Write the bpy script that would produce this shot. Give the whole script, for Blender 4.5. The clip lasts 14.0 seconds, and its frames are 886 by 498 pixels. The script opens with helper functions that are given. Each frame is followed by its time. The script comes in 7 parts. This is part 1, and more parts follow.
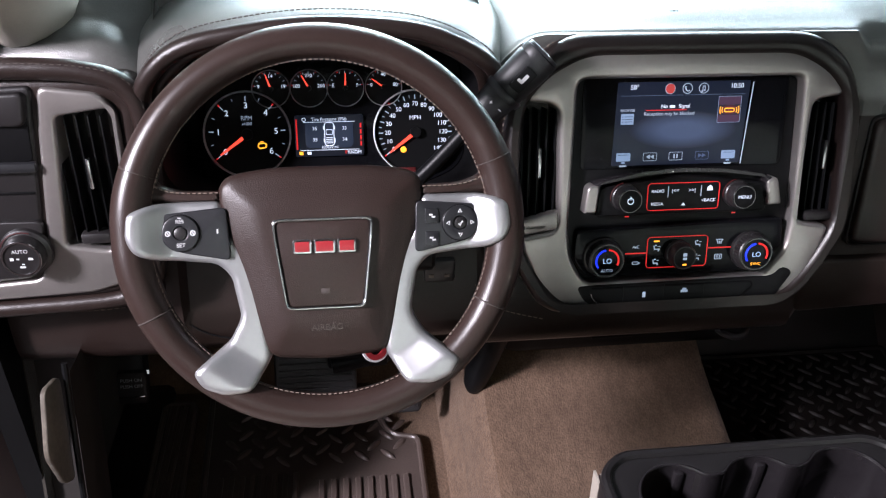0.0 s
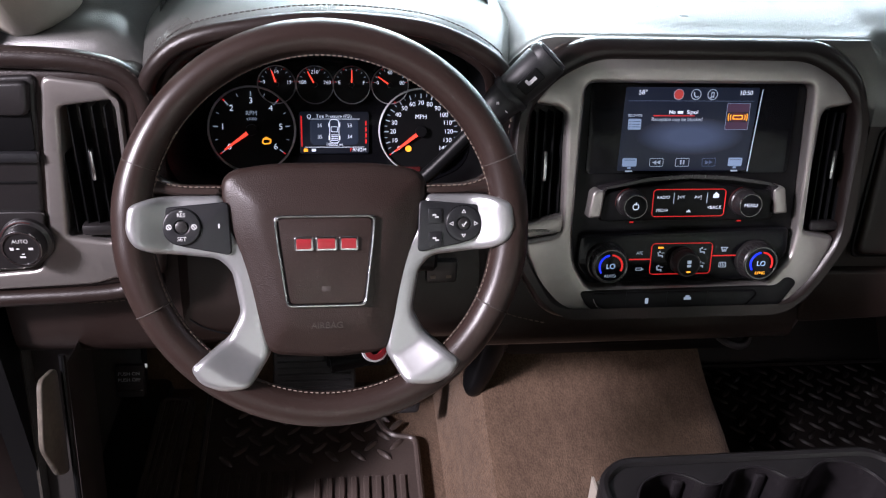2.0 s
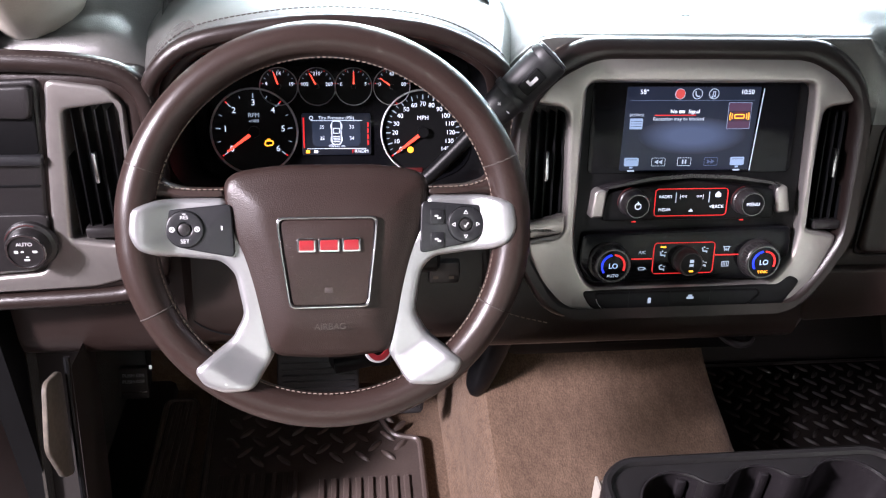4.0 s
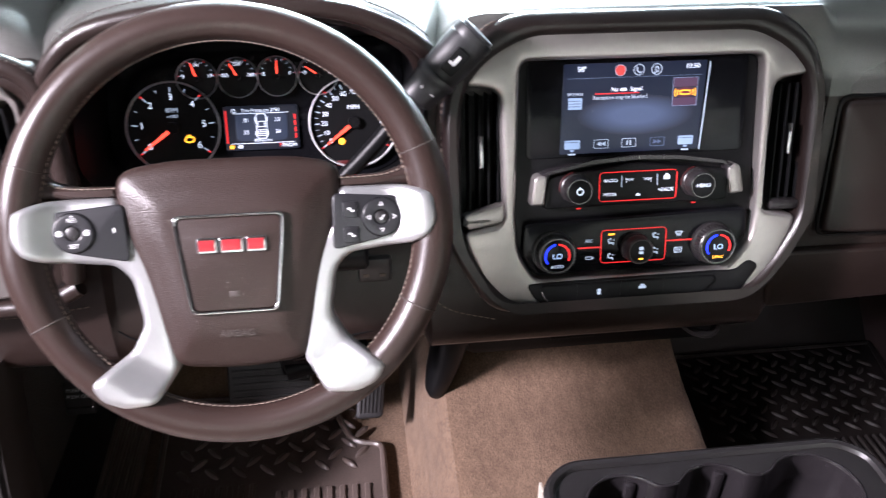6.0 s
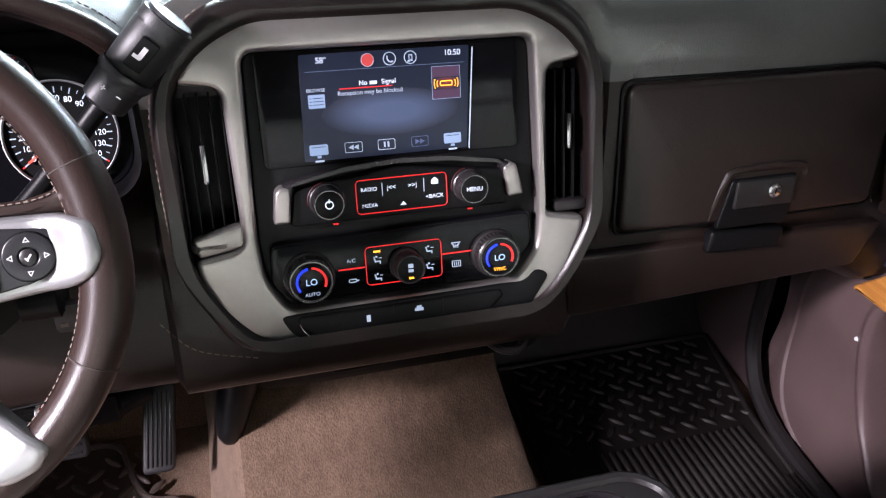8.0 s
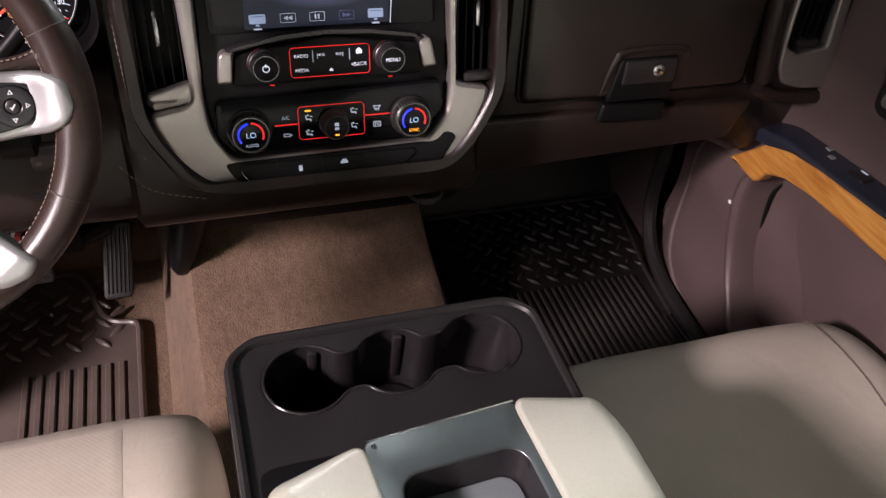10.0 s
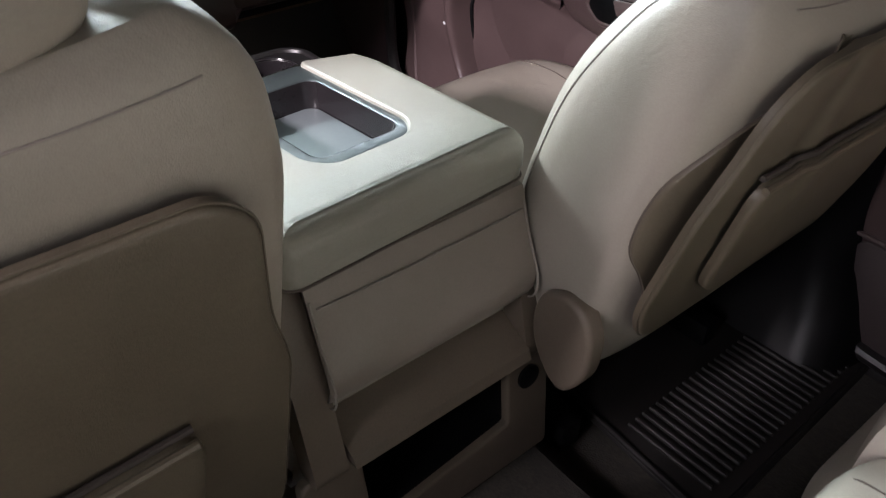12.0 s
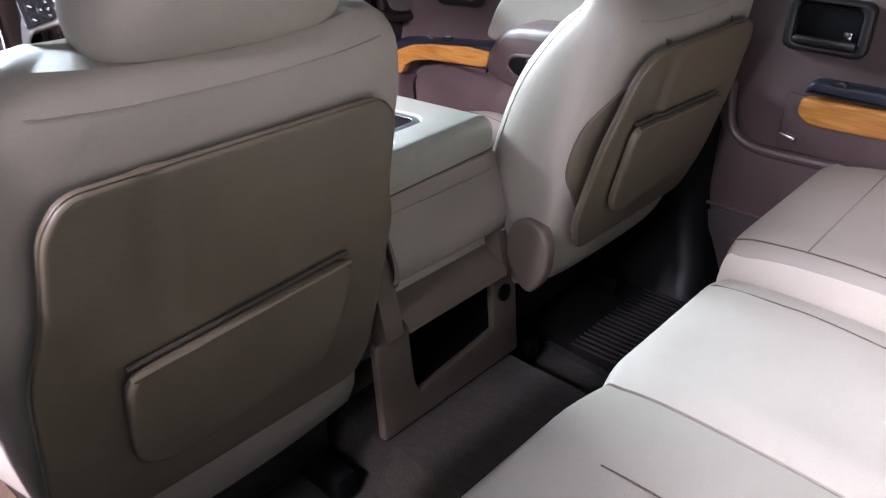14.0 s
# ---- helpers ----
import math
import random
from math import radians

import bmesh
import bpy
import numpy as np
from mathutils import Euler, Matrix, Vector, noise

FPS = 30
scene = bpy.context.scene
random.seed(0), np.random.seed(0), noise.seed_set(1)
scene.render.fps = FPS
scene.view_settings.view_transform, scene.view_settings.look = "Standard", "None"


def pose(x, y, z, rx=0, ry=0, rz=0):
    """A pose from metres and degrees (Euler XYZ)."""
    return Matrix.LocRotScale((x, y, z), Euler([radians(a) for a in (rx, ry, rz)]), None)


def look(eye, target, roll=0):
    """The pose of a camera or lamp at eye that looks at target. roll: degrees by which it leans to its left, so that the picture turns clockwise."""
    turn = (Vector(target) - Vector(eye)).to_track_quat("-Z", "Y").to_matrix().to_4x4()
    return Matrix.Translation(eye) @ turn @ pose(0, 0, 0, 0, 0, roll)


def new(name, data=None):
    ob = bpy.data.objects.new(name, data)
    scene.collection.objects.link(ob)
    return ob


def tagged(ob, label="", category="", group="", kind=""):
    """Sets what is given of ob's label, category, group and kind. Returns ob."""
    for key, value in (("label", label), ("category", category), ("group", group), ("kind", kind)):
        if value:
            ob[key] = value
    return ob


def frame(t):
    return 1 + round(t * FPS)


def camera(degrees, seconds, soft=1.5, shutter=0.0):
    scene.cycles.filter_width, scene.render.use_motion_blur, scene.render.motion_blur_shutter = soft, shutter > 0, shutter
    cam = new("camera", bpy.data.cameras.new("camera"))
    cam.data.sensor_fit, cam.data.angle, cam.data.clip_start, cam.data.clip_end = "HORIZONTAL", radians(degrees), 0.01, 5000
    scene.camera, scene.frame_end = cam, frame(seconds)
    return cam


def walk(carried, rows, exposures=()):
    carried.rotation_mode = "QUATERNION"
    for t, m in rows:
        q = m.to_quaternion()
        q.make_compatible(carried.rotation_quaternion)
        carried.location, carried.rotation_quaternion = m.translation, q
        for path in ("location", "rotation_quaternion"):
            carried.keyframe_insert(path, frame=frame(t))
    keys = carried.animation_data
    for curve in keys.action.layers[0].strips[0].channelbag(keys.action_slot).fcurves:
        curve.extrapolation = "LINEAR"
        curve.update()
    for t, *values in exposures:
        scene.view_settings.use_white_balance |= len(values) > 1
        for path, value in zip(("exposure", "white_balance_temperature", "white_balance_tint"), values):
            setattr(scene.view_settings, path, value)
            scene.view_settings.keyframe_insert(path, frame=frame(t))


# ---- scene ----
cam = camera(58.8, 14.0, soft=1.2, shutter=0.2)
PATH = [
    (0, (-0.397, 0.05, 1.122), (-0.167, 1.716, 0.039), 1.8),
    (0.5, (-0.397, 0.057, 1.118), (-0.183, 1.731, 0.045), 0.8),
    (1, (-0.396, 0.055, 1.118), (-0.18, 1.723, 0.036), 1.9),
    (1.5, (-0.398, 0.055, 1.119), (-0.175, 1.72, 0.033), 2.9),
    (2, (-0.397, 0.055, 1.118), (-0.172, 1.723, 0.038), 3.2),
    (2.5, (-0.397, 0.053, 1.12), (-0.17, 1.722, 0.041), 3.2),
    (3, (-0.396, 0.054, 1.12), (-0.173, 1.722, 0.038), 2.9),
    (5.5, (-0.396, 0.052, 1.119), (-0.183, 1.727, 0.048), 2.7),
    (5.7, (-0.401, 0.048, 1.12), (-0.159, 1.722, 0.052), 3.2),
    (6, (-0.318, 0.091, 1.087), (-0.096, 1.757, 0.004), 0.7),
    (6.5, (-0.224, 0.158, 1.047), (0.073, 1.814, -0.034), -1.7),
    (7, (-0.156, 0.184, 1.037), (0.245, 1.826, -0.032), -1.0),
    (7.2, (-0.154, 0.185, 1.032), (0.281, 1.819, -0.037), -0.5),
    (9.3, (-0.147, 0.177, 1.069), (0.36, 1.712, -0.109), 4.3),
    (9.5, (-0.141, 0.145, 1.089), (0.352, 1.607, -0.183), 4.7),
    (10, (-0.153, 0.06, 1.124), (0.407, 1.422, -0.229), 7.3),
    (10.5, (-0.152, -0.036, 1.125), (0.522, 1.27, -0.232), 6.7),
    (10.6, (-0.163, -0.044, 1.126), (0.55, 1.23, -0.24), 6.9),
    (11, (-0.183, -0.164, 1.081), (0.643, 1.077, -0.252), 4.1),
    (11.5, (-0.27, -0.271, 1.033), (0.675, 0.918, -0.268), 2.6),
    (12, (-0.366, -0.395, 0.977), (0.653, 0.819, -0.244), 0.9),
    (12.5, (-0.425, -0.448, 0.935), (0.704, 0.739, -0.212), -0.5),
    (13, (-0.468, -0.45, 0.922), (0.728, 0.68, -0.214), -0.0),
    (13.5, (-0.624, -0.551, 0.961), (0.627, 0.585, -0.108), -0.8),
    (14, (-0.854, -0.677, 1.008), (0.468, 0.486, 0.059), 0.6),
]
walk(cam, [(t, look(eye, target, roll)) for t, eye, target, roll in PATH], exposures=[(0, 0.07, 5600, 6), (0.6, 0.02, 5700, 8), (1.5, -0.25, 5700, 10), (2.2, -0.16, 5700, 10), (3.0, 0.26, 5750, 10), (5.5, 0.75, 5750, 12), (6.1, 0.9, 5700, 10), (6.6, 1.05, 5700, 9), (7.2, 1.05, 5700, 10), (9.3, -0.5, 5950, 14), (9.6, -0.4, 6100, 15), (10.1, 0.03, 6400, 14), (10.5, 0.0, 6450, 14), (11.0, -0.5, 6200, 12), (11.5, -0.65, 5950, 9), (12.0, 0.02, 5950, 10), (12.5, 0.14, 5950, 12), (13.0, 0.24, 5750, 13), (14, 0.48, 5500, 15)])

# ---- world and lights: a truck in an assumed, unseen booth, driver's doors open ----
world = bpy.data.worlds.new("world")
scene.world = world
world.use_nodes = True
world.node_tree.nodes["Background"].inputs[0].default_value = (0.9, 0.95, 1.0, 1)
world.node_tree.nodes["Background"].inputs[1].default_value = 0.16


def area_lamp(name, eye, target, sx, sy, watts, colour):
    lamp = bpy.data.lights.new(name, "AREA")
    lamp.shape, lamp.size, lamp.size_y, lamp.energy, lamp.color = "RECTANGLE", sx, sy, watts, colour
    ob = new(name, lamp)
    ob.matrix_world = look(eye, target)
    return ob


# booth lights: a bright panel ahead of the bonnet, a row above it (cool), and one beside the open doors (warm)
area_lamp("booth_lamp_panel", (0.7, 3.4, 1.62), (0.1, 0.9, 0.9), 3.6, 0.42, 165, (0.92, 1.0, 1.0))
area_lamp("booth_lamp_hood", (0.1, 3.2, 2.10), (-0.2, 0.9, 0.9), 0.7, 0.4, 9, (0.90, 1.0, 0.96))
area_lamp("booth_lamp_front", (-0.15, 3.0, 2.08), (-0.05, 0.2, 0.6), 1.5, 0.24, 185, (0.92, 1.0, 0.94))
area_lamp("booth_lamp_side", (-2.2, -0.15, 1.80), (0.2, 0.45, 0.45), 0.26, 0.26, 150, (1.0, 0.84, 0.83))
# two unseen fill lamps, added to lift the seat backs and rear bench
area_lamp("fill_lamp_rear", (-2.6, -0.62, 1.75), (0.1, -0.5, 0.4), 0.4, 0.4, 25, (1.0, 0.89, 0.88))
area_lamp("fill_lamp_back", (-2.6, -1.60, 1.35), (0.0, -0.3, 0.5), 0.6, 0.6, 4, (0.97, 1.0, 0.95))

# ---- mesh helpers ----
def pieces(*bms):
    return list(bms)


def part(name, bm, material, parent=None, label="", smooth=35):
    """One mesh object, or one for each mesh of a list."""
    if isinstance(bm, list):
        return [part(name, b, material, parent, label, smooth) for b in bm][0]
    me = bpy.data.meshes.new(name)
    bmesh.ops.remove_doubles(bm, verts=bm.verts, dist=1e-6)
    bmesh.ops.recalc_face_normals(bm, faces=bm.faces)
    for f in bm.faces:
        f.smooth = smooth > 0
    lim = radians(smooth)
    for e in bm.edges:
        if smooth and len(e.link_faces) == 2 and e.calc_face_angle(0) > lim:
            e.smooth = False
    bm.to_mesh(me)
    bm.free()
    me.materials.append(material)
    ob = new(name, me)
    if parent is not None:
        ob.parent = parent
    if label:
        ob["label"] = label
    return ob


def thing(name, label, category, group="", kind=""):
    return tagged(new(name), label, category, group, kind)


def joined(*bms):
    out = bms[0]
    for b in bms[1:]:
        me = bpy.data.meshes.new("tmp")
        b.to_mesh(me)
        out.from_mesh(me)
        b.free()
        bpy.data.meshes.remove(me)
    return out


def rrect(w, h, r, n=5, cx=0.0, cy=0.0):
    r = min(r, w / 2 - 1e-5, h / 2 - 1e-5)
    out = []
    for sx, sy, a0 in ((1, 1, 0), (-1, 1, 90), (-1, -1, 180), (1, -1, 270)):
        for k in range(n + 1):
            a = radians(a0 + 90 * k / n)
            out.append((cx + sx * (w / 2 - r) + r * math.cos(a), cy + sy * (h / 2 - r) + r * math.sin(a)))
    return out


def circle(r, n=24, cx=0.0, cy=0.0):
    return [(cx + r * math.cos(2 * math.pi * k / n), cy + r * math.sin(2 * math.pi * k / n)) for k in range(n)]


def rounded(poly, r, n=4):
    """A polygon with its corners rounded to about r."""
    out, m = [], len(poly)
    for i in range(m):
        p, a, b = Vector(poly[i]), Vector(poly[i - 1]), Vector(poly[(i + 1) % m])
        da, db = a - p, b - p
        k = min(r, da.length * 0.45, db.length * 0.45)
        s, e = p + da.normalized() * k, p + db.normalized() * k
        for j in range(n + 1):
            t = j / n
            q = s * (1 - t) ** 2 + p * 2 * t * (1 - t) + e * t * t
            out.append((q.x, q.y))
    return out


def ccw(loop):
    s = sum(loop[i - 1][0] * loop[i][1] - loop[i][0] * loop[i - 1][1] for i in range(len(loop)))
    return list(loop) if s > 0 else list(reversed(loop))


def offset(loop, d):
    out, m = [], len(loop)
    for i in range(m):
        p, a, b = Vector(loop[i]), Vector(loop[i - 1]), Vector(loop[(i + 1) % m])
        t1, t2 = (p - a).normalized(), (b - p).normalized()
        n1, n2 = Vector((-t1.y, t1.x)), Vector((-t2.y, t2.x))
        q = n1 + n2
        if q.length < 1e-6:
            q = n1
        q.normalize()
        k = d / max(0.5, q.dot(n1))
        out.append((p.x + q.x * k, p.y + q.y * k))
    return out


def plate(outer, holes=(), thick=0.01, r=0.002, M=Matrix(), seg=3, back=False, dome=None):
    """A flat piece with rounded edges and holes; (u, v, d) goes through M, d towards the front. dome(u, v) adds to d."""
    bm = bmesh.new()
    fronts, backs = [], []

    def ring(loop, d):
        return [bm.verts.new((u, v, d + (dome(u, v) if dome else 0))) for u, v in loop]

    for loop, sign in [(ccw(outer), 1)] + [(ccw(h), -1) for h in holes]:
        rings = [ring(loop, 0)]
        for k in range(seg + 1):
            a = math.pi / 2 * k / seg
            rings.append(ring(offset(loop, sign * r * (1 - math.cos(a))), thick - r + r * math.sin(a)))
        for ra, rb in zip(rings, rings[1:]):
            for i in range(len(ra)):
                bm.faces.new((ra[i - 1], ra[i], rb[i], rb[i - 1]))
        fronts.append(rings[-1])
        backs.append(rings[0])
    for group in ([fronts] if not back else [fronts, backs]):
        edges = []
        for loop in group:
            for i in range(len(loop)):
                edges.append(bm.edges.get((loop[i - 1], loop[i])))
        bmesh.ops.triangle_fill(bm, use_beauty=True, use_dissolve=False, edges=edges)
    bm.transform(M)
    return bm


def dished(outer, thick, r, M, dome, steps=6, core=0.12):
    """A solid piece whose face swells by dome(t), t from 0 at the rim to 1 in the middle."""
    loop = ccw(outer)
    cx, cy = sum(p[0] for p in loop) / len(loop), sum(p[1] for p in loop) / len(loop)
    rings = [[Vector((u, v, 0)) for u, v in loop]]
    for k in range(4):
        a = math.pi / 2 * k / 3
        rings.append([Vector((u, v, thick - r + r * math.sin(a))) for u, v in offset(loop, r * (1 - math.cos(a)))])
    base = offset(loop, r)
    for k in range(1, steps + 1):
        t = k / steps * (1 - core)
        rings.append([Vector((u + (cx - u) * t, v + (cy - v) * t, thick + dome(k / steps))) for u, v in base])
    bm = loft(rings)
    bm.transform(M)
    return bm


def loft(rings, cap=True, closed=True):
    bm = bmesh.new()
    vs = [[bm.verts.new(p) for p in ring] for ring in rings]
    for a, b in zip(vs, vs[1:]):
        for i in range(0 if closed else 1, len(a)):
            bm.faces.new((a[i - 1], a[i], b[i], b[i - 1]))
    if cap and closed:
        bm.faces.new(vs[0])
        bm.faces.new(list(reversed(vs[-1])))
    return bm


def smooth_line(pts, per=6, closed=False):
    P = [Vector(p) for p in pts]
    n, out = len(P), []
    for i in range(n if closed else n - 1):
        p0 = P[(i - 1) % n] if closed or i else P[0]
        p1, p2 = P[i], P[(i + 1) % n]
        p3 = P[(i + 2) % n] if closed or i + 2 < n else P[-1]
        for k in range(per):
            t = k / per
            out.append(0.5 * (2 * p1 + (p2 - p0) * t + (2 * p0 - 5 * p1 + 4 * p2 - p3) * t * t + (3 * p1 - p0 - 3 * p2 + p3) * t ** 3))
    if not closed:
        out.append(P[-1])
    return out


def smooth_line_2d(pts, per=6):
    return [(p.x, p.y) for p in smooth_line([(u, v, 0) for u, v in pts], per)]


def frames(pts, closed=False):
    P = [Vector(p) for p in pts]
    n, out, up = len(P), [], None
    for i in range(n):
        a = P[i - 1] if (closed or i) else P[i]
        b = P[(i + 1) % n] if (closed or i < n - 1) else P[i]
        t = (b - a).normalized()
        if up is None:
            up = t.orthogonal().normalized()
        up = (up - t * up.dot(t)).normalized()
        out.append((P[i], t, up, t.cross(up)))
    return out


def tube(pts, rad, n=8, closed=False, flat=1.0):
    rings = []
    fr = frames(pts, closed)
    for i, (p, t, u, w) in enumerate(fr):
        rr = rad(i / max(1, len(fr) - 1)) if callable(rad) else rad
        rings.append([p + u * (rr * math.cos(2 * math.pi * k / n)) + w * (rr * flat * math.sin(2 * math.pi * k / n)) for k in range(n)])
    if closed:
        rings.append(rings[0])
    return loft(rings, cap=not closed)


def stitches(pts, length=0.005, gap=0.003, rad=0.0006):
    """A row of short thread stitches along a line."""
    P = [Vector(p) for p in pts]
    bm = bmesh.new()
    run, want = 0.0, 0.0
    for a, b in zip(P, P[1:]):
        seg = (b - a).length
        while want < run + seg and seg > 1e-6:
            t = (b - a).normalized()
            c = a + t * (want - run)
            s = t.orthogonal().normalized()
            w = t.cross(s)
            q = [c - t * length / 2, c + t * length / 2]
            ring = [[bm.verts.new(e + s * (rad * x) + w * (rad * y)) for x, y in ((1, 1), (-1, 1), (-1, -1), (1, -1))] for e in q]
            for i in range(4):
                bm.faces.new((ring[0][i - 1], ring[0][i], ring[1][i], ring[1][i - 1]))
            want += length + gap
        run += seg
    return bm


def lathe(profile, n=32, M=Matrix(), cap=True):
    rings = [[Vector((r * math.cos(2 * math.pi * k / n), r * math.sin(2 * math.pi * k / n), h)) for k in range(n)] for r, h in profile]
    bm = loft(rings, cap=cap)
    bm.transform(M)
    return bm


def box(c, s, r=0.003, M=Matrix(), seg=2):
    bm = bmesh.new()
    bmesh.ops.create_cube(bm, size=1.0)
    bm.transform(Matrix.Diagonal((*s, 1)))
    if r > 0:
        bmesh.ops.bevel(bm, geom=list(bm.edges), offset=min(r, min(s) * 0.45), segments=seg, profile=0.5, affect="EDGES")
    bm.transform(M @ Matrix.Translation(c))
    return bm


def writing(text, size, M, align="CENTER", thick=0.0001):
    cu = bpy.data.curves.new("writing", "FONT")
    cu.body, cu.size, cu.align_x, cu.align_y, cu.extrude = text, size, align, "CENTER", thick
    ob = new("writing", cu)
    me = bpy.data.meshes.new_from_object(ob.evaluated_get(bpy.context.evaluated_depsgraph_get()))
    bm = bmesh.new()
    bm.from_mesh(me)
    bm.transform(M)
    bpy.data.objects.remove(ob)
    bpy.data.meshes.remove(me)
    return bm


def axes(origin, u, v, w):
    """The matrix that takes (u, v, d) to a place on a face with these three directions."""
    M = Matrix.Identity(4)
    for i, d in enumerate((u, v, w)):
        for k in range(3):
            M[k][i] = d[k]
    M.translation = origin
    return M


def at(u, v, d=0.0):
    return Matrix.Translation((u, v, d))


def curve_of(keys):
    """A smooth function through (place, value) keys."""
    xs, ys = [k[0] for k in keys], [k[1] for k in keys]

    def f(x):
        if x <= xs[0]:
            return ys[0]
        for i in range(len(xs) - 1):
            if x <= xs[i + 1]:
                m = [0.0, 0.0]
                for j, q in enumerate((i, i + 1)):
                    lo, hi = max(0, q - 1), min(len(xs) - 1, q + 1)
                    m[j] = (ys[hi] - ys[lo]) / (xs[hi] - xs[lo])
                h = xs[i + 1] - xs[i]
                t = (x - xs[i]) / h
                return ((2 * t ** 3 - 3 * t * t + 1) * ys[i] + (t ** 3 - 2 * t * t + t) * h * m[0]
                        + (-2 * t ** 3 + 3 * t * t) * ys[i + 1] + (t ** 3 - t * t) * h * m[1])
        return ys[-1]
    return f


# ---- materials ----
def material(name, colour, rough=0.5, metal=0.0, grain=0.0, scale=300.0, cells=False, vary=0.12, patch=9.0, coat=0.0, sheen=0.0, second=None, spec=0.5, crease=0.0):
    m = bpy.data.materials.new(name)
    m.use_nodes = True
    t = m.node_tree
    b = t.nodes["Principled BSDF"]
    pos = t.nodes.new("ShaderNodeNewGeometry").outputs["Position"]
    b.inputs["Metallic"].default_value = metal
    b.inputs["Coat Weight"].default_value = coat
    b.inputs["Sheen Weight"].default_value = sheen
    b.inputs["Specular IOR Level"].default_value = spec
    n1, n2 = t.nodes.new("ShaderNodeTexNoise"), t.nodes.new("ShaderNodeTexNoise")
    for n, s, d in ((n1, patch, 3), (n2, scale * 0.5, 2)):
        n.inputs["Scale"].default_value, n.inputs["Detail"].default_value = s, d
        t.links.new(pos, n.inputs["Vector"])
    mix = t.nodes.new("ShaderNodeMath")
    mix.operation = "MULTIPLY_ADD"
    t.links.new(n1.outputs["Fac"], mix.inputs[0])
    mix.inputs[1].default_value = 0.6
    m2 = t.nodes.new("ShaderNodeMath")
    m2.operation = "MULTIPLY"
    m2.inputs[1].default_value = 0.4
    t.links.new(n2.outputs["Fac"], m2.inputs[0])
    t.links.new(m2.outputs[0], mix.inputs[2])
    ramp = t.nodes.new("ShaderNodeValToRGB")
    lo = [c * (1 - vary) for c in colour]
    hi = list(second) if second else [min(1, c * (1 + vary)) for c in colour]
    ramp.color_ramp.elements[0].position, ramp.color_ramp.elements[1].position = 0.34, 0.66
    ramp.color_ramp.elements[0].color, ramp.color_ramp.elements[1].color = (*lo, 1), (*hi, 1)
    t.links.new(mix.outputs[0], ramp.inputs[0])
    t.links.new(ramp.outputs[0], b.inputs["Base Color"])
    rr = t.nodes.new("ShaderNodeMapRange")
    rr.inputs["To Min"].default_value, rr.inputs["To Max"].default_value = max(0.03, rough - (0.06 if metal < 0.3 else 0.012)), min(1, rough + (0.06 if metal < 0.3 else 0.012))
    t.links.new(n1.outputs["Fac"], rr.inputs["Value"])
    t.links.new(rr.outputs[0], b.inputs["Roughness"])
    if grain:
        g = t.nodes.new("ShaderNodeTexVoronoi" if cells else "ShaderNodeTexNoise")
        g.inputs["Scale"].default_value = scale
        t.links.new(pos, g.inputs["Vector"])
        bump = t.nodes.new("ShaderNodeBump")
        bump.inputs["Strength"].default_value = grain
        bump.inputs["Distance"].default_value = 0.001
        t.links.new(g.outputs["Distance" if cells else "Fac"], bump.inputs["Height"])
        t.links.new(bump.outputs[0], b.inputs["Normal"])
        if crease:
            soft = t.nodes.new("ShaderNodeTexNoise")
            soft.inputs["Scale"].default_value, soft.inputs["Detail"].default_value, soft.inputs["Distortion"].default_value = 22, 3, 0.8
            fold = t.nodes.new("ShaderNodeBump")
            fold.inputs["Strength"].default_value, fold.inputs["Distance"].default_value = crease, 0.006
            t.links.new(pos, soft.inputs["Vector"])
            t.links.new(soft.outputs["Fac"], fold.inputs["Height"])
            t.links.new(fold.outputs[0], bump.inputs["Normal"])
    return m


def glow(name, colour, strength):
    m = bpy.data.materials.new(name)
    m.use_nodes = True
    b = m.node_tree.nodes["Principled BSDF"]
    b.inputs["Base Color"].default_value = (*[c * 0.5 for c in colour], 1)
    b.inputs["Emission Color"].default_value = (*colour, 1)
    b.inputs["Emission Strength"].default_value = strength
    b.inputs["Roughness"].default_value = 0.4
    return m


DARKRIM = material("dark_cocoa_vinyl", (0.0095, 0.0062, 0.0056), 0.30, grain=0.12, scale=800, cells=True)
PAD = material("dash_pad_vinyl", (0.080, 0.079, 0.074), 0.29, grain=0.18, scale=700, cells=True, spec=0.75)
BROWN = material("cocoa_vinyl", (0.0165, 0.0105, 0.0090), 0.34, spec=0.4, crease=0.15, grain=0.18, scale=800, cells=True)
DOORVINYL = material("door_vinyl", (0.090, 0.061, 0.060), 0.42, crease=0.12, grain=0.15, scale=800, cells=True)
WHEELHIDE = material("wheel_leather", (0.027, 0.0163, 0.0137), 0.33, spec=0.42, grain=0.09, scale=900, cells=True)
PADHIDE = material("pebbled_pad_vinyl", (0.024, 0.0143, 0.0120), 0.36, spec=0.42, grain=0.22, scale=850, cells=True)
HIDE = material("beige_leather", (0.345, 0.308, 0.263), 0.45, crease=0.22, grain=0.14, scale=750, cells=True, vary=0.06)
HIDEPALE = material("pale_leather", (0.44, 0.405, 0.35), 0.43, crease=0.14, grain=0.14, scale=750, cells=True, vary=0.06)
TAUPE = material("taupe_seat_back_vinyl", (0.122, 0.100, 0.071), 0.46, crease=0.10, grain=0.16, scale=700, cells=True)
LIDVINYL = material("beige_lid_vinyl", (0.300, 0.285, 0.245), 0.36, crease=0.12, grain=0.14, scale=750, cells=True, vary=0.06)
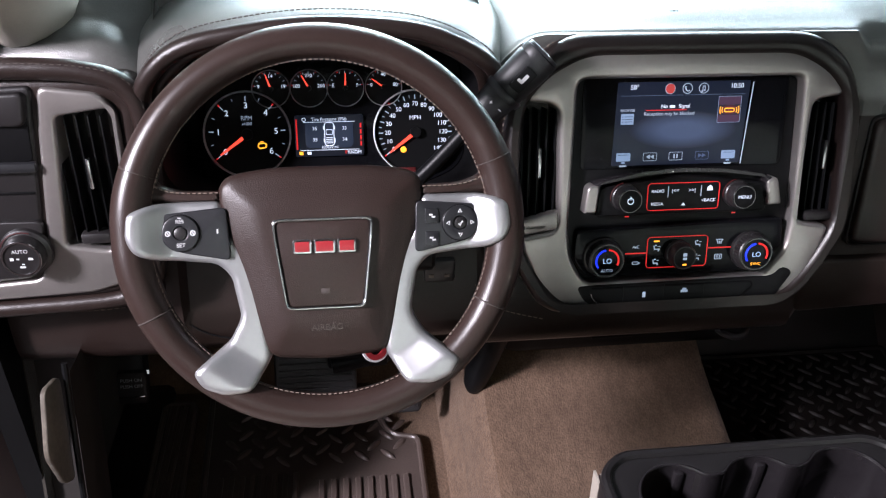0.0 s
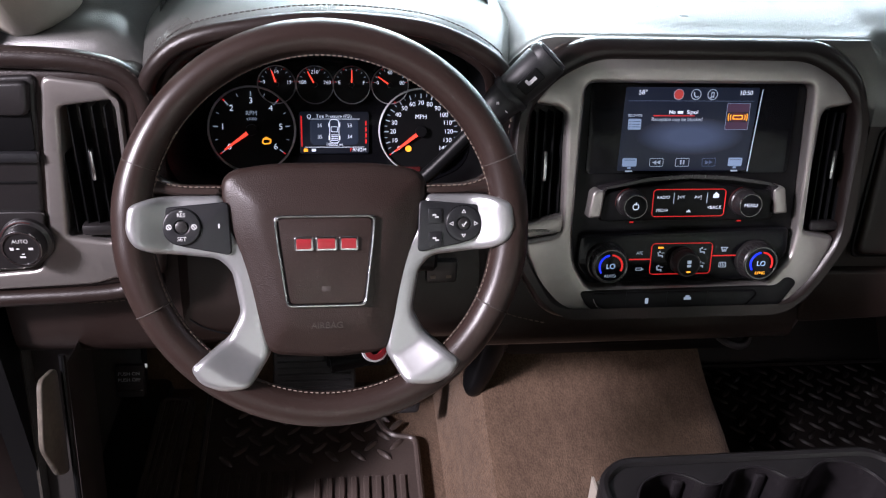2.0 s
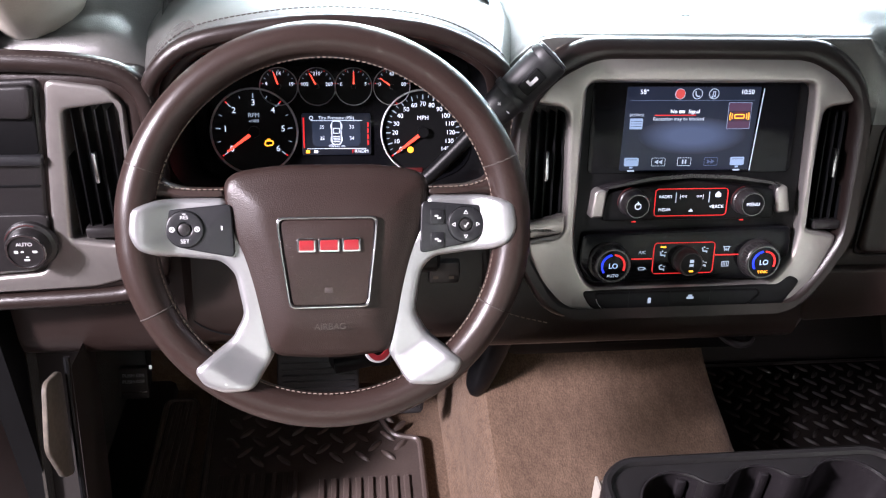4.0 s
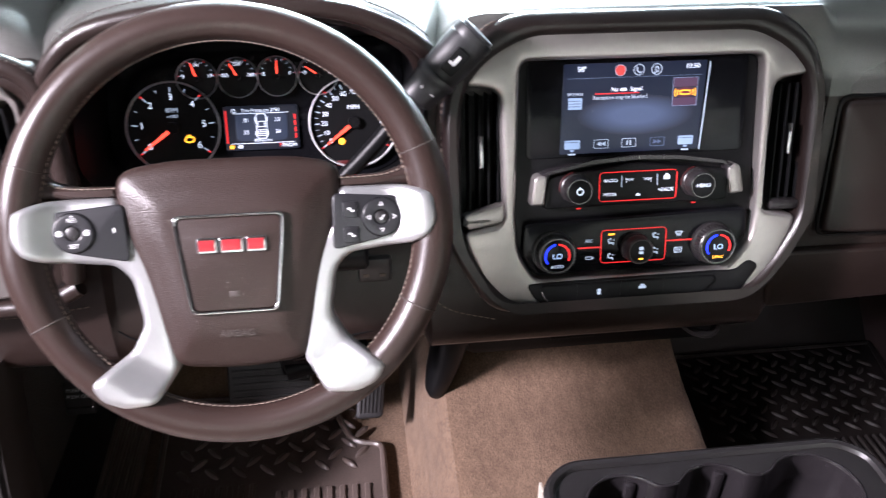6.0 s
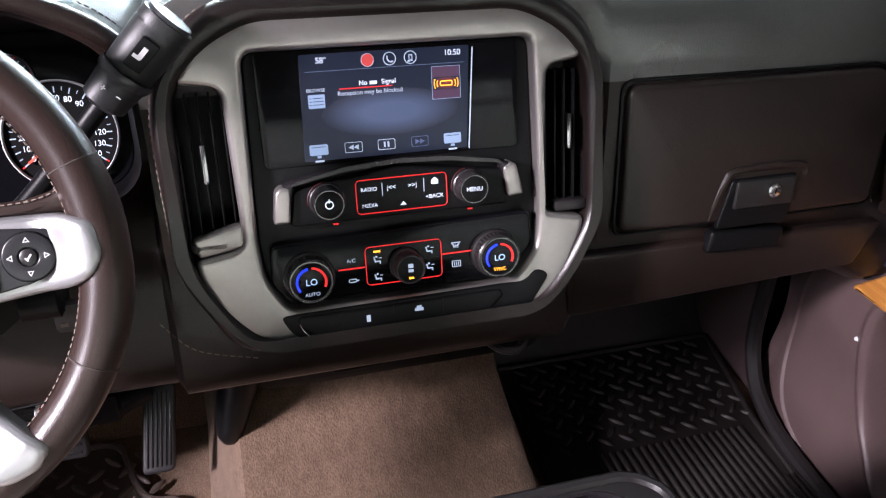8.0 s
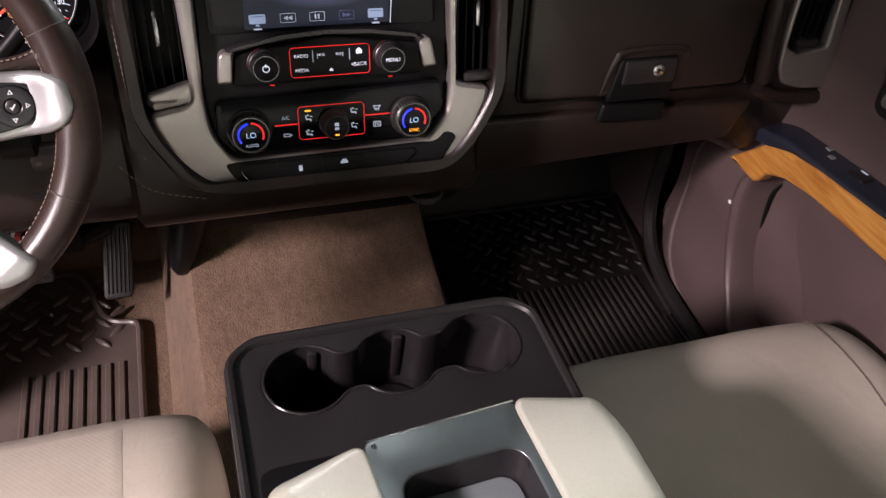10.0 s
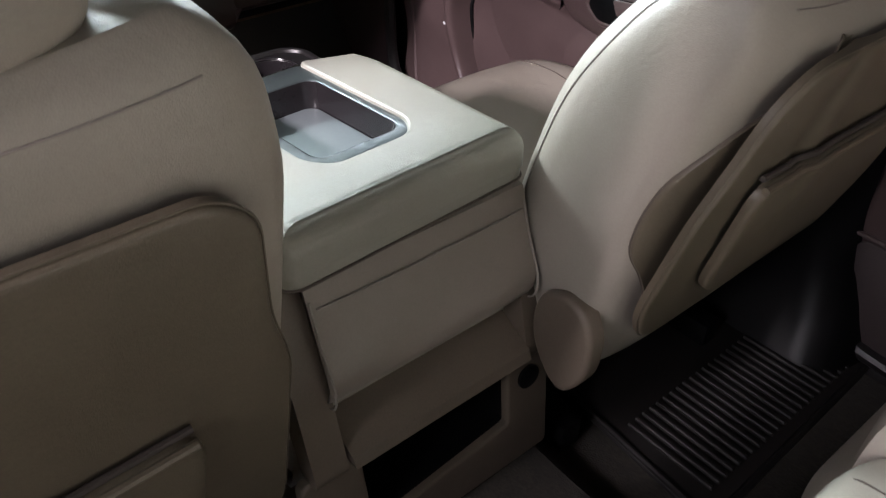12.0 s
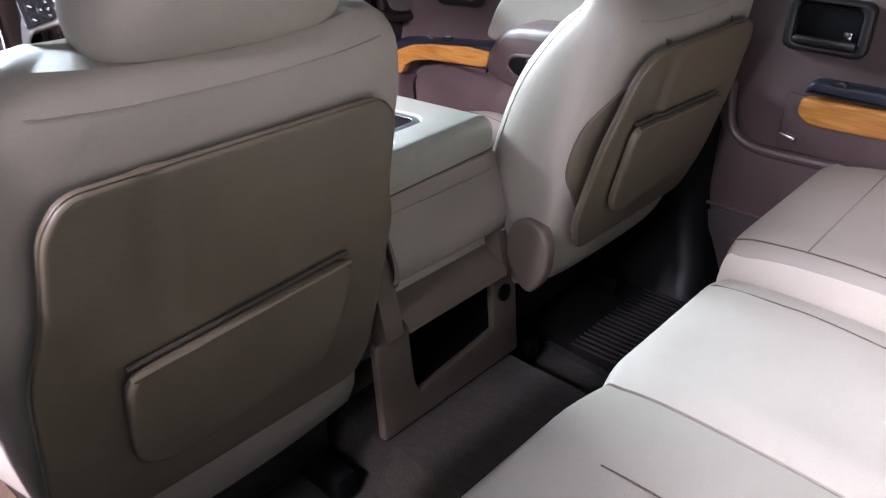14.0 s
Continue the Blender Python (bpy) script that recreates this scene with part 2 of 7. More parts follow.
ROLLHIDE = material("rosy_beige_vinyl", (0.255, 0.216, 0.188), 0.46, crease=0.2, grain=0.14, scale=750, cells=True, vary=0.06)
TAN = material("tan_plastic", (0.135, 0.107, 0.082), 0.5, grain=0.2, scale=900)
BLACK = material("black_plastic", (0.0045, 0.0045, 0.005), 0.38, grain=0.15, scale=900, spec=0.16)
GLOSS = material("gloss_black", (0.004, 0.004, 0.005), 0.12, spec=0.18)
CHAR = material("charcoal_plastic", (0.014, 0.0125, 0.013), 0.34, grain=0.2, scale=800)
GLOSSCHAR = material("glossy_charcoal", (0.0165, 0.0145, 0.016), 0.19)
GRILLE = material("dark_grille_cloth", (0.060, 0.045, 0.046), 0.6, grain=0.8, scale=500, cells=True)
NAVY = material("blue_black_plastic", (0.018, 0.020, 0.032), 0.35, grain=0.15, scale=800)
SILVER = material("satin_silver_paint", (0.37, 0.345, 0.33), 0.30, metal=0.80, vary=0.04)
SILVERLIGHT = material("bright_silver_paint", (0.46, 0.46, 0.465), 0.33, metal=0.75, vary=0.03)
TRAYMET = material("brushed_grey_metal", (0.125, 0.137, 0.143), 0.36, metal=0.85, vary=0.05)
TRAYMAT = material("grey_rubber_liner", (0.20, 0.228, 0.240), 0.38, vary=0.05)
CHROME = material("chrome", (0.60, 0.60, 0.62), 0.16, metal=1.0, vary=0.02)
BRIGHTRING = material("bright_dial_ring", (0.70, 0.70, 0.72), 0.30, metal=0.30, vary=0.03)
DARKCHROME = material("dark_chrome", (0.16, 0.16, 0.165), 0.22, metal=1.0, vary=0.03)
PODGREY = material("grey_button_plastic", (0.017, 0.017, 0.019), 0.30, grain=0.1, scale=900)
DIMRED = glow("dim_red_light", (0.05, 0.004, 0.004), 1.0)
DIMGREY = material("pale_print", (0.62, 0.62, 0.63), 0.5)
# raised in tone: light on the driver's mats is put into this colour
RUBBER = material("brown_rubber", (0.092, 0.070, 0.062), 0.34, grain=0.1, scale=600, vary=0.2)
RUBBERBLACK = material("black_rubber", (0.012, 0.011, 0.012), 0.5, grain=0.1, scale=600)
LEVERBLACK = material("satin_black_plastic", (0.011, 0.011, 0.012), 0.42, grain=0.15, scale=900)
# same brown rubber, with the passenger footwell's shade put into its colour
RUBBERSHADED = material("shaded_brown_rubber", (0.0135, 0.0105, 0.0095), 0.56, grain=0.1, scale=600, vary=0.2)
RUBBERMATT = material("dull_black_rubber", (0.016, 0.0145, 0.014), 0.50, grain=0.2, scale=500)
THREAD = material("tan_thread", (0.16, 0.125, 0.10), 0.8)
THREADDARK = material("dark_thread", (0.05, 0.04, 0.035), 0.8)
SEAMPALE = material("pale_seam_thread", (0.30, 0.265, 0.24), 0.8)
SEAM = material("seam_shadow_line", (0.10, 0.08, 0.068), 0.8)
JAMBTRIM = material("jamb_trim_plastic", (0.020, 0.0175, 0.016), 0.45, grain=0.2, scale=800)
JAMBPAINT = material("cream_jamb_paint", (0.125, 0.108, 0.088), 0.40, vary=0.35, patch=14)
RED = material("red_enamel", (0.26, 0.018, 0.024), 0.3)
# unseen beige lining, coloured dark so that less light bounces in the cab
HEADLINER = material("darkened_headliner_cloth", (0.13, 0.118, 0.105), 0.9, grain=0.3, scale=500)
BOOTH = material("booth_grey_paint", (0.08, 0.085, 0.085), 0.7)
CONCRETE = material("booth_concrete", (0.12, 0.11, 0.10), 0.6, vary=0.2)
LITRED = glow("lit_red", (0.62, 0.018, 0.016), 1.0)
LITWHITE = glow("lit_white", (0.85, 0.88, 1.0), 0.75)
LITBLUE = glow("lit_blue", (0.02, 0.035, 0.85), 1.3)
LITAMBER = glow("lit_amber", (1.0, 0.38, 0.02), 1.6)
LITGREY = glow("lit_grey", (0.45, 0.5, 0.6), 0.6)
NEEDLE = glow("lit_needle", (1.0, 0.06, 0.03), 1.8)
SCREENBLUE = glow("screen_dark_blue", (0.005, 0.007, 0.017), 1.0)


def wood_material():
    m = material("honey_wood_veneer", (0.50, 0.23, 0.05), 0.3, coat=0.4)
    t = m.node_tree
    b = t.nodes["Principled BSDF"]
    geo = t.nodes.new("ShaderNodeNewGeometry")
    mp = t.nodes.new("ShaderNodeMapping")
    mp.inputs["Scale"].default_value = (60, 9, 70)
    n = t.nodes.new("ShaderNodeTexNoise")
    n.inputs["Scale"].default_value, n.inputs["Detail"].default_value, n.inputs["Distortion"].default_value = 1.0, 5, 1.2
    r = t.nodes.new("ShaderNodeValToRGB")
    r.color_ramp.elements[0].position, r.color_ramp.elements[1].position = 0.3, 0.7
    r.color_ramp.elements[0].color, r.color_ramp.elements[1].color = (0.34, 0.125, 0.022, 1), (0.60, 0.29, 0.07, 1)
    t.links.new(geo.outputs["Position"], mp.inputs["Vector"])
    t.links.new(mp.outputs[0], n.inputs["Vector"])
    t.links.new(n.outputs["Fac"], r.inputs[0])
    t.links.new(r.outputs[0], b.inputs["Base Color"])
    return m


def weave_material(name, colour):
    """Perforated seat insert: small dark holes in rows."""
    m = material(name, colour, 0.52, vary=0.06)
    t = m.node_tree
    b = t.nodes["Principled BSDF"]
    geo = t.nodes.new("ShaderNodeNewGeometry")
    v = t.nodes.new("ShaderNodeTexVoronoi")
    v.inputs["Scale"].default_value, v.inputs["Randomness"].default_value = 240, 0.0
    rot = t.nodes.new("ShaderNodeMapping")
    rot.inputs["Rotation"].default_value = (0, 0, radians(45))
    bump = t.nodes.new("ShaderNodeBump")
    bump.inputs["Strength"].default_value, bump.inputs["Distance"].default_value = 0.35, 0.001
    t.links.new(geo.outputs["Position"], rot.inputs["Vector"])
    t.links.new(rot.outputs[0], v.inputs["Vector"])
    t.links.new(v.outputs["Distance"], bump.inputs["Height"])
    t.links.new(bump.outputs[0], b.inputs["Normal"])
    return m


WOOD = wood_material()
WEAVE = weave_material("perforated_leather", (0.345, 0.308, 0.263))
WEAVEPALE = weave_material("pale_perforated_leather", (0.44, 0.405, 0.35))


def carpet_material(name, dark, pale):
    """Cut pile: tufts of a few millimetres in streaks, worn patches and dust."""
    m = material(name, dark, 0.96, vary=0.3, sheen=0.15)
    t = m.node_tree
    b = t.nodes["Principled BSDF"]
    pos = t.nodes.new("ShaderNodeNewGeometry").outputs["Position"]
    tuft, streak, wear = (t.nodes.new("ShaderNodeTexNoise") for _ in range(3))
    squash = t.nodes.new("ShaderNodeMapping")
    squash.inputs["Scale"].default_value = (1.0, 0.55, 0.8)
    squash.inputs["Rotation"].default_value = (0, 0, 0.5)
    t.links.new(pos, squash.inputs["Vector"])
    for n, s, d in ((tuft, 420, 4), (streak, 75, 4), (wear, 11, 3)):
        n.inputs["Scale"].default_value, n.inputs["Detail"].default_value = s, d
        t.links.new(squash.outputs[0], n.inputs["Vector"])
    total = None
    for n, w in ((tuft, 0.50), (streak, 0.28), (wear, 0.22)):
        k = t.nodes.new("ShaderNodeMath")
        k.operation = "MULTIPLY_ADD"
        k.inputs[1].default_value = w
        t.links.new(n.outputs["Fac"], k.inputs[0])
        if total:
            t.links.new(total, k.inputs[2])
        else:
            k.inputs[2].default_value = 0.0
        total = k.outputs[0]
    r = t.nodes.new("ShaderNodeValToRGB")
    r.color_ramp.elements[0].position, r.color_ramp.elements[1].position = 0.40, 0.62
    r.color_ramp.elements[0].color, r.color_ramp.elements[1].color = (*dark, 1), (*pale, 1)
    bump = t.nodes.new("ShaderNodeBump")
    bump.inputs["Strength"].default_value, bump.inputs["Distance"].default_value = 0.9, 0.003
    t.links.new(total, r.inputs[0])
    t.links.new(total, bump.inputs["Height"])
    t.links.new(r.outputs[0], b.inputs["Base Color"])
    t.links.new(bump.outputs[0], b.inputs["Normal"])
    return m


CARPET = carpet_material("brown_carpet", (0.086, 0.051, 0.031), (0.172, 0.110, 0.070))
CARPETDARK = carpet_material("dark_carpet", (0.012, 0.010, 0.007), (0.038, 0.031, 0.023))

# ---- the cab ----
def slab(name, pts, thick, mat, label, kind="structure", category="", axis=(0, 0, -1)):
    """A thick sheet from a ring of corners."""
    a = [Vector(p) for p in pts]
    b = [p + Vector(axis) * thick for p in a]
    ob = part(name, loft([a, b]), mat, None, label, smooth=0)
    return tagged(ob, label, category or name.rstrip("_0123456789").replace("_", " "), kind=kind)


def sheet(fn, us, vs, thick=0.0, down=(0, 0, -1)):
    bm = bmesh.new()
    g = [[bm.verts.new(fn(u, v)) for v in vs] for u in us]
    for i in range(len(us) - 1):
        for j in range(len(vs) - 1):
            bm.faces.new((g[i][j], g[i + 1][j], g[i + 1][j + 1], g[i][j + 1]))
    return bm


def lin(a, b, n):
    return [a + (b - a) * k / n for k in range(n + 1)]


# assumed booth round the truck: unseen walls, kept dark so little light bounces in
slab("ground", [(-9, -9, -0.55), (9, -9, -0.55), (9, 9, -0.55), (-9, 9, -0.55)], 0.2, CONCRETE, "grey concrete floor of the booth")
slab("wall_north", [(-9, 6, -0.55), (9, 6, -0.55), (9, 6, 4), (-9, 6, 4)], 0.2, BOOTH, "unseen grey booth wall, darkened to cut bounced light", axis=(0, 1, 0))
slab("wall_south", [(-9, -6, -0.55), (9, -6, -0.55), (9, -6, 4), (-9, -6, 4)], 0.2, BOOTH, "unseen grey booth wall, darkened to cut bounced light", axis=(0, -1, 0))
slab("wall_west", [(-5, -6, -0.55), (-5, 6, -0.55), (-5, 6, 4), (-5, -6, 4)], 0.2, BOOTH, "unseen grey booth wall, darkened to cut bounced light", axis=(-1, 0, 0))
slab("wall_east", [(5, -6, -0.55), (5, 6, -0.55), (5, 6, 4), (5, -6, 4)], 0.2, BOOTH, "unseen grey booth wall, darkened to cut bounced light", axis=(1, 0, 0))
slab("ceiling", [(-5, -6, 4), (5, -6, 4), (5, 6, 4), (-5, 6, 4)], 0.2, BOOTH, "unseen grey booth ceiling, darkened to cut bounced light", axis=(0, 0, 1))

# hump of the floor along the middle of the cab
hump_high = curve_of([(-0.3, 0.10), (0.1, 0.10), (0.5, 0.13), (0.75, 0.16), (0.92, 0.19), (1.08, 0.25), (1.25, 0.42)])
hump_wide = curve_of([(-0.3, 0.17), (0.5, 0.18), (0.9, 0.195), (1.25, 0.20)])


def floor_z(x, y):
    toe = max(0.0, y - 1.245)
    base = 0.035 + 1.8 * toe + (0.0 if y > 0.1 else 0.0)
    w = hump_wide(y)
    k = min(1.0, max(0.0, (w + 0.055 - abs(x - 0.005)) / 0.060))
    k = k * k * (3 - 2 * k)
    return base + max(0.0, hump_high(y) - base) * k + 0.0015 * noise.noise(Vector((x * 14, y * 14, 0)))


front_floor = part("floor", sheet(lambda x, y: Vector((x, y, floor_z(x, y))), lin(-0.80, 0.80, 110), lin(0.30, 1.36, 80)), CARPET)
tagged(front_floor, "brown cut-pile carpet over the cab floor and hump", "floor", kind="structure")
# dark carpet runs on under the front seats, its colour standing in for shade
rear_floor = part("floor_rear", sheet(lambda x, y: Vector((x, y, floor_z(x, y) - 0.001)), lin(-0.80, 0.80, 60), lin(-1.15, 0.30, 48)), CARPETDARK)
tagged(rear_floor, "dark brown carpet of the rear footwell, run under the seats as shade", "floor", kind="structure")

tagged(part("toe_board", sheet(lambda x, y: Vector((x, y, floor_z(x, y) + 0.004)), lin(0.262, 0.80, 20), lin(1.235, 1.355, 10)), RUBBERMATT), "black felt insulation on the passenger toe board", "floor", kind="structure")
slab("firewall", [(-0.85, 1.36, 0.0), (0.85, 1.36, 0.0), (0.85, 1.36, 0.93), (-0.85, 1.36, 0.93)], 0.03, BLACK, "black firewall behind the dashboard", category="firewall", axis=(0, 1, 0))
slab("cab_back_wall", [(-0.85, -1.18, 0.0), (0.85, -1.18, 0.0), (0.85, -1.18, 1.25), (-0.85, -1.18, 1.25)], 0.04, HEADLINER, "trim of the cab's back wall, darkened to cut bounced light", category="cab wall", axis=(0, -1, 0))
slab("roof_lining", [(-0.74, -1.18, 1.32), (0.74, -1.18, 1.32), (0.74, 0.55, 1.34), (-0.74, 0.55, 1.34)], 0.04, HEADLINER, "cloth roof lining, unseen, darkened to cut bounced light", category="roof", axis=(0, 0, 1))
for s, nm in ((-1, "a_pillar_driver"), (1, "a_pillar_passenger")):
    line = smooth_line([(s * 0.775, 1.10, 0.80), (s * 0.735, 0.97, 0.865), (s * 0.730, 0.85, 0.985), (s * 0.735, 0.68, 1.18), (s * 0.72, 0.55, 1.33)], 6)
    tagged(part(nm, tube(line, lambda t: 0.062 - 0.018 * t, 16, flat=0.75), HIDEPALE), "beige moulded windscreen pillar trim", "pillar", kind="structure")
    slab("b_pillar" + ("_driver" if s < 0 else "_passenger"), [(s * 0.775, 0.02, 0.04), (s * 0.775, 0.14, 0.04), (s * 0.72, 0.06, 1.32), (s * 0.72, -0.06, 1.32)], 0.06,
         CHAR, "dark plastic door pillar trim with belt", category="pillar", axis=(s, 0, 0))
    sill = box((s * 0.80, 0.10, 0.02), (0.10, 2.4, 0.06), 0.015)
    tagged(part("door_sill", sill, CHAR), "dark plastic door sill trim", "sill", kind="structure")

# out of view and set low, so it also trims the side lamp
slab("roof_rail", [(-0.80, -1.18, 1.17), (-0.80, 0.66, 1.17), (-0.80, 0.56, 1.36), (-0.80, -1.18, 1.36)], 0.08, HEADLINER, "roof rail over the open doors, darkened to cut bounced light", category="roof", axis=(1, 0, 0))

# windscreen
glass = bpy.data.materials.new("clear_glass")
glass.use_nodes = True
gb = glass.node_tree.nodes["Principled BSDF"]
gb.inputs["Transmission Weight"].default_value, gb.inputs["Roughness"].default_value, gb.inputs["IOR"].default_value = 1.0, 0.0, 1.05
ws = slab("windscreen", [(-0.82, 1.42, 0.93), (0.82, 1.42, 0.93), (0.70, 0.56, 1.35), (-0.70, 0.56, 1.35)], 0.005, glass, "clear raked windscreen glass", category="windscreen", axis=(0, 0.4, 0.9))
ws.visible_shadow = False

# ---- dashboard ----
dash = thing("dashboard", "cocoa and charcoal vinyl dashboard with stitched edges", "dashboard")


def prof(kind):
    """Half-way lines of the dashboard from the windscreen down to its underside."""
    if kind == "side":
        return [(1.40, 0.890), (1.20, 0.876), (1.02, 0.866), (0.960, 0.8575), (0.925, 0.843), (0.900, 0.808), (0.886, 0.748), (0.872, 0.65), (0.864, 0.575), (0.872, 0.50), (0.905, 0.445), (1.05, 0.425), (1.25, 0.43)]
    if kind == "mid":
        return [(1.40, 0.885), (1.20, 0.873), (0.99, 0.8610), (0.925, 0.8535), (0.905, 0.8500), (0.8985, 0.840), (0.915, 0.745), (0.90, 0.65), (0.89, 0.575), (0.862, 0.50), (0.868, 0.435), (1.00, 0.405), (1.25, 0.43)]
    if kind == "cluster":
        return [(1.40, 0.915), (1.20, 0.912), (1.08, 0.900), (1.04, 0.890), (1.035, 0.87), (1.03, 0.82), (1.01, 0.745), (0.985, 0.65), (0.93, 0.620), (0.885, 0.54), (0.878, 0.445), (1.02, 0.415), (1.25, 0.43)]
    return [(1.40, 0.900), (1.20, 0.892), (1.02, 0.874), (0.94, 0.860), (0.905, 0.840), (0.895, 0.80), (0.892, 0.745), (0.892, 0.65), (0.880, 0.575), (0.865, 0.51), (0.880, 0.435), (1.02, 0.42), (1.25, 0.43)]


stations = [(-0.83, "pod"), (-0.70, "pod"), (-0.67, "pod"), (-0.655, "pod"), (-0.64, "pod"), (-0.626, "pod"), (-0.612, "pod"), (-0.604, "cluster"), (-0.42, "cluster"), (-0.236, "cluster"), (-0.228, "mid"), (-0.215, "mid"), (-0.20, "mid"), (-0.185, "mid"), (-0.17, "mid"), (0.0, "mid"), (0.205, "mid"), (0.235, "side"), (0.45, "side"), (0.62, "side"), (0.66, "pod"), (0.83, "pod")]
rings = []
for x, k in stations:
    fine = smooth_line([(x, y, z) for y, z in prof(k)], 5)
    bend = 0.03 * max(0.0, abs(x) - 0.55) / 0.28
    far = 1.40 - 0.78 * x * x
    # the pad sinks beside both ends of the visor
    dip = 0.045 * (max(0.0, (x + 0.67) / 0.06) if k == "pod" and x < -0.6 else max(0.0, (-0.17 - x) / 0.06) if k == "mid" else 0.0) ** 2
    fine = [Vector((p.x, p.y, p.z - dip * max(0.0, min(1.0, (1.08 - p.y) / 0.10)) * max(0.0, min(1.0, (p.z - 0.79) / 0.04)))) for p in fine]
    rings.append([Vector((p.x, min(p.y, 0.95 + (p.y - 0.95) * (far - 0.95) / 0.45) if p.z > 0.8 and p.y > 0.95 else p.y, p.z)) + Vector((0, bend * 0.8, -bend * 0.5)) for p in fine])


def cut(rows, a, b):
    return loft([r[a:b] for r in rows], cap=False, closed=False)


part("upper_pad", cut(rings, 0, 31), PAD, dash, "charcoal grained vinyl top pad")
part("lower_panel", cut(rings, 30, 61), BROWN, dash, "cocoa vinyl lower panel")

tagged(part("bonnet", sheet(lambda x, y: Vector((x, y + 1.41 - 0.78 * min(abs(x), 0.8) ** 2, 0.855 - 0.06 * y * y)), lin(-0.95, 0.95, 24), lin(0.0, 1.2, 12)), GLOSS), "black painted bonnet ahead of the windscreen", "bonnet", kind="structure")

# visor over the instruments
arch = smooth_line([(-0.618, 0.885, 0.775), (-0.606, 0.872, 0.812), (-0.567, 0.868, 0.848), (-0.50, 0.866, 0.866), (-0.42, 0.866, 0.874), (-0.33, 0.866, 0.868), (-0.275, 0.868, 0.850), (-0.235, 0.872, 0.822), (-0.222, 0.885, 0.785)], 5)
mid = Vector((-0.42, 0.0, 0.78))
rows = []
for dy, gx, gz, lift in ((0.11, 0.90, 0.90, -0.006), (0.03, 0.955, 0.955, -0.005), (0.004, 0.97, 0.97, -0.004), (-0.004, 0.985, 0.985, 0.0), (-0.004, 1.0, 1.0, 0.003), (0.006, 1.02, 1.015, 0.006), (0.05, 1.07, 1.03, 0.012), (0.10, 1.15, 1.04, 0.014), (0.17, 1.27, 1.06, 0.010), (0.26, 1.40, 1.10, 0.004), (0.36, 1.52, 1.10, -0.010)):
    rows.append([Vector((mid.x + (p.x - mid.x) * gx, p.y + dy, mid.z + (p.z - mid.z) * gz + lift)) for p in arch])
part("instrument_visor", loft(rows, cap=False, closed=False), PAD, dash, "charcoal arched instrument visor")
part("visor_lip", tube([p + Vector((0, -0.002, 0.001)) for p in arch], 0.0095, 12), BROWN, dash, "cocoa rolled visor lip")
part("visor_inner_lip", tube([Vector((mid.x + (p.x - mid.x) * 0.94, p.y + 0.022, mid.z + (p.z - mid.z) * 0.93 - 0.004)) for p in arch], 0.0085, 12), BROWN, dash, "cocoa inner visor lip")
part("visor_stitching", stitches([Vector((mid.x + (p.x - mid.x) * 1.02, p.y + 0.016, mid.z + (p.z - mid.z) * 1.02 + 0.0100)) for p in arch], 0.004, 0.002, 0.0005), THREADDARK, dash, "dark stitching")
top_seam = smooth_line([(-0.80, 1.02, 0.886), (-0.70, 0.98, 0.886), (-0.62, 0.985, 0.890), (-0.58, 1.08, 0.900)], 6)
part("top_stitching", stitches(top_seam, 0.004, 0.003, 0.0005), THREADDARK, dash, "dark stitching")

# ---- centre stack: (u across, v up the face, d out towards the seats) ----
SN = 1 / math.hypot(1, 0.275)
STACK = axes((0, 0.82, 0.60), (1, 0, 0), (0, 0.275 * SN, SN), (0, -SN, 0.275 * SN))
stack = thing("centre_stack", "satin silver centre stack with screen, vents and lit controls", "centre stack")


def mirrored(half):
    return half + [(-u, v) for u, v in reversed(half)]


rim = rounded(mirrored([(0.150, 0.263), (0.200, 0.226), (0.219, 0.165), (0.214, 0.012), (0.165, -0.072)]), 0.03, 6)
silver = rounded(mirrored([(0.130, 0.243), (0.172, 0.222), (0.196, 0.190), (0.155, 0.184), (0.151, 0.036), (0.196, 0.028), (0.194, 0.012), (0.176, -0.030), (0.145, -0.064)]), 0.012, 6)
rim_hole = rounded(mirrored([(0.124, 0.237), (0.166, 0.216), (0.196, 0.182), (0.200, 0.028), (0.170, -0.026), (0.140, -0.058)]), 0.02, 6)
facia = rounded([(-0.134, 0.213), (0.140, 0.213), (0.146, 0.04), (0.142, 0.0), (0.115, -0.033), (-0.115, -0.033), (-0.134, 0.0), (-0.138, 0.04)], 0.012, 4)
vent_l = rounded([(-0.205, 0.192), (-0.150, 0.190), (-0.146, 0.030), (-0.204, 0.024)], 0.006, 4)
vent_r = [(-u + 0.002, v) for u, v in vent_l]
switch = rounded([(-0.110, -0.0385), (0.100, -0.0385), (0.104, -0.046), (0.084, -0.064), (-0.090, -0.064), (-0.108, -0.052)], 0.010, 4)
recess = rounded([(-0.126, -0.0365), (0.128, -0.0345), (0.140, -0.022), (0.156, -0.030), (0.132, -0.066), (-0.098, -0.068), (-0.116, -0.056)], 0.008, 4)
part("surround", plate(rim, [rim_hole], 0.085, 0.014, STACK @ at(0, 0, -0.078), 5), DARKRIM, stack, "cocoa vinyl padded surround")
part("silver_panel", plate(silver, [facia], 0.075, 0.006, STACK @ at(0, 0, -0.074), 4), SILVER, stack, "satin silver trim panel")
part("surround_stitching", stitches([STACK @ Vector((u, v, -0.012)) for u, v in offset(ccw(rim), -0.0005)[3:]], 0.004, 0.003), THREAD, stack, "tan stitching")

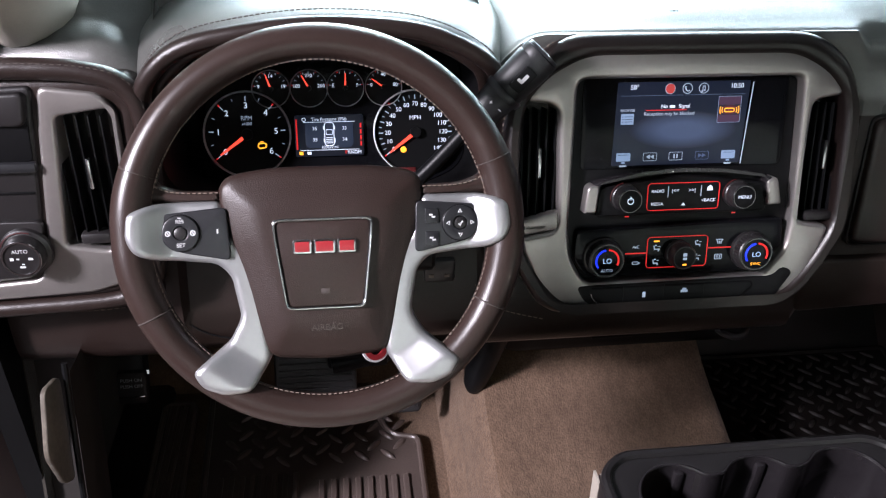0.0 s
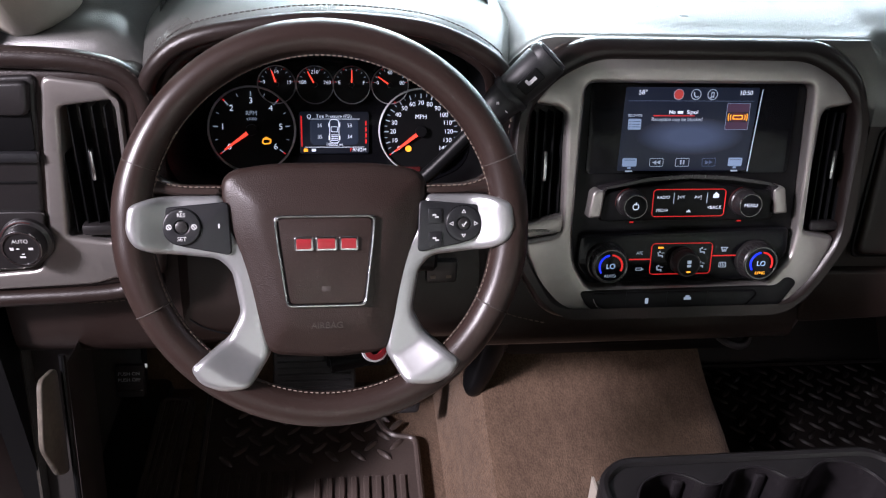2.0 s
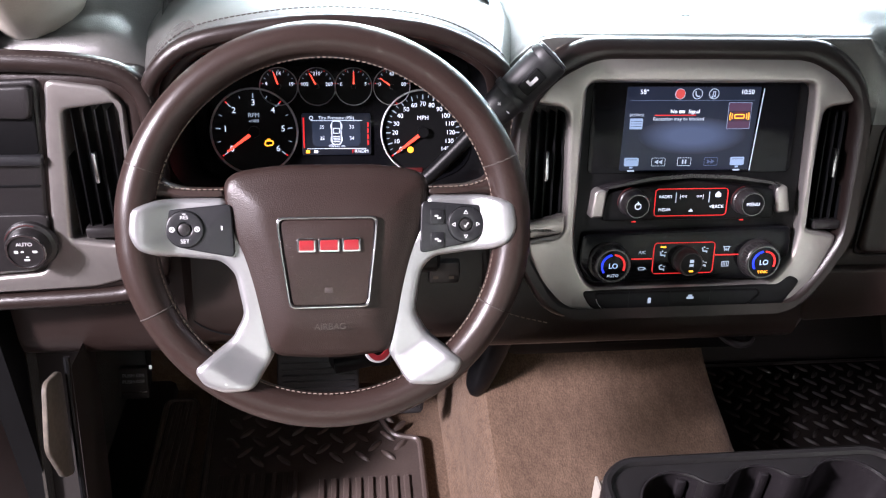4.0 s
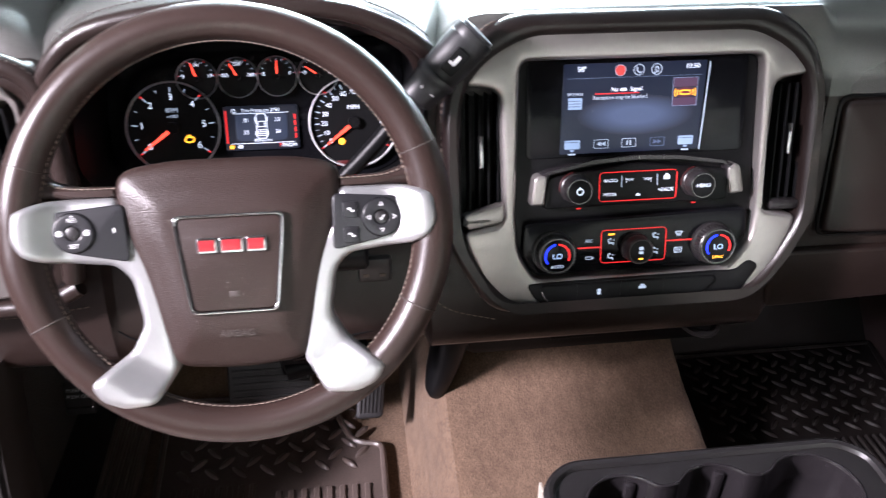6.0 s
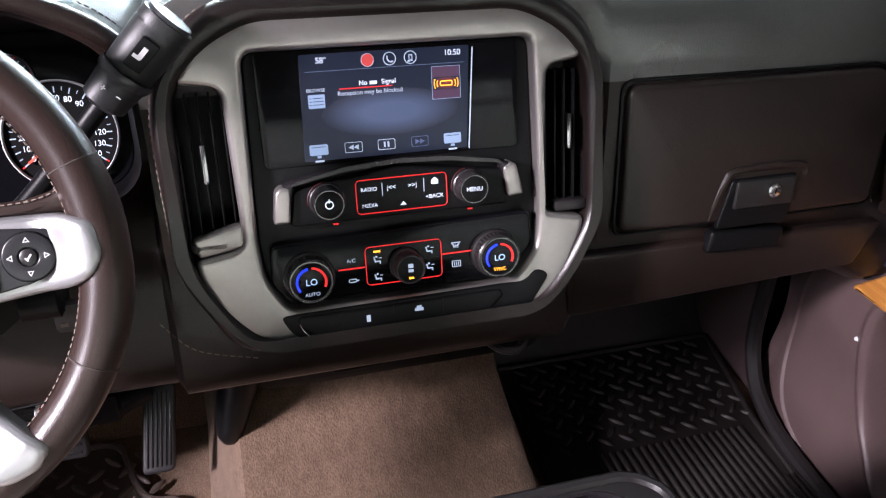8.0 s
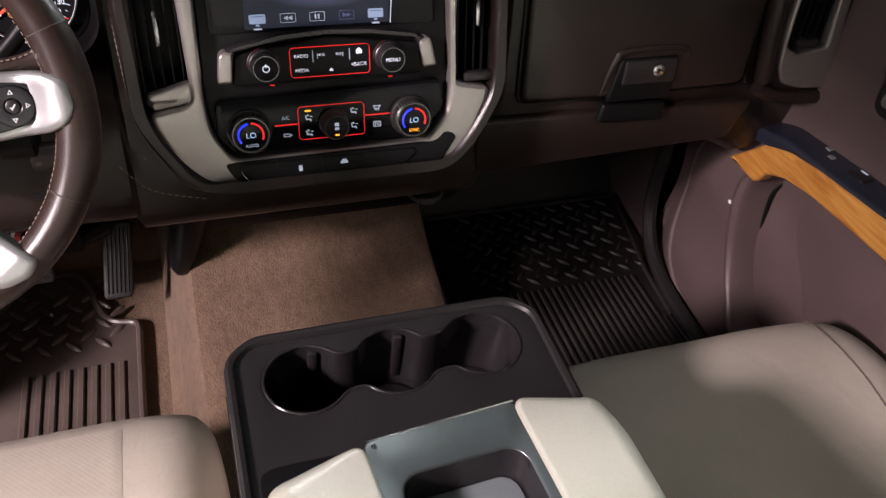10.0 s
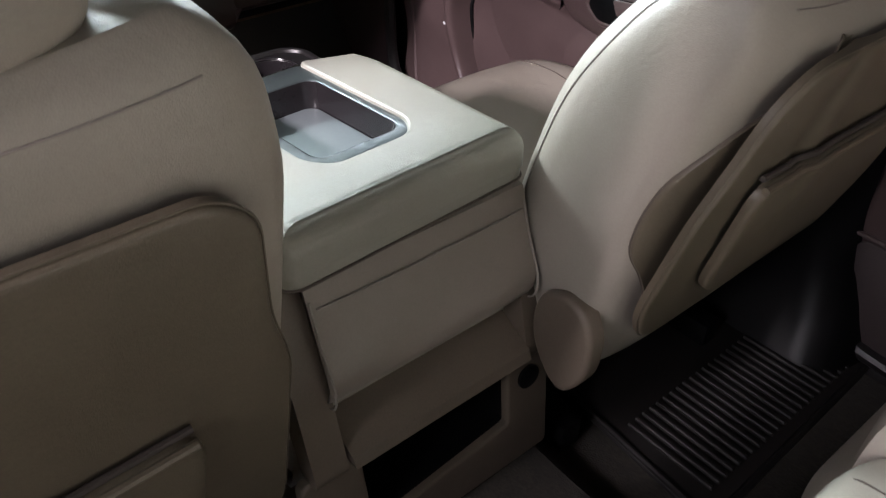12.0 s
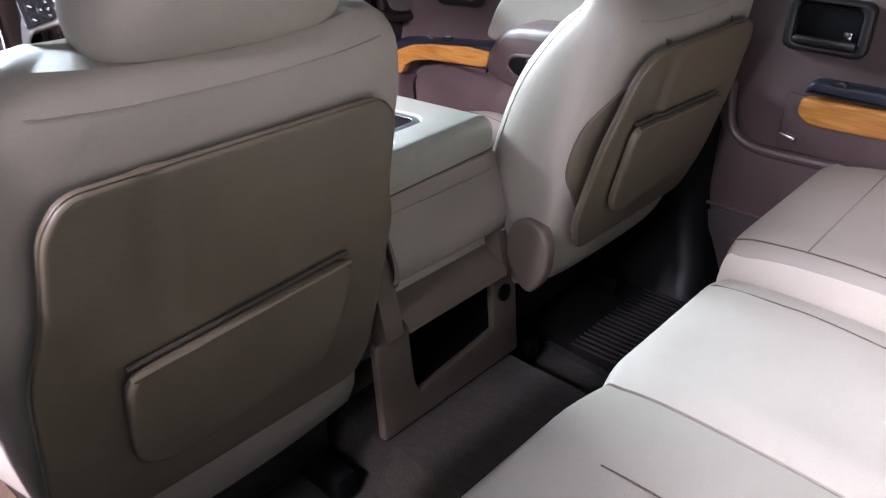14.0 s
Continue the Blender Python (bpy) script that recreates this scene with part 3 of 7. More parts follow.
for side, loop in ((-1, vent_l), (1, vent_r)):
    cx = sum(p[0] for p in loop) / len(loop)
    vent = part("air_vent", plate(offset(ccw(loop), 0.0005), [], 0.01, 0.001, STACK @ at(0, 0, -0.06)), BLACK, stack, "black air vent")
    for k in range(5):
        u = cx - 0.021 + 0.0105 * k
        part("vane", box((u, 0.11, -0.026), (0.0016, 0.137, 0.030), 0.0006, STACK), BLACK, vent)
    part("vent_tab", box((cx, 0.118, -0.004), (0.005, 0.036, 0.010), 0.002, STACK), CHROME, vent, "chrome vent tab")
    part("thumb_wheel", box((cx + 0.004 * side, 0.040, -0.012), (0.036, 0.012, 0.02), 0.004, STACK), CHAR, vent)
    if side < 0:
        part("vent_lip", plate(rounded([(-0.196, 0.048), (-0.150, 0.060), (-0.150, 0.036), (-0.192, 0.030)], 0.004), [], 0.012, 0.003, STACK @ at(0, 0, -0.014)), SILVER, vent, "silver vent lip")

black = part("control_facia", plate(offset(ccw(facia), 0.0008), [], 0.02, 0.002, STACK @ at(0, 0, -0.034)), BLACK, stack, "black control panel")
# screen
scr = STACK @ at(-0.002, 0.1585, -0.0135)
screen = part("display_screen", plate(rrect(0.252, 0.106, 0.006), [], 0.002, 0.001, scr @ at(0.004, 0, -0.001)), GLOSS, stack, "gloss black screen glass")
# glowing tube in place of light caught on the screen's bevel
part("screen_edge_glint", tube([scr @ Vector((0.0845, 0.047, 0.002)), scr @ Vector((0.0780, -0.050, 0.002))], 0.0006, 6), LITGREY, screen, "thin glint painted along the screen edge")
part("lit_area", plate(rounded([(-0.081, 0.049), (0.081, 0.049), (0.076, -0.049), (-0.084, -0.049)], 0.002), [], 0.0006, 0.0002, scr @ at(0, 0, 0.0012)), SCREENBLUE, screen, "dark blue lit display")


def on_screen(bm, mat, name, label=""):
    return part(name, bm, mat, screen, label, smooth=0)


def picture_glow(name, rx, ry, colour):
    """Soft oval of light on the display."""
    m = bpy.data.materials.new(name)
    m.use_nodes = True
    t = m.node_tree
    tc = t.nodes.new("ShaderNodeTexCoord")
    g = t.nodes.new("ShaderNodeTexGradient")
    g.gradient_type = "SPHERICAL"
    mp = t.nodes.new("ShaderNodeMapping")
    mp.inputs["Scale"].default_value = (1 / rx, 1 / ry, 0.0)
    r = t.nodes.new("ShaderNodeValToRGB")
    r.color_ramp.elements[0].color, r.color_ramp.elements[1].color = (0.005, 0.007, 0.017, 1), (*colour, 1)
    r.color_ramp.elements[0].position, r.color_ramp.elements[1].position = 0.0, 0.6
    b = t.nodes["Principled BSDF"]
    b.inputs["Base Color"].default_value = (0.01, 0.01, 0.015, 1)
    b.inputs["Emission Strength"].default_value = 1.0
    t.links.new(tc.outputs["Object"], mp.inputs["Vector"])
    t.links.new(mp.outputs[0], g.inputs["Vector"])
    t.links.new(g.outputs["Fac"], r.inputs[0])
    t.links.new(r.outputs[0], b.inputs["Emission Color"])
    return m


oval = on_screen(plate(circle(1, 48), [], 0.0004, 0.0001, Matrix.Diagonal((0.066, 0.022, 1, 1))), picture_glow("screen_oval_glow", 0.066, 0.022, (0.055, 0.072, 0.13)), "oval_glow", "pale blue oval glow")
oval.matrix_world = scr @ at(0.002, -0.008, 0.0016)
S2 = scr @ at(0, 0, 0.0026)


def tri(u, v, w, h, left=False):
    d = -1 if left else 1
    return plate([(u - d * w / 2, v - h / 2), (u - d * w / 2, v + h / 2), (u + d * w / 2, v)], [], 0.0003, 0.0001, S2)


on_screen(pieces(writing("58°", 0.0075, S2 @ at(-0.061, 0.043)), writing("10:50", 0.0075, S2 @ at(0.064, 0.043)),
                 writing("No", 0.0062, S2 @ at(-0.0235, 0.0205)), writing("Signal", 0.0062, S2 @ at(0.001, 0.0205)), box((-0.0138, 0.0203, 0), (0.0066, 0.0030, 0.0002), 0, S2)), LITWHITE, "screen_writing", "white lit writing")
on_screen(pieces(writing("Reception may be blocked", 0.0058, S2 @ at(-0.017, 0.0120)), writing("BROWSE", 0.0044, S2 @ at(-0.068, 0.0165))), LITGREY, "small_writing", "grey lit writing")
on_screen(box((-0.021, 0.0163, 0), (0.050, 0.0009, 0.0002), 0, S2), LITRED, "red_underline", "red lit line")
on_screen(plate(circle(0.0060, 24), [], 0.0003, 0.0001, S2 @ at(-0.018, 0.041)), glow("soft_red_icon", (0.36, 0.035, 0.03), 1.0), "round_icon", "soft red round icon")
on_screen(pieces(*[plate(circle(0.0062, 24), [circle(0.0054, 24)], 0.0003, 0.0001, S2 @ at(u, 0.041)) for u in (-0.018, 0.003, 0.023)],
                 box((0, 0, 0), (0.007, 0.0014, 0.0003), 0, S2 @ at(-0.018, 0.041) @ pose(0, 0, 0, 0, 0, 45)), box((0.002, 0.002, 0), (0.003, 0.0014, 0.0003), 0, S2 @ at(-0.018, 0.041) @ pose(0, 0, 0, 0, 0, -45)),
                 tube(smooth_line([S2 @ Vector(p) for p in ((0.0008, 0.0438, 0), (0.0012, 0.0400, 0), (0.0036, 0.0380, 0), (0.0060, 0.0386, 0))], 4), 0.0007, 5),
                 box((0.0218, 0.0400, 0), (0.0008, 0.006, 0.0003), 0, S2), box((0.0246, 0.0406, 0), (0.0008, 0.005, 0.0003), 0, S2), box((0.0232, 0.0432, 0), (0.0036, 0.0011, 0.0003), 0, S2), box((0.0212, 0.0374, 0), (0.0022, 0.0018, 0.0003), 0.0004, S2), box((0.0240, 0.0384, 0), (0.0022, 0.0018, 0.0003), 0.0004, S2)), LITGREY, "round_icons", "grey lit round icons")
on_screen(box((-0.001, 0.0335, 0), (0.152, 0.0004, 0.0002), 0, S2), glow("faint_blue_line", (0.09, 0.11, 0.17), 1.0), "top_line", "thin blue-grey line")
PALEKEY = glow("pale_blue_key", (0.20, 0.25, 0.36), 1.0)
on_screen(pieces(plate(rrect(0.0155, 0.0125, 0.001), [], 0.0003, 0.0001, S2 @ at(-0.068, 0.0065)), *[plate(rrect(0.0175, 0.0100, 0.0015), [], 0.0003, 0.0001, S2 @ at(u, -0.0385)) for u in (-0.070, 0.061)], *[box((u, -0.0452, 0), (0.004, 0.0022, 0.0003), 0, S2) for u in (-0.070, 0.061)]), PALEKEY, "lower_buttons", "pale blue lit keys")
on_screen(pieces(*[box((-0.068 + o, 0.0095 - 0.003 * k, 0.0004), (w, 0.0006, 0.0003), 0, S2) for k in range(3) for o, w in ((-0.0055, 0.002), (0.0015, 0.0095))], *[box((u, -0.0358, 0.0004), (0.013, 0.0005, 0.0003), 0, S2) for u in (-0.070, 0.061)]), SCREENBLUE, "key_marks", "dark marks on the keys")
on_screen(pieces(*[box((u, -0.0492, 0), (0.0085, 0.0017, 0.0003), 0, S2) for u in (-0.070, 0.061)]), LITGREY, "key_captions", "small unreadable captions")
on_screen(pieces(*[plate(rrect(0.0170, 0.0100, 0.0016), [rrect(0.0160, 0.0090, 0.0014)], 0.0003, 0.0001, S2 @ at(u, -0.0388)) for u in (-0.037, -0.005)], tri(-0.0395, -0.0388, 0.0048, 0.0052, True), tri(-0.0345, -0.0388, 0.0048, 0.0052, True),
                 *[box((-0.005 + o, -0.0388, 0), (0.0017, 0.0050, 0.0003), 0, S2) for o in (-0.0018, 0.0018)]), LITGREY, "play_buttons", "white outlined buttons")
on_screen(pieces(plate(rrect(0.0170, 0.0100, 0.0016), [rrect(0.0160, 0.0090, 0.0014)], 0.0003, 0.0001, S2 @ at(0.028, -0.0388)), tri(0.0258, -0.0388, 0.0048, 0.0052), tri(0.0305, -0.0388, 0.0048, 0.0052)), glow("dim_blue_key", (0.055, 0.07, 0.13), 1.0), "forward_button", "dim blue outlined button")
on_screen(plate(rrect(0.0285, 0.031, 0.001), [rrect(0.0278, 0.0303, 0.001)], 0.0003, 0.0001, S2 @ at(0.057, 0.0155, -0.0003)), PALEKEY, "tile_edge", "pale tile edge")
on_screen(plate(rrect(0.0280, 0.0305, 0.001), [], 0.0003, 0.0001, S2 @ at(0.057, 0.0155, -0.0006)), glow("screen_maroon", (0.050, 0.022, 0.045), 1.0), "station_tile", "maroon station tile")
glowtile = on_screen(plate(rrect(0.027, 0.012, 0.001), [], 0.0003, 0.0001), picture_glow("tile_red_glow", 0.0145, 0.0065, (0.16, 0.018, 0.02)), "tile_glow", "soft red glow on the tile")
glowtile.matrix_world = S2 @ at(0.057, 0.0150, -0.0002)
on_screen(pieces(plate(rrect(0.0125, 0.0052, 0.0015), [rrect(0.0108, 0.0030, 0.001)], 0.0003, 0.0001, S2 @ at(0.057, 0.0148, 0.0003)), *[tube([S2 @ Vector((0.057 + s * (o + 0.0022 * math.cos(a)) - s * 0.0022, 0.0148 + h * math.sin(a), 0.0003)) for a in lin(-0.9, 0.9, 6)], 0.0005, 4) for s in (-1, 1) for o, h in ((0.0092, 0.0040), (0.0118, 0.0056))]), LITAMBER, "station_mark", "amber station mark")

# radio row with its silver arch
K = STACK @ at(0, 0, -0.014)
arch_up = [(-0.121, 0.056), (-0.117, 0.086), (-0.104, 0.093), (-0.05, 0.103), (0.0, 0.106), (0.05, 0.104), (0.10, 0.097), (0.120, 0.090), (0.127, 0.060)]
arch_in = [(0.111, 0.058), (0.106, 0.085), (0.102, 0.0942), (0.05, 0.1022), (0.0, 0.1044), (-0.05, 0.1013), (-0.100, 0.0905), (-0.106, 0.056)]
part("radio_arch", plate(rounded(arch_up + arch_in, 0.004, 3), [], 0.016, 0.003, K), GLOSSCHAR, black, "glossy charcoal arch over the radio")
for ear in ([(-0.1216, 0.0555), (-0.1176, 0.0862), (-0.112, 0.0905), (-0.1030, 0.0890), (-0.1058, 0.0555)], [(0.1276, 0.0595), (0.1206, 0.0902), (0.115, 0.0935), (0.1060, 0.0885), (0.1108, 0.0575)]):
    part("silver_ear", plate(rounded(ear, 0.003, 3), [], 0.0175, 0.003, K), SILVER, black, "satin silver end of the arch")
part("radio_panel", plate(rounded([(-0.106, 0.050), (-0.100, 0.085), (0.0, 0.0990), (0.108, 0.086), (0.112, 0.050)], 0.006), [], 0.011, 0.002, K), BLACK, black)
part("climate_panel", plate(rounded([(-0.128, 0.034), (0.136, 0.040), (0.138, 0.004), (0.108, -0.027), (-0.112, -0.028), (-0.130, -0.004)], 0.008), [], 0.012, 0.003, K), GLOSS, black)
KR, KC = K @ at(0, 0, 0.011), K @ at(0, 0, 0.012)


def red_frame(u0, v0, u1, v1, M, t=0.0008):
    w, h = u1 - u0, v1 - v0
    M = M @ at((u0 + u1) / 2, (v0 + v1) / 2)
    return plate(rrect(w, h, 0.005), [rrect(w - 2 * t, h - 2 * t, 0.0035)], 0.0012, 0.0004, M)


part("red_light_frame", red_frame(-0.042, 0.055, 0.049, 0.089, KR), LITRED, black, "red lit frame")
part("red_light_frame", red_frame(-0.038, -0.018, 0.040, 0.022, KC), LITRED, black, "red lit frame")
part("red_light_line", pieces(box((-0.052, 0.002, 0.0005), (0.026, 0.0013, 0.001), 0, KC), box((0.056, 0.005, 0.0005), (0.030, 0.0013, 0.001), 0, KC)), LITRED, black, "red lit line")
T = KR @ at(0, 0, 0.0006)
T2 = KC @ at(0, 0, 0.0006)
part("button_writing", pieces(writing("RADIO", 0.0052, T @ at(-0.029, 0.079)), writing("MEDIA", 0.0052, T @ at(-0.029, 0.063)), writing("<BACK", 0.0058, T @ at(0.036, 0.066)),
     writing("|<<", 0.0065, T @ at(-0.007, 0.079)), writing(">>|", 0.0065, T @ at(0.014, 0.079)), plate([(0.033, 0.078), (0.040, 0.078), (0.040, 0.082), (0.0365, 0.085), (0.033, 0.082)], [], 0.0003, 0.0001, T), plate([(0.001, 0.0605), (0.007, 0.0605), (0.004, 0.064)], [], 0.0003, 0.0001, T)), LITWHITE, black, "white lit writing")
part("button_divider", pieces(box((-0.016, 0.078, 0), (0.0008, 0.013, 0.0006), 0, T), box((0.0255, 0.078, 0), (0.0008, 0.013, 0.0006), 0, T)), LITGREY, black, "pale divider lines")


def seat_icon(u, v, d=1):
    """A small seated shape with an arrow: back, seat, leg and head of the air symbol."""
    return [box((u - d * 0.0024, v + 0.0008, 0), (0.0014, 0.0056, 0.0003), 0, T2 @ at(u, v) @ pose(0, 0, 0, 0, 0, d * 14) @ at(-u, -v)), box((u + d * 0.0002, v - 0.0018, 0), (0.0046, 0.0014, 0.0003), 0, T2), box((u + d * 0.0028, v - 0.0028, 0), (0.0012, 0.0030, 0.0003), 0, T2), lathe([(0.0011, 0), (0.0011, 0.0003), (0.0002, 0.0003)], 10, T2 @ at(u - d * 0.0008, v + 0.0032)), box((u + d * 0.0032, v + 0.0016, 0), (0.0030, 0.0008, 0.0003), 0, T2)]


climate = [writing("A/C", 0.0055, T2 @ at(-0.052, 0.010))]
for u, v in ((-0.026, 0.008), (-0.026, -0.010), (0.027, 0.012), (0.027, -0.006)):
    climate += seat_icon(u, v)
climate += [plate(rrect(0.0085, 0.0038, 0.0015), [rrect(0.0068, 0.0022, 0.001)], 0.0003, 0.0001, T2 @ at(-0.0515, -0.0105)), box((-0.0470, -0.0108, 0), (0.003, 0.0009, 0.0003), 0, T2)]
climate += [plate([(0.0500, 0.0160), (0.0600, 0.0160), (0.0575, 0.0115), (0.0525, 0.0115)], [[(0.0516, 0.0150), (0.0584, 0.0150), (0.0566, 0.0124), (0.0534, 0.0124)]], 0.0003, 0.0001, T2), plate(rrect(0.0095, 0.0068, 0.001), [rrect(0.0079, 0.0052, 0.0008)], 0.0003, 0.0001, T2 @ at(0.055, -0.0068))]
climate += [box((0.055 + o, v, 0), (0.0008, h, 0.0003), 0, T2) for o in (-0.0022, 0, 0.0022) for v, h in ((-0.0068, 0.004), (0.0118, 0.004))]
part("climate_writing", pieces(*climate), LITGREY, black, "white lit icons")
part("amber_light", box((-0.026, 0.0165, 0), (0.007, 0.002, 0.0004), 0, T2), LITAMBER, black, "amber light")
part("red_light_dot", pieces(*[box((u, 0.046, 0.001), (0.005, 0.0014, 0.001), 0, K) for u in (-0.062, 0.075)]), LITRED, black, "small red light")


def knob(M, r, high, face, ringmat=DARKCHROME, ridges=36, name="knob", label="ribbed black knob"):
    prof_k = [(1.12, 0, 0), (1.10, 0.25, 0), (1.0, 0.3, 1), (0.96, 0.90, 1), (0.93, 0.97, 0), (0.90, 1.0, 0), (0.3, 1.0, 0)]
    n = ridges * 2
    ob = part(name, loft([[M @ Vector((r * (g + (0.045 * rib if k % 2 else 0)) * math.cos(2 * math.pi * k / n), r * (g + (0.045 * rib if k % 2 else 0)) * math.sin(2 * math.pi * k / n), high * h)) for k in range(n)] for g, h, rib in prof_k]), CHAR, stack, label)
    part("knob_ring", lathe([(r * 0.92, high * 0.98), (r * 0.91, high * 1.03), (r * 0.86, high * 1.03), (r * 0.85, high * 0.98)], 40, M, cap=False), ringmat, ob, "chrome ring")
    part("knob_face", lathe([(r * 0.83, high), (r * 0.80, high * 1.01), (0.0005, high * 1.01)], 32, M), face, ob)
    return ob


for u, txt in ((-0.0705, ""), (0.0705, "MENU")):
    kb = knob(KR @ at(u, 0.0735), 0.0152, 0.022, BLACK, label="ribbed black radio knob with chrome ring")
    F = KR @ at(u, 0.0735, 0.0226)
    if txt:
        part("knob_writing", writing(txt, 0.0060, F), LITWHITE, kb, "white writing")
    else:
        part("power_mark", pieces(plate(circle(0.004, 20), [circle(0.003, 20)], 0.0002, 0.00005, F), box((0, 0.0035, 0.0002), (0.001, 0.004, 0.0002), 0, F)), LITWHITE, kb, "white power mark")
    part("red_light_arc", tube([KR @ at(u, 0.0735) @ Vector((0.0180 * math.cos(a), 0.0180 * math.sin(a), 0.003)) for a in lin(radians(100), radians(190), 14)], 0.0005, 6), DIMRED, kb, "dim red lit arc")
for u, txt in ((-0.0935, "AUTO"), (0.0955, "SYNC")):
    kb = knob(KC @ at(u, 0.0), 0.0225, 0.018, GLOSS, label="black climate dial with chrome ring")
    F = KC @ at(u, 0.0, 0.0186)
    part("dial_reading", writing("LO", 0.0088, F @ at(0, -0.0005)), glow("pale_blue_light", (0.40, 0.52, 0.75), 0.9), kb, "white lit reading")
    part("dial_writing", writing(txt, 0.0052, F @ at(0, -0.0125)), LITGREY if u < 0 else LITAMBER, kb, "small lit writing")
    for a0, a1, mm, nm in ((100, 215, LITBLUE, "blue_arc"), (-25, 85, LITRED, "red_arc")):
        part(nm, tube([F @ Vector((0.0138 * math.cos(a), 0.0138 * math.sin(a), 0.0004)) for a in lin(radians(a0), radians(a1), 12)], 0.0012, 6), mm, kb, nm.replace("_", " ") + " of light")
kb = knob(KC @ at(0.003, 0.0), 0.0155, 0.020, BLACK, CHAR, label="small ribbed fan knob")
part("fan_mark", pieces(box((0, 0.004, 0.0207), (0.005, 0.004, 0.0002), 0, KC @ at(0.003, 0)), box((0, -0.001, 0.0207), (0.005, 0.003, 0.0002), 0, KC @ at(0.003, 0))), LITGREY, kb)
part("amber_light", box((0, -0.0085, 0.0207), (0.005, 0.002, 0.0004), 0, KC @ at(0.003, 0)), LITAMBER, kb, "amber light")
# black recess and switch strip under the climate controls
part("switch_recess", plate(recess, [], 0.008, 0.002, STACK @ at(0, 0, -0.0055)), BLACK, stack, "black recess under the controls")
sw = part("switch_strip", plate(switch, [], 0.012, 0.003, STACK @ at(0, 0, -0.0075)), BLACK, stack, "black switch strip")
part("strip_edge", tube(smooth_line([STACK @ Vector(p) for p in ((-0.1075, -0.046, 0.004), (-0.104, -0.054, 0.0045), (-0.092, -0.0635, 0.0045), (-0.06, -0.0642, 0.0045))], 5), 0.0007, 6), CHROME, sw, "bright lower edge")
part("switch_marks", pieces(*[box((u, v, 0.0049), (w, h, 0.0004), 0, STACK) for u, v, w, h in ((-0.040, -0.050, 0.004, 0.007), (0.012, -0.048, 0.009, 0.003), (0.012, -0.0455, 0.005, 0.003), (-0.060, -0.064, 0.005, 0.002), (-0.012, -0.064, 0.005, 0.002), (0.040, -0.064, 0.005, 0.002))]), LITGREY, sw, "white lit symbols")
part("switch_gap", pieces(*[box((u, -0.051, 0.0045), (0.0008, 0.024, 0.0006), 0, STACK) for u in (-0.066, -0.014, 0.038)]), BLACK, sw)

# ---- outer vent pods at both ends of the dashboard ----
def pod(side):
    M = axes((side * 0.66, 0.858, 0.60), (side, 0, 0), (0, 0.10, 0.995), (0, -0.995, 0.10))
    ob = thing("vent_pod", "satin silver end vent pod of the dashboard with black vent", "air vent", "dashboard end vents")
    outer = rounded([(-0.044, 0.219), (0.20, 0.222), (0.20, -0.050), (0.03, -0.046), (-0.02, -0.035), (-0.036, 0.0), (-0.044, 0.06)], 0.025, 5)
    sil = rounded([(-0.006, 0.203), (0.056, 0.211), (0.063, 0.17), (0.082, 0.02), (0.096, -0.016), (0.17, -0.022), (0.17, -0.043), (0.04, -0.037), (0.002, -0.026), (-0.014, 0.004), (-0.019, 0.06), (-0.020, 0.18)], 0.010, 4)
    hole = rounded([(-0.0135, 0.186), (0.043, 0.178), (0.060, 0.026), (0.014, 0.018), (-0.009, 0.030)], 0.006, 4)
    roll = smooth_line_2d([(-0.030, -0.02), (-0.040, 0.04), (-0.046, 0.10), (-0.045, 0.175), (-0.031, 0.209), (0.004, 0.2235), (0.07, 0.229), (0.20, 0.229)], 6)
    part("surround_roll", tube([M @ Vector((u, v, 0.004)) for u, v in [(p[0], p[1]) for p in roll]], 0.0115, 12), BROWN, ob, "cocoa rolled edge")
    part("roll_stitching", stitches([M @ Vector((p[0] - 0.006, p[1] + 0.007, 0.0125)) for p in roll], 0.004, 0.003, 0.0005), THREADDARK, ob, "dark stitching")
    part("lower_roll", tube([M @ Vector((u, v, 0.002)) for u, v in smooth_line_2d([(-0.034, -0.030), (0.0, -0.046), (0.05, -0.053), (0.20, -0.058)], 6)], 0.0105, 12), BROWN, ob, "cocoa rolled lower edge")
    part("surround", plate(outer, [offset(ccw(hole), -0.004)], 0.05, 0.012, M @ at(0, 0, -0.045), 4), BROWN, ob, "cocoa vinyl surround")
    part("silver_panel", plate(sil, [hole], 0.045, 0.005, M @ at(0, 0, -0.036), 4), SILVER, ob, "satin silver trim")
    v = part("air_vent", plate(offset(ccw(hole), -0.003), [], 0.006, 0.001, M @ at(0, 0, -0.04)), BLACK, ob, "black air vent")
    for k in range(5):
        part("vane", box((-0.004 + 0.0125 * k + 0.004, 0.102, -0.012), (0.0016, 0.148, 0.026), 0.0006, M), BLACK, v)
    part("vent_tab", box((0.020, 0.112, 0.004), (0.005, 0.036, 0.009), 0.002, M), CHROME, v, "chrome vent tab")
    part("thumb_wheel", box((0.028, 0.032, -0.004), (0.034, 0.014, 0.02), 0.004, M), CHAR, v)
    return ob, M


left_pod, LP = pod(-1)
right_pod, RP = pod(1)
LS = LP @ at(0, 0, 0.005)
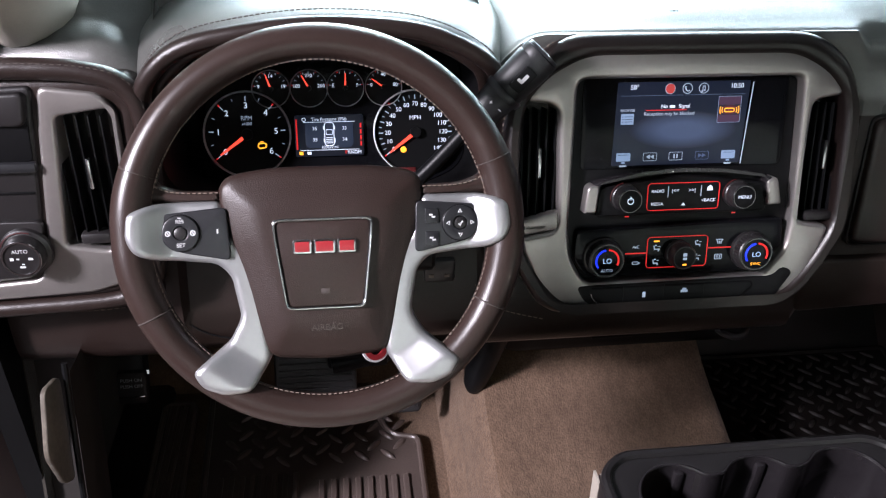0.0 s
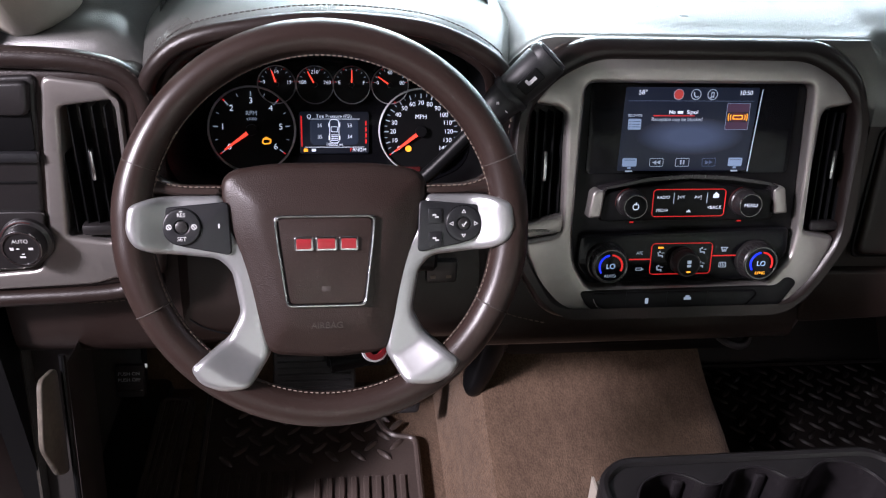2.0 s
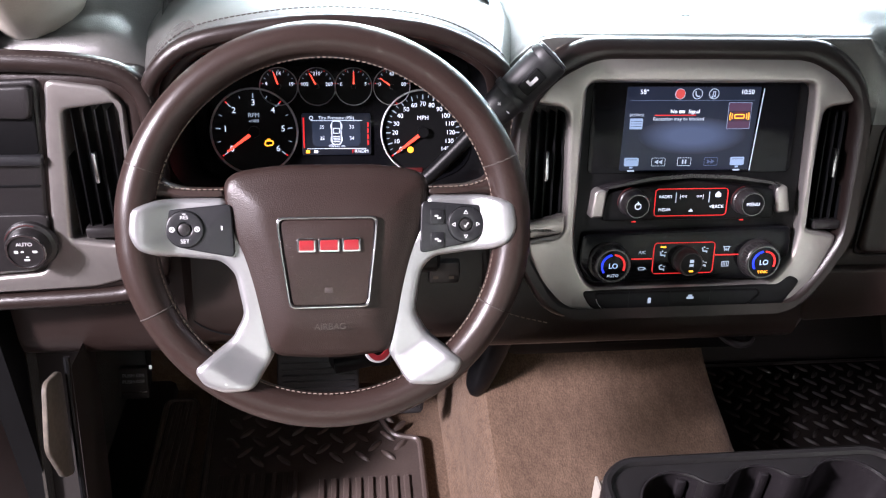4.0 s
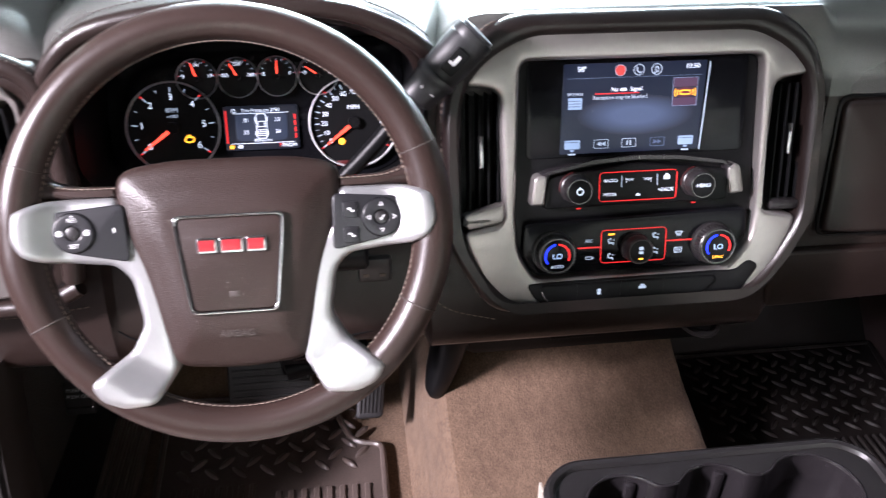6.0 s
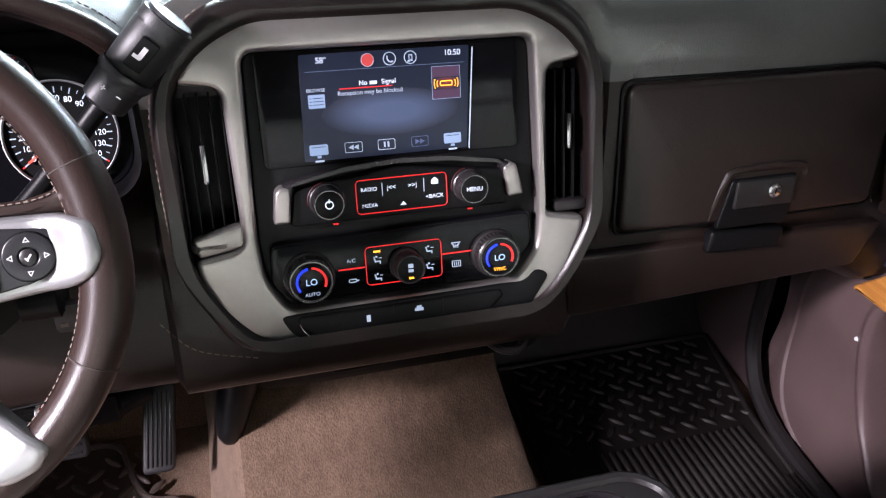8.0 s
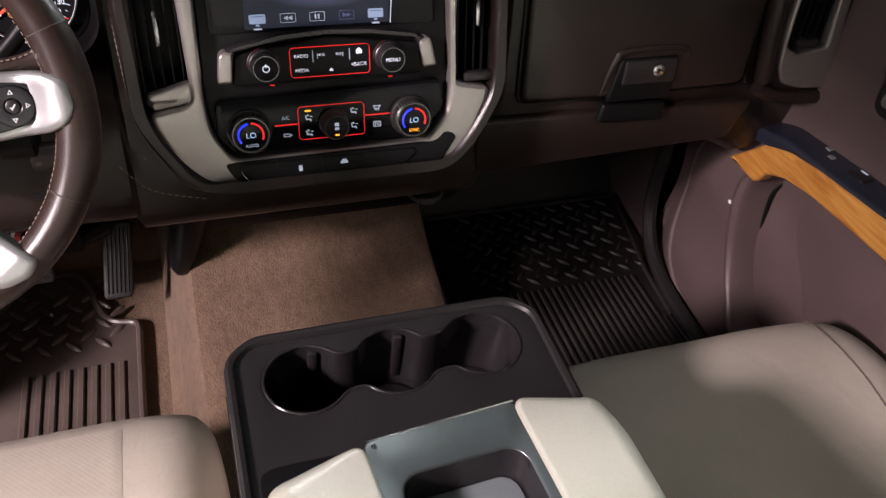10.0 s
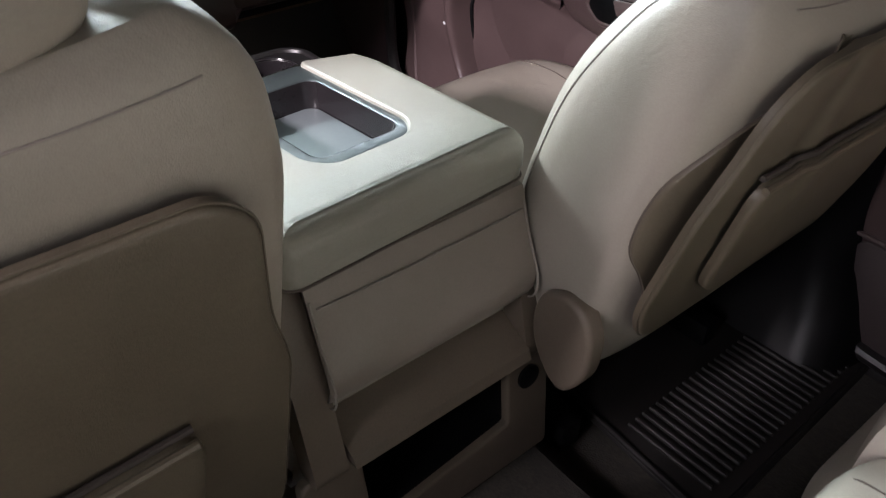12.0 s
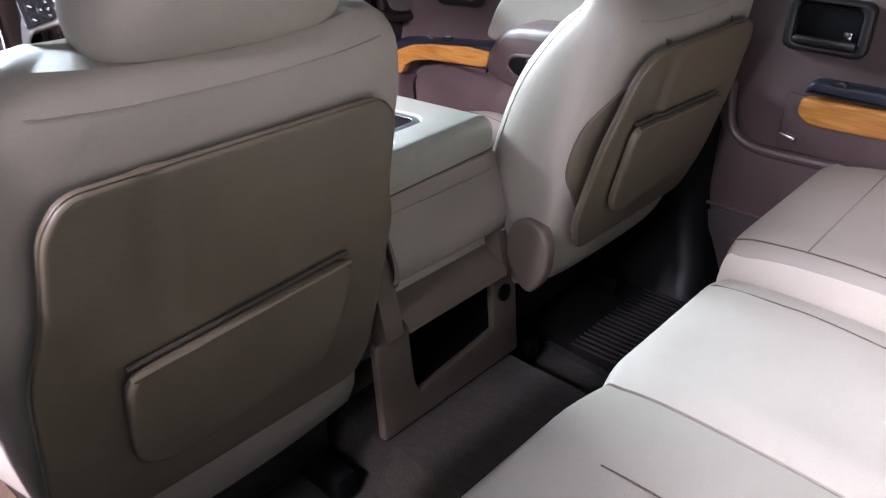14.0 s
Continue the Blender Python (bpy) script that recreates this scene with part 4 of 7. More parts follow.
# tray, card slot and headlamp switch beside the driver's vent
part("side_panel", plate(rounded([(0.061, 0.212), (0.19, 0.205), (0.19, -0.020), (0.104, -0.014), (0.088, 0.008)], 0.008), [], 0.03, 0.004, LS @ at(0, 0, -0.026)), CHAR, left_pod, "charcoal side panel")
part("coin_tray", plate(rounded([(0.070, 0.188), (0.18, 0.186), (0.18, 0.128), (0.074, 0.130)], 0.006), [], 0.004, 0.001, LS @ at(0, 0, 0.002)), BLACK, left_pod, "black open tray")
part("tray_hood", plate(rounded([(0.066, 0.207), (0.185, 0.202), (0.185, 0.172), (0.072, 0.170)], 0.010), [], 0.010, 0.004, LS @ at(0, 0, 0.003)), CHAR, left_pod, "charcoal tray hood")
part("tray_lip", box((0.127, 0.124, 0.006), (0.112, 0.012, 0.012), 0.004, LS), PODGREY, left_pod, "grey tray lip")
part("slot_line", box((0.13, 0.093, 0.0045), (0.10, 0.003, 0.002), 0.001, LS), BLACK, left_pod)
part("knob_panel", plate(rounded([(0.078, 0.060), (0.185, 0.060), (0.185, -0.014), (0.100, -0.010), (0.088, 0.006)], 0.010), [], 0.006, 0.002, LS @ at(0, 0, 0.0025)), CHAR, left_pod, "charcoal headlamp switch panel")
KN = LS @ at(0.102, 0.024, 0.008)
hk = part("headlamp_knob", lathe([(0.029, 0), (0.028, 0.005), (0.0235, 0.007), (0.0225, 0.018), (0.021, 0.020), (0.003, 0.020)], 40, KN), CHAR, left_pod, "black headlamp knob with chrome ring")
part("knob_ring", lathe([(0.0215, 0.0192), (0.0212, 0.0212), (0.0190, 0.0212), (0.0188, 0.0192)], 40, KN, cap=False), CHROME, hk, "chrome ring")
part("red_light_arc", tube([KN @ Vector((0.0262 * math.cos(a), 0.0262 * math.sin(a), 0.0075)) for a in lin(radians(20), radians(110), 12)], 0.0005, 6), DIMRED, hk, "dim red lit arc")
part("knob_mark", pieces(writing("AUTO", 0.0062, KN @ at(0, 0.009, 0.0204) @ Matrix.Diagonal((-1, 1, 1, 1))), *[box((u, v, 0.0204), (w, h, 0.0003), 0, KN) for u, v, w, h in ((-0.010, 0.0, 0.005, 0.0026), (0.010, 0.0, 0.004, 0.0034), (0.0035, 0.0, 0.003, 0.0016), (0, -0.010, 0.006, 0.0022), (-0.001, -0.0065, 0.003, 0.0012))]), DIMGREY, hk, "white marks")

# ---- glove box on the passenger's side ----
GN = 1 / math.hypot(1, 0.15)
GL = axes((0.44, 0.872, 0.655), (1, 0, 0), (0, 0.15 * GN, GN), (0, -GN, 0.15 * GN))
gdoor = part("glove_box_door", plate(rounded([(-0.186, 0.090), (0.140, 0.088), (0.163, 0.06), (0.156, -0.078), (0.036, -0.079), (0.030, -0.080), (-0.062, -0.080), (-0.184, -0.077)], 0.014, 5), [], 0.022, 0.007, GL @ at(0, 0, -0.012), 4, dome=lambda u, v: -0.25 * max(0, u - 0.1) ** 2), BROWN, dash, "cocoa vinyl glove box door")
part("door_gap", tube([GL @ Vector((u, v, 0.001)) for u, v in rounded([(-0.190, 0.094), (0.142, 0.092), (0.167, 0.06), (0.160, -0.082), (-0.188, -0.081)], 0.014, 5)], 0.0022, 6, closed=True), BLACK, gdoor)
part("latch_recess", plate(rounded([(-0.047, -0.026), (0.040, -0.026), (0.034, -0.086), (-0.062, -0.086)], 0.006), [], 0.006, 0.002, GL @ at(0, 0, 0.007)), BLACK, gdoor, "black latch recess")
part("latch_plate", plate(rounded([(-0.042, -0.028), (0.037, -0.028), (0.036, -0.062), (-0.044, -0.062)], 0.004), [], 0.006, 0.002, GL @ at(0, 0, 0.010)), CHAR, gdoor, "charcoal latch plate")
part("latch_lip", plate(rounded([(-0.064, -0.088), (0.036, -0.094), (0.032, -0.120), (-0.069, -0.116)], 0.005), [], 0.014, 0.004, GL @ at(0, 0, -0.002)), BLACK, gdoor, "black pull lip")
part("latch_brow", tube(smooth_line([GL @ Vector(p) for p in ((-0.070, -0.075, 0.006), (-0.056, -0.030, 0.009), (-0.040, -0.016, 0.010), (0.040, -0.016, 0.010), (0.052, -0.028, 0.009))], 6), 0.0045, 10), BROWN, gdoor, "swollen brow over the latch")
part("lock", lathe([(0.0085, 0), (0.0085, 0.004), (0.006, 0.005), (0.0005, 0.005)], 24, GL @ at(0.006, -0.042, 0.0158)), CHROME, gdoor, "round chrome lock")
part("lock_slot", box((0.006, -0.042, 0.0212), (0.0014, 0.007, 0.0006), 0, GL), BLACK, gdoor)
part("lower_cover", plate(rounded([(-0.24, -0.100), (0.19, -0.108), (0.17, -0.175), (-0.23, -0.19)], 0.01), [], 0.012, 0.005, GL @ at(0, 0.002, -0.006) @ pose(0, -0.10, 0, 12, 0, 0) @ at(0, 0.10, 0)), BROWN, dash, "cocoa lower cover")
part("pull_handle", tube(smooth_line([(0.12, 0.93, 0.418), (0.14, 0.90, 0.402), (0.17, 0.895, 0.40), (0.19, 0.93, 0.418)], 5), 0.006, 8), CHAR, dash, "dark release handle")
part("knee_panel_slot", box((-0.04, 0.878, 0.430), (0.06, 0.012, 0.008), 0.002), BLACK, dash)
part("knee_panel_line", tube(smooth_line([(-0.62, 0.880, 0.50), (-0.57, 0.868, 0.47), (-0.42, 0.864, 0.455), (-0.30, 0.870, 0.465)], 6), 0.0012, 6), BLACK, dash)
part("edge_stitching", stitches(smooth_line([(-0.83, 0.872, 0.530), (-0.72, 0.862, 0.526), (-0.63, 0.866, 0.532)], 6)), THREAD, dash, "tan stitching")
part("edge_stitching", stitches(smooth_line([(-0.24, 0.862, 0.535), (-0.21, 0.852, 0.505), (-0.15, 0.85, 0.485)], 6)), THREAD, dash, "tan stitching")
part("edge_stitching", stitches(smooth_line([(0.605, 0.897, 0.80), (0.600, 0.889, 0.72), (0.600, 0.874, 0.62), (0.615, 0.866, 0.57)], 6)), THREAD, dash, "tan stitching")

# ---- instrument cluster ----
CN = 1 / math.hypot(1, 0.36)
CL = axes((-0.42, 0.972, 0.703), (1, 0, 0), (0, 0.36 * CN, CN), (0, -CN, 0.36 * CN))
cluster = thing("instrument_cluster", "black instrument cluster with six chrome-ringed gauges and red needles", "instrument cluster")
part("cluster_face", plate(rounded([(-0.17, 0.10), (0.17, 0.10), (0.175, -0.045), (0.10, -0.075), (-0.10, -0.075), (-0.175, -0.045)], 0.03, 5), [], 0.012, 0.002, CL @ at(0, 0, -0.016)), GLOSS, cluster, "gloss black face")
part("cluster_hood", loft([[CL @ Vector((u * g, v * g, d)) for u, v in rounded([(-0.17, 0.10), (0.17, 0.10), (0.175, -0.045), (0.10, -0.075), (-0.10, -0.075), (-0.175, -0.045)], 0.03, 5)] for g, d in ((1.0, -0.01), (1.03, 0.03), (1.08, 0.075))], cap=False), BLACK, cluster, "black inner hood")


def gauge(u, v, r, a0, a1, ticks, texts, needle, name, size):
    M = CL @ at(u, v, 0)
    g = part(name, lathe([(r, -0.004), (r, 0.0), (0.0005, 0.0)], 40, M), BLACK, cluster, "black gauge dial")
    part("chrome_ring", lathe([(r * 1.035, -0.003), (r * 1.035, 0.004), (r * 1.012, 0.005), (r * 0.992, 0.001)], 48, M, cap=False), BRIGHTRING, g, "chrome ring")
    marks = []
    for k in range(ticks + 1):
        a = radians(a0 + (a1 - a0) * k / ticks)
        big = ticks < 12 or k % 2 == 0
        ln, w = (r * 0.11, r * 0.024) if big else (r * 0.07, r * 0.014)
        marks.append(box((r * 0.90 - ln / 2, 0, 0.0006), (ln, w, 0.0003), 0, M @ pose(0, 0, 0, 0, 0, math.degrees(a))))
    part("tick_marks", joined(*marks), LITGREY, g, "white lit ticks")
    part("red_ticks", joined(*[box((r * 0.93, 0, 0.0007), (r * 0.06, r * 0.03, 0.0003), 0, M @ pose(0, 0, 0, 0, 0, a0 + (a1 - a0) * k / 6)) for k in range(0, 7, 2)]), LITRED, g, "red lit ticks")
    w = []
    for k, txt in enumerate(texts):
        a = radians(a0 + (a1 - a0) * k / max(1, len(texts) - 1))
        w.append(writing(txt, size, M @ at(r * 0.68 * math.cos(a), r * 0.68 * math.sin(a), 0.0006)))
    if w:
        part("dial_numbers", pieces(*w), LITWHITE, g, "white lit numbers")
    a = radians(needle)
    part("needle", loft([[M @ (Matrix.Rotation(a, 4, "Z") @ Vector((x, y * wd, z))) for y, z in ((-1, 0.003), (1, 0.003), (1, 0.0042), (-1, 0.0042))] for x, wd in ((-r * 0.12, r * 0.05), (r * 0.80, r * 0.018))]), NEEDLE, g, "red lit needle")
    part("needle_hub", lathe([(r * 0.14, 0.002), (r * 0.13, 0.006), (0.0005, 0.006)], 20, M), BLACK, g)
    return g, M


tach, TM = gauge(-0.100, 0.002, 0.052, 217, -37, 12, ["0", "1", "2", "3", "4", "5", "6"], 216, "rev_counter", 0.0105)
part("dial_writing", pieces(writing("RPM", 0.0075, TM @ at(0, 0.020, 0.0006)), writing("x1000", 0.0050, TM @ at(0, 0.013, 0.0006))), LITGREY, tach, "grey writing")
part("warning_light", pieces(plate(rounded([(0.011, -0.016), (0.013, -0.0105), (0.021, -0.0105), (0.0235, -0.013), (0.022, -0.0175), (0.014, -0.0185)], 0.0015, 3), [rounded([(0.0128, -0.0158), (0.0142, -0.0122), (0.0202, -0.0122), (0.0216, -0.0137), (0.0208, -0.0161), (0.0152, -0.0168)], 0.001, 3)], 0.0004, 0.0001, TM @ at(0, 0, 0.0006)), box((0.017, -0.0095, 0.0008), (0.004, 0.0012, 0.0004), 0, TM)), LITAMBER, tach, "amber engine light")
speed, SM = gauge(0.110, 0.000, 0.052, 217, -37, 28, ["0", "10", "20", "30", "40", "50", "60", "70", "80", "90", "100", "110", "120", "130", "140"], 217, "speedometer", 0.0078)
part("dial_writing", writing("MPH", 0.0075, SM @ at(0, 0.018, 0.0006)), LITWHITE, speed, "white writing")
part("warning_light", lathe([(0.004, 0.0008), (0.004, 0.0012)], 12, SM @ at(-0.016, -0.022)), LITAMBER, speed, "amber light")
part("belt_light", box((-0.012, -0.048, 0.001), (0.022, 0.006, 0.0006), 0.001, SM), DIMRED, speed, "red warning light")
for u, nd, tx in ((-0.068, 108, ("9", "14", "19")), (-0.0215, 118, ("100", "210", "260")), (0.0235, 88, ("E", "", "F")), (0.071, 145, ("0", "40", "80"))):
    gauge(u, 0.057, 0.0225, 170, 10, 8, tx, nd, "small_gauge", 0.0062)
disp = part("driver_display", plate(rrect(0.086, 0.052, 0.003), [], 0.003, 0.001, CL @ at(0.001, -0.002, -0.003)), glow("display_blue_grey", (0.004, 0.005, 0.009), 1.0), cluster, "small blue-grey display")
DM = CL @ at(0.001, -0.002, 0.0008)
part("display_writing", pieces(writing("Tire Pressure (PSI)", 0.0058, DM @ at(0.0, 0.0205)), *[writing(s, 0.0062, DM @ at(u, v)) for s, u, v in (("35", -0.018, 0.009), ("33", 0.019, 0.009), ("35", -0.018, -0.005), ("34", 0.019, -0.005))],
     writing("100522 mi", 0.0050, DM @ at(0.0, -0.0145)), writing("RNDM", 0.0060, DM @ at(0.031, -0.0215)), box((0.0, 0.0172, 0), (0.064, 0.0006, 0.0003), 0, DM), box((0.0, -0.0178, 0), (0.074, 0.0006, 0.0003), 0, DM), box((-0.026, -0.0215, 0), (0.005, 0.0035, 0.0003), 0, DM), plate(circle(0.0026, 14), [circle(0.0018, 14)], 0.0003, 0.0001, DM @ at(-0.031, 0.0205)), plate(rrect(0.0125, 0.030, 0.004), [rrect(0.0105, 0.028, 0.003)], 0.0003, 0.0001, DM @ at(0, 0.002)), plate(rrect(0.0085, 0.007, 0.001), [rrect(0.007, 0.0055, 0.001)], 0.0003, 0.0001, DM @ at(0, 0.0045)), *[box((0, 0.0075 - 0.0022 * k - 0.010, 0), (0.0085, 0.0009, 0.0003), 0, DM) for k in range(4)], *[box((q * 0.0068, w, 0), (0.0012, 0.005, 0.0003), 0, DM) for q in (-1, 1) for w in (0.010, -0.006)]), LITWHITE, disp, "white lit writing")
part("display_panel", plate(rrect(0.060, 0.034, 0.006), [], 0.0003, 0.0001, DM @ at(0, 0.002, -0.0006)), glow("display_pale", (0.016, 0.021, 0.036), 1.0), disp, "paler lit panel")
part("display_edges", pieces(box((-0.0405, 0.002, 0), (0.0018, 0.038, 0.0003), 0, DM), *[box((0.0395, 0.012 - 0.0075 * k, 0), (0.0018, 0.0055, 0.0003), 0, DM) for k in range(4)], writing("P", 0.0060, DM @ at(0.0205, -0.0215))), LITRED, disp, "red lit edges")
part("amber_light", box((-0.036, -0.0215, 0), (0.005, 0.004, 0.0004), 0.0005, DM), LITAMBER, disp, "amber light")
part("lower_ledge", box((0.0, -0.078, 0.035), (0.22, 0.012, 0.09), 0.005, CL), BLACK, cluster, "black column ledge")

# ---- steering wheel ----
TH = 0.452
WM = axes((-0.423, 0.6975, 0.728), (1, 0, 0), (0, math.sin(TH), math.cos(TH)), (0, -math.cos(TH), math.sin(TH)))
wheel = thing("steering_wheel", "cocoa leather steering wheel with satin silver spokes and buttons", "steering wheel")
R0, RA, RB = 0.1765, 0.0168, 0.0185


def rim_ring(a, ra, rb, n=16):
    c, s = math.cos(a), math.sin(a)
    grip = 1 + 0.10 * math.exp(-((abs(math.sin(a)) - 0.15) / 0.25) ** 2)
    return [WM @ Vector(((R0 + ra * grip * math.cos(t)) * c, (R0 + ra * grip * math.cos(t)) * s, rb * grip * math.sin(t))) for t in [2 * math.pi * k / n for k in range(n)]]


rings_r = [rim_ring(2 * math.pi * k / 120, RA, RB) for k in range(121)]
part("rim", loft(rings_r, cap=False), WHEELHIDE, wheel, "cocoa leather rim")
part("rim_stitching", stitches([WM @ Vector(((R0 - RA * 1.03) * math.cos(a), (R0 - RA * 1.03) * math.sin(a), 0.005)) for a in lin(0, 2 * math.pi, 180)], 0.0032, 0.002, 0.0005), THREAD, wheel, "tan stitching")
for a in (160, 21, 205, -26):
    ra = radians(a)
    rr = [WM @ Vector(((R0 + RA * 1.03 * math.cos(t)) * math.cos(ra), (R0 + RA * 1.03 * math.cos(t)) * math.sin(ra), RB * 1.03 * math.sin(t))) for t in lin(0, 2 * math.pi, 20)[:-1]]
    part("rim_seam", tube(rr, 0.0007, 6, closed=True), THREADDARK, wheel)
spoke = [(0.094, 0.032), (0.152, 0.031), (0.176, 0.024), (0.179, 0.0), (0.172, -0.014), (0.155, -0.021), (0.100, -0.0275), (0.088, -0.040), (0.081, -0.080), (0.094, -0.104), (0.127, -0.127), (0.118, -0.143), (0.098, -0.151), (0.073, -0.149), (0.054, -0.120), (0.058, -0.090), (0.062, -0.040), (0.072, -0.020), (0.086, 0.0)]
podp = [(0.088, 0.0262), (0.150, 0.0208), (0.1555, 0.0165), (0.147, -0.006), (0.133, -0.0145), (0.086, -0.0240)]


def spoke_mesh(s):
    """A silver spoke whose outer end and lower foot ride over the rim."""
    bm = plate(rounded([(s * u, v) for u, v in spoke], 0.007, 4), [], 0.020, 0.007, Matrix(), 4)
    bmesh.ops.triangulate(bm, faces=bm.faces[:])
    for _ in range(5):
        bmesh.ops.subdivide_edges(bm, edges=[e for e in bm.edges if e.calc_length() > 0.006], cuts=1)
        bmesh.ops.triangulate(bm, faces=bm.faces[:])
    for v in bm.verts:
        k = max(0.0, min(1.0, (math.hypot(v.co.x, v.co.y) - 0.135) / 0.035))
        v.co.z += -0.014 + 0.017 * k * k * (3 - 2 * k)
    bm.transform(WM)
    return bm


for s in (-1, 1):
    sp = part("spoke", spoke_mesh(s), SILVERLIGHT, wheel, "satin silver spoke")
    pd = part("button_pod", plate(rounded([(s * u, v) for u, v in podp], 0.006, 4), [], 0.004, 0.0015, WM @ at(0, 0, 0.0055)), PODGREY, wheel, "grey button pod")
    C = WM @ at(s * 0.130, 0.0035, 0.0095)
    part("button_ring", plate(circle(0.0168, 32), [circle(0.0066, 20)], 0.0022, 0.001, C), PODGREY, pd, "round black four-way button")
    part("centre_button", lathe([(0.0055, 0), (0.0055, 0.003), (0.004, 0.0036), (0.0005, 0.0036)], 18, C), CHAR, pd)
    part("ring_gap", tube([C @ Vector((0.0170 * math.cos(a), 0.0170 * math.sin(a), 0.0002)) for a in lin(0, 2 * math.pi, 30)[:-1]], 0.0006, 5, closed=True), BLACK, pd)
    if s > 0:
        marks = [plate([(0.0112 * math.cos(a) + 0.0026 * math.cos(a + q), 0.0112 * math.sin(a) + 0.0026 * math.sin(a + q)) for q in (0, 2.09, 4.19)], [[(0.0112 * math.cos(a) + 0.0013 * math.cos(a + q), 0.0112 * math.sin(a) + 0.0013 * math.sin(a + q)) for q in (0, 2.09, 4.19)]], 0.0003, 0.0001, C @ at(0, 0, 0.0021)) for a in (0, math.pi / 2, math.pi, -math.pi / 2)]
        marks += [box((0.0008, 0, 0.0037), (0.0012, 0.0055, 0.0003), 0, C @ pose(0, 0, 0, 0, 0, -35)), box((-0.0018, -0.0008, 0.0037), (0.0012, 0.003, 0.0003), 0, C @ pose(0, 0, 0, 0, 0, 40))]
    else:
        marks = [writing("SET", 0.0052, C @ at(0, -0.0112, 0.0023)), writing("RES", 0.0048, C @ at(0, 0.0108, 0.0023)), box((0, 0.0142, 0.0023), (0.003, 0.0008, 0.0003), 0, C)]
        for q in (-0.0112, 0.0112):
            marks += [plate(circle(0.0026, 14), [circle(0.0017, 14)], 0.0003, 0.0001, C @ at(q, 0, 0.0021)), box((q, 0, 0.0023), (0.0008, 0.0036, 0.0003), 0, C @ at(q, 0) @ pose(0, 0, 0, 0, 0, 35) @ at(-q, 0))]
        marks.append(box((0.0330, 0.0005, 0.0002), (0.0014, 0.004, 0.0004), 0, C))
    part("button_marks", pieces(*marks), DIMGREY, pd, "pale button marks")
    part("spoke_grip", plate(rounded([(s * u, v) for u, v in ((0.092, 0.030), (0.094, 0.0405), (0.130, 0.0415), (0.150, 0.047), (0.160, 0.060), (0.172, 0.060), (0.174, 0.028), (0.150, 0.031))], 0.006, 4), [], 0.020, 0.008, WM @ at(0, 0, -0.016), 4), WHEELHIDE, wheel, "cocoa upper thumb rest")
    part("grip_stitching", stitches([WM @ Vector((s * u, v, 0.0028)) for u, v in smooth_line_2d([(0.097, 0.0392), (0.130, 0.0400), (0.150, 0.0455), (0.158, 0.055)], 6)], 0.0030, 0.002, 0.0005), THREAD, wheel, "tan stitching")
    if s > 0:
        part("phone_button", pieces(*[box((0.103, v, 0.0100), (0.013, 0.014, 0.002), 0.0015, WM) for v in (0.011, -0.011)]), PODGREY, pd, "grey phone buttons")
        part("phone_marks", pieces(*[box((0.103 + o, v + p, 0.0113), (0.0035, 0.0016, 0.0003), 0, WM) for v in (0.011, -0.011) for o, p in ((-0.001, 0.001), (0.0015, -0.001))]), DIMGREY, pd, "pale marks")
pad_line = rounded([(-0.098, 0.046), (-0.05, 0.054), (0.05, 0.054), (0.098, 0.046), (0.093, 0.0), (0.077, -0.050), (0.068, -0.095), (0.058, -0.128), (0.0, -0.133), (-0.058, -0.128), (-0.068, -0.095), (-0.077, -0.050), (-0.093, 0.0)], 0.022, 6)
part("airbag_pad", dished(pad_line, 0.034, 0.011, WM @ at(0, 0.007, -0.026), lambda t: 0.008 * min(1.0, t / 0.34) ** 0.8 + 0.002 * t, steps=9), PADHIDE, wheel, "cocoa grained airbag pad")
em = [(-0.047, 0.003), (0.047, 0.003), (0.045, -0.02), (0.037, -0.083), (-0.037, -0.083), (-0.045, -0.02)]
part("badge_frame", plate(rounded(em, 0.006, 4), [rounded([(u * 0.94, (v + 0.04) * 0.94 - 0.04) for u, v in em], 0.006, 4)], 0.005, 0.0016, WM @ at(0, 0.011, 0.0170)), CHROME, wheel, "chrome badge frame")
part("badge_plate", plate(rounded([(u * 0.93, (v + 0.04) * 0.93 - 0.04) for u, v in em], 0.006, 4), [], 0.003, 0.001, WM @ at(0, 0.011, 0.0170)), PADHIDE, wheel)
for u, w in ((-0.0195, 0.0175), (0.001, 0.020), (0.0215, 0.0175)):
    bd = part("badge_block", plate(rrect(w, 0.0135, 0.002), [], 0.003, 0.001, WM @ at(u, -0.0125, 0.0195)), CHROME, wheel, "red and chrome badge block")
    part("badge_enamel", plate(rrect(w - 0.004, 0.0095, 0.001), [], 0.0012, 0.0004, WM @ at(u, -0.0125, 0.0218)), RED, bd, "red enamel")
part("pad_writing", writing("AIRBAG", 0.0085, WM @ at(0, -0.090, 0.0193)), THREADDARK, wheel, "embossed writing")
part("horn_mark", box((0, -0.055, 0.0202), (0.008, 0.005, 0.0006), 0.001, WM), THREADDARK, wheel)
part("hub_back", lathe([(0.075, -0.024), (0.07, -0.05), (0.055, -0.075), (0.05, -0.09)], 32, WM @ at(0, -0.03, 0)), BLACK, wheel, "black hub shroud")

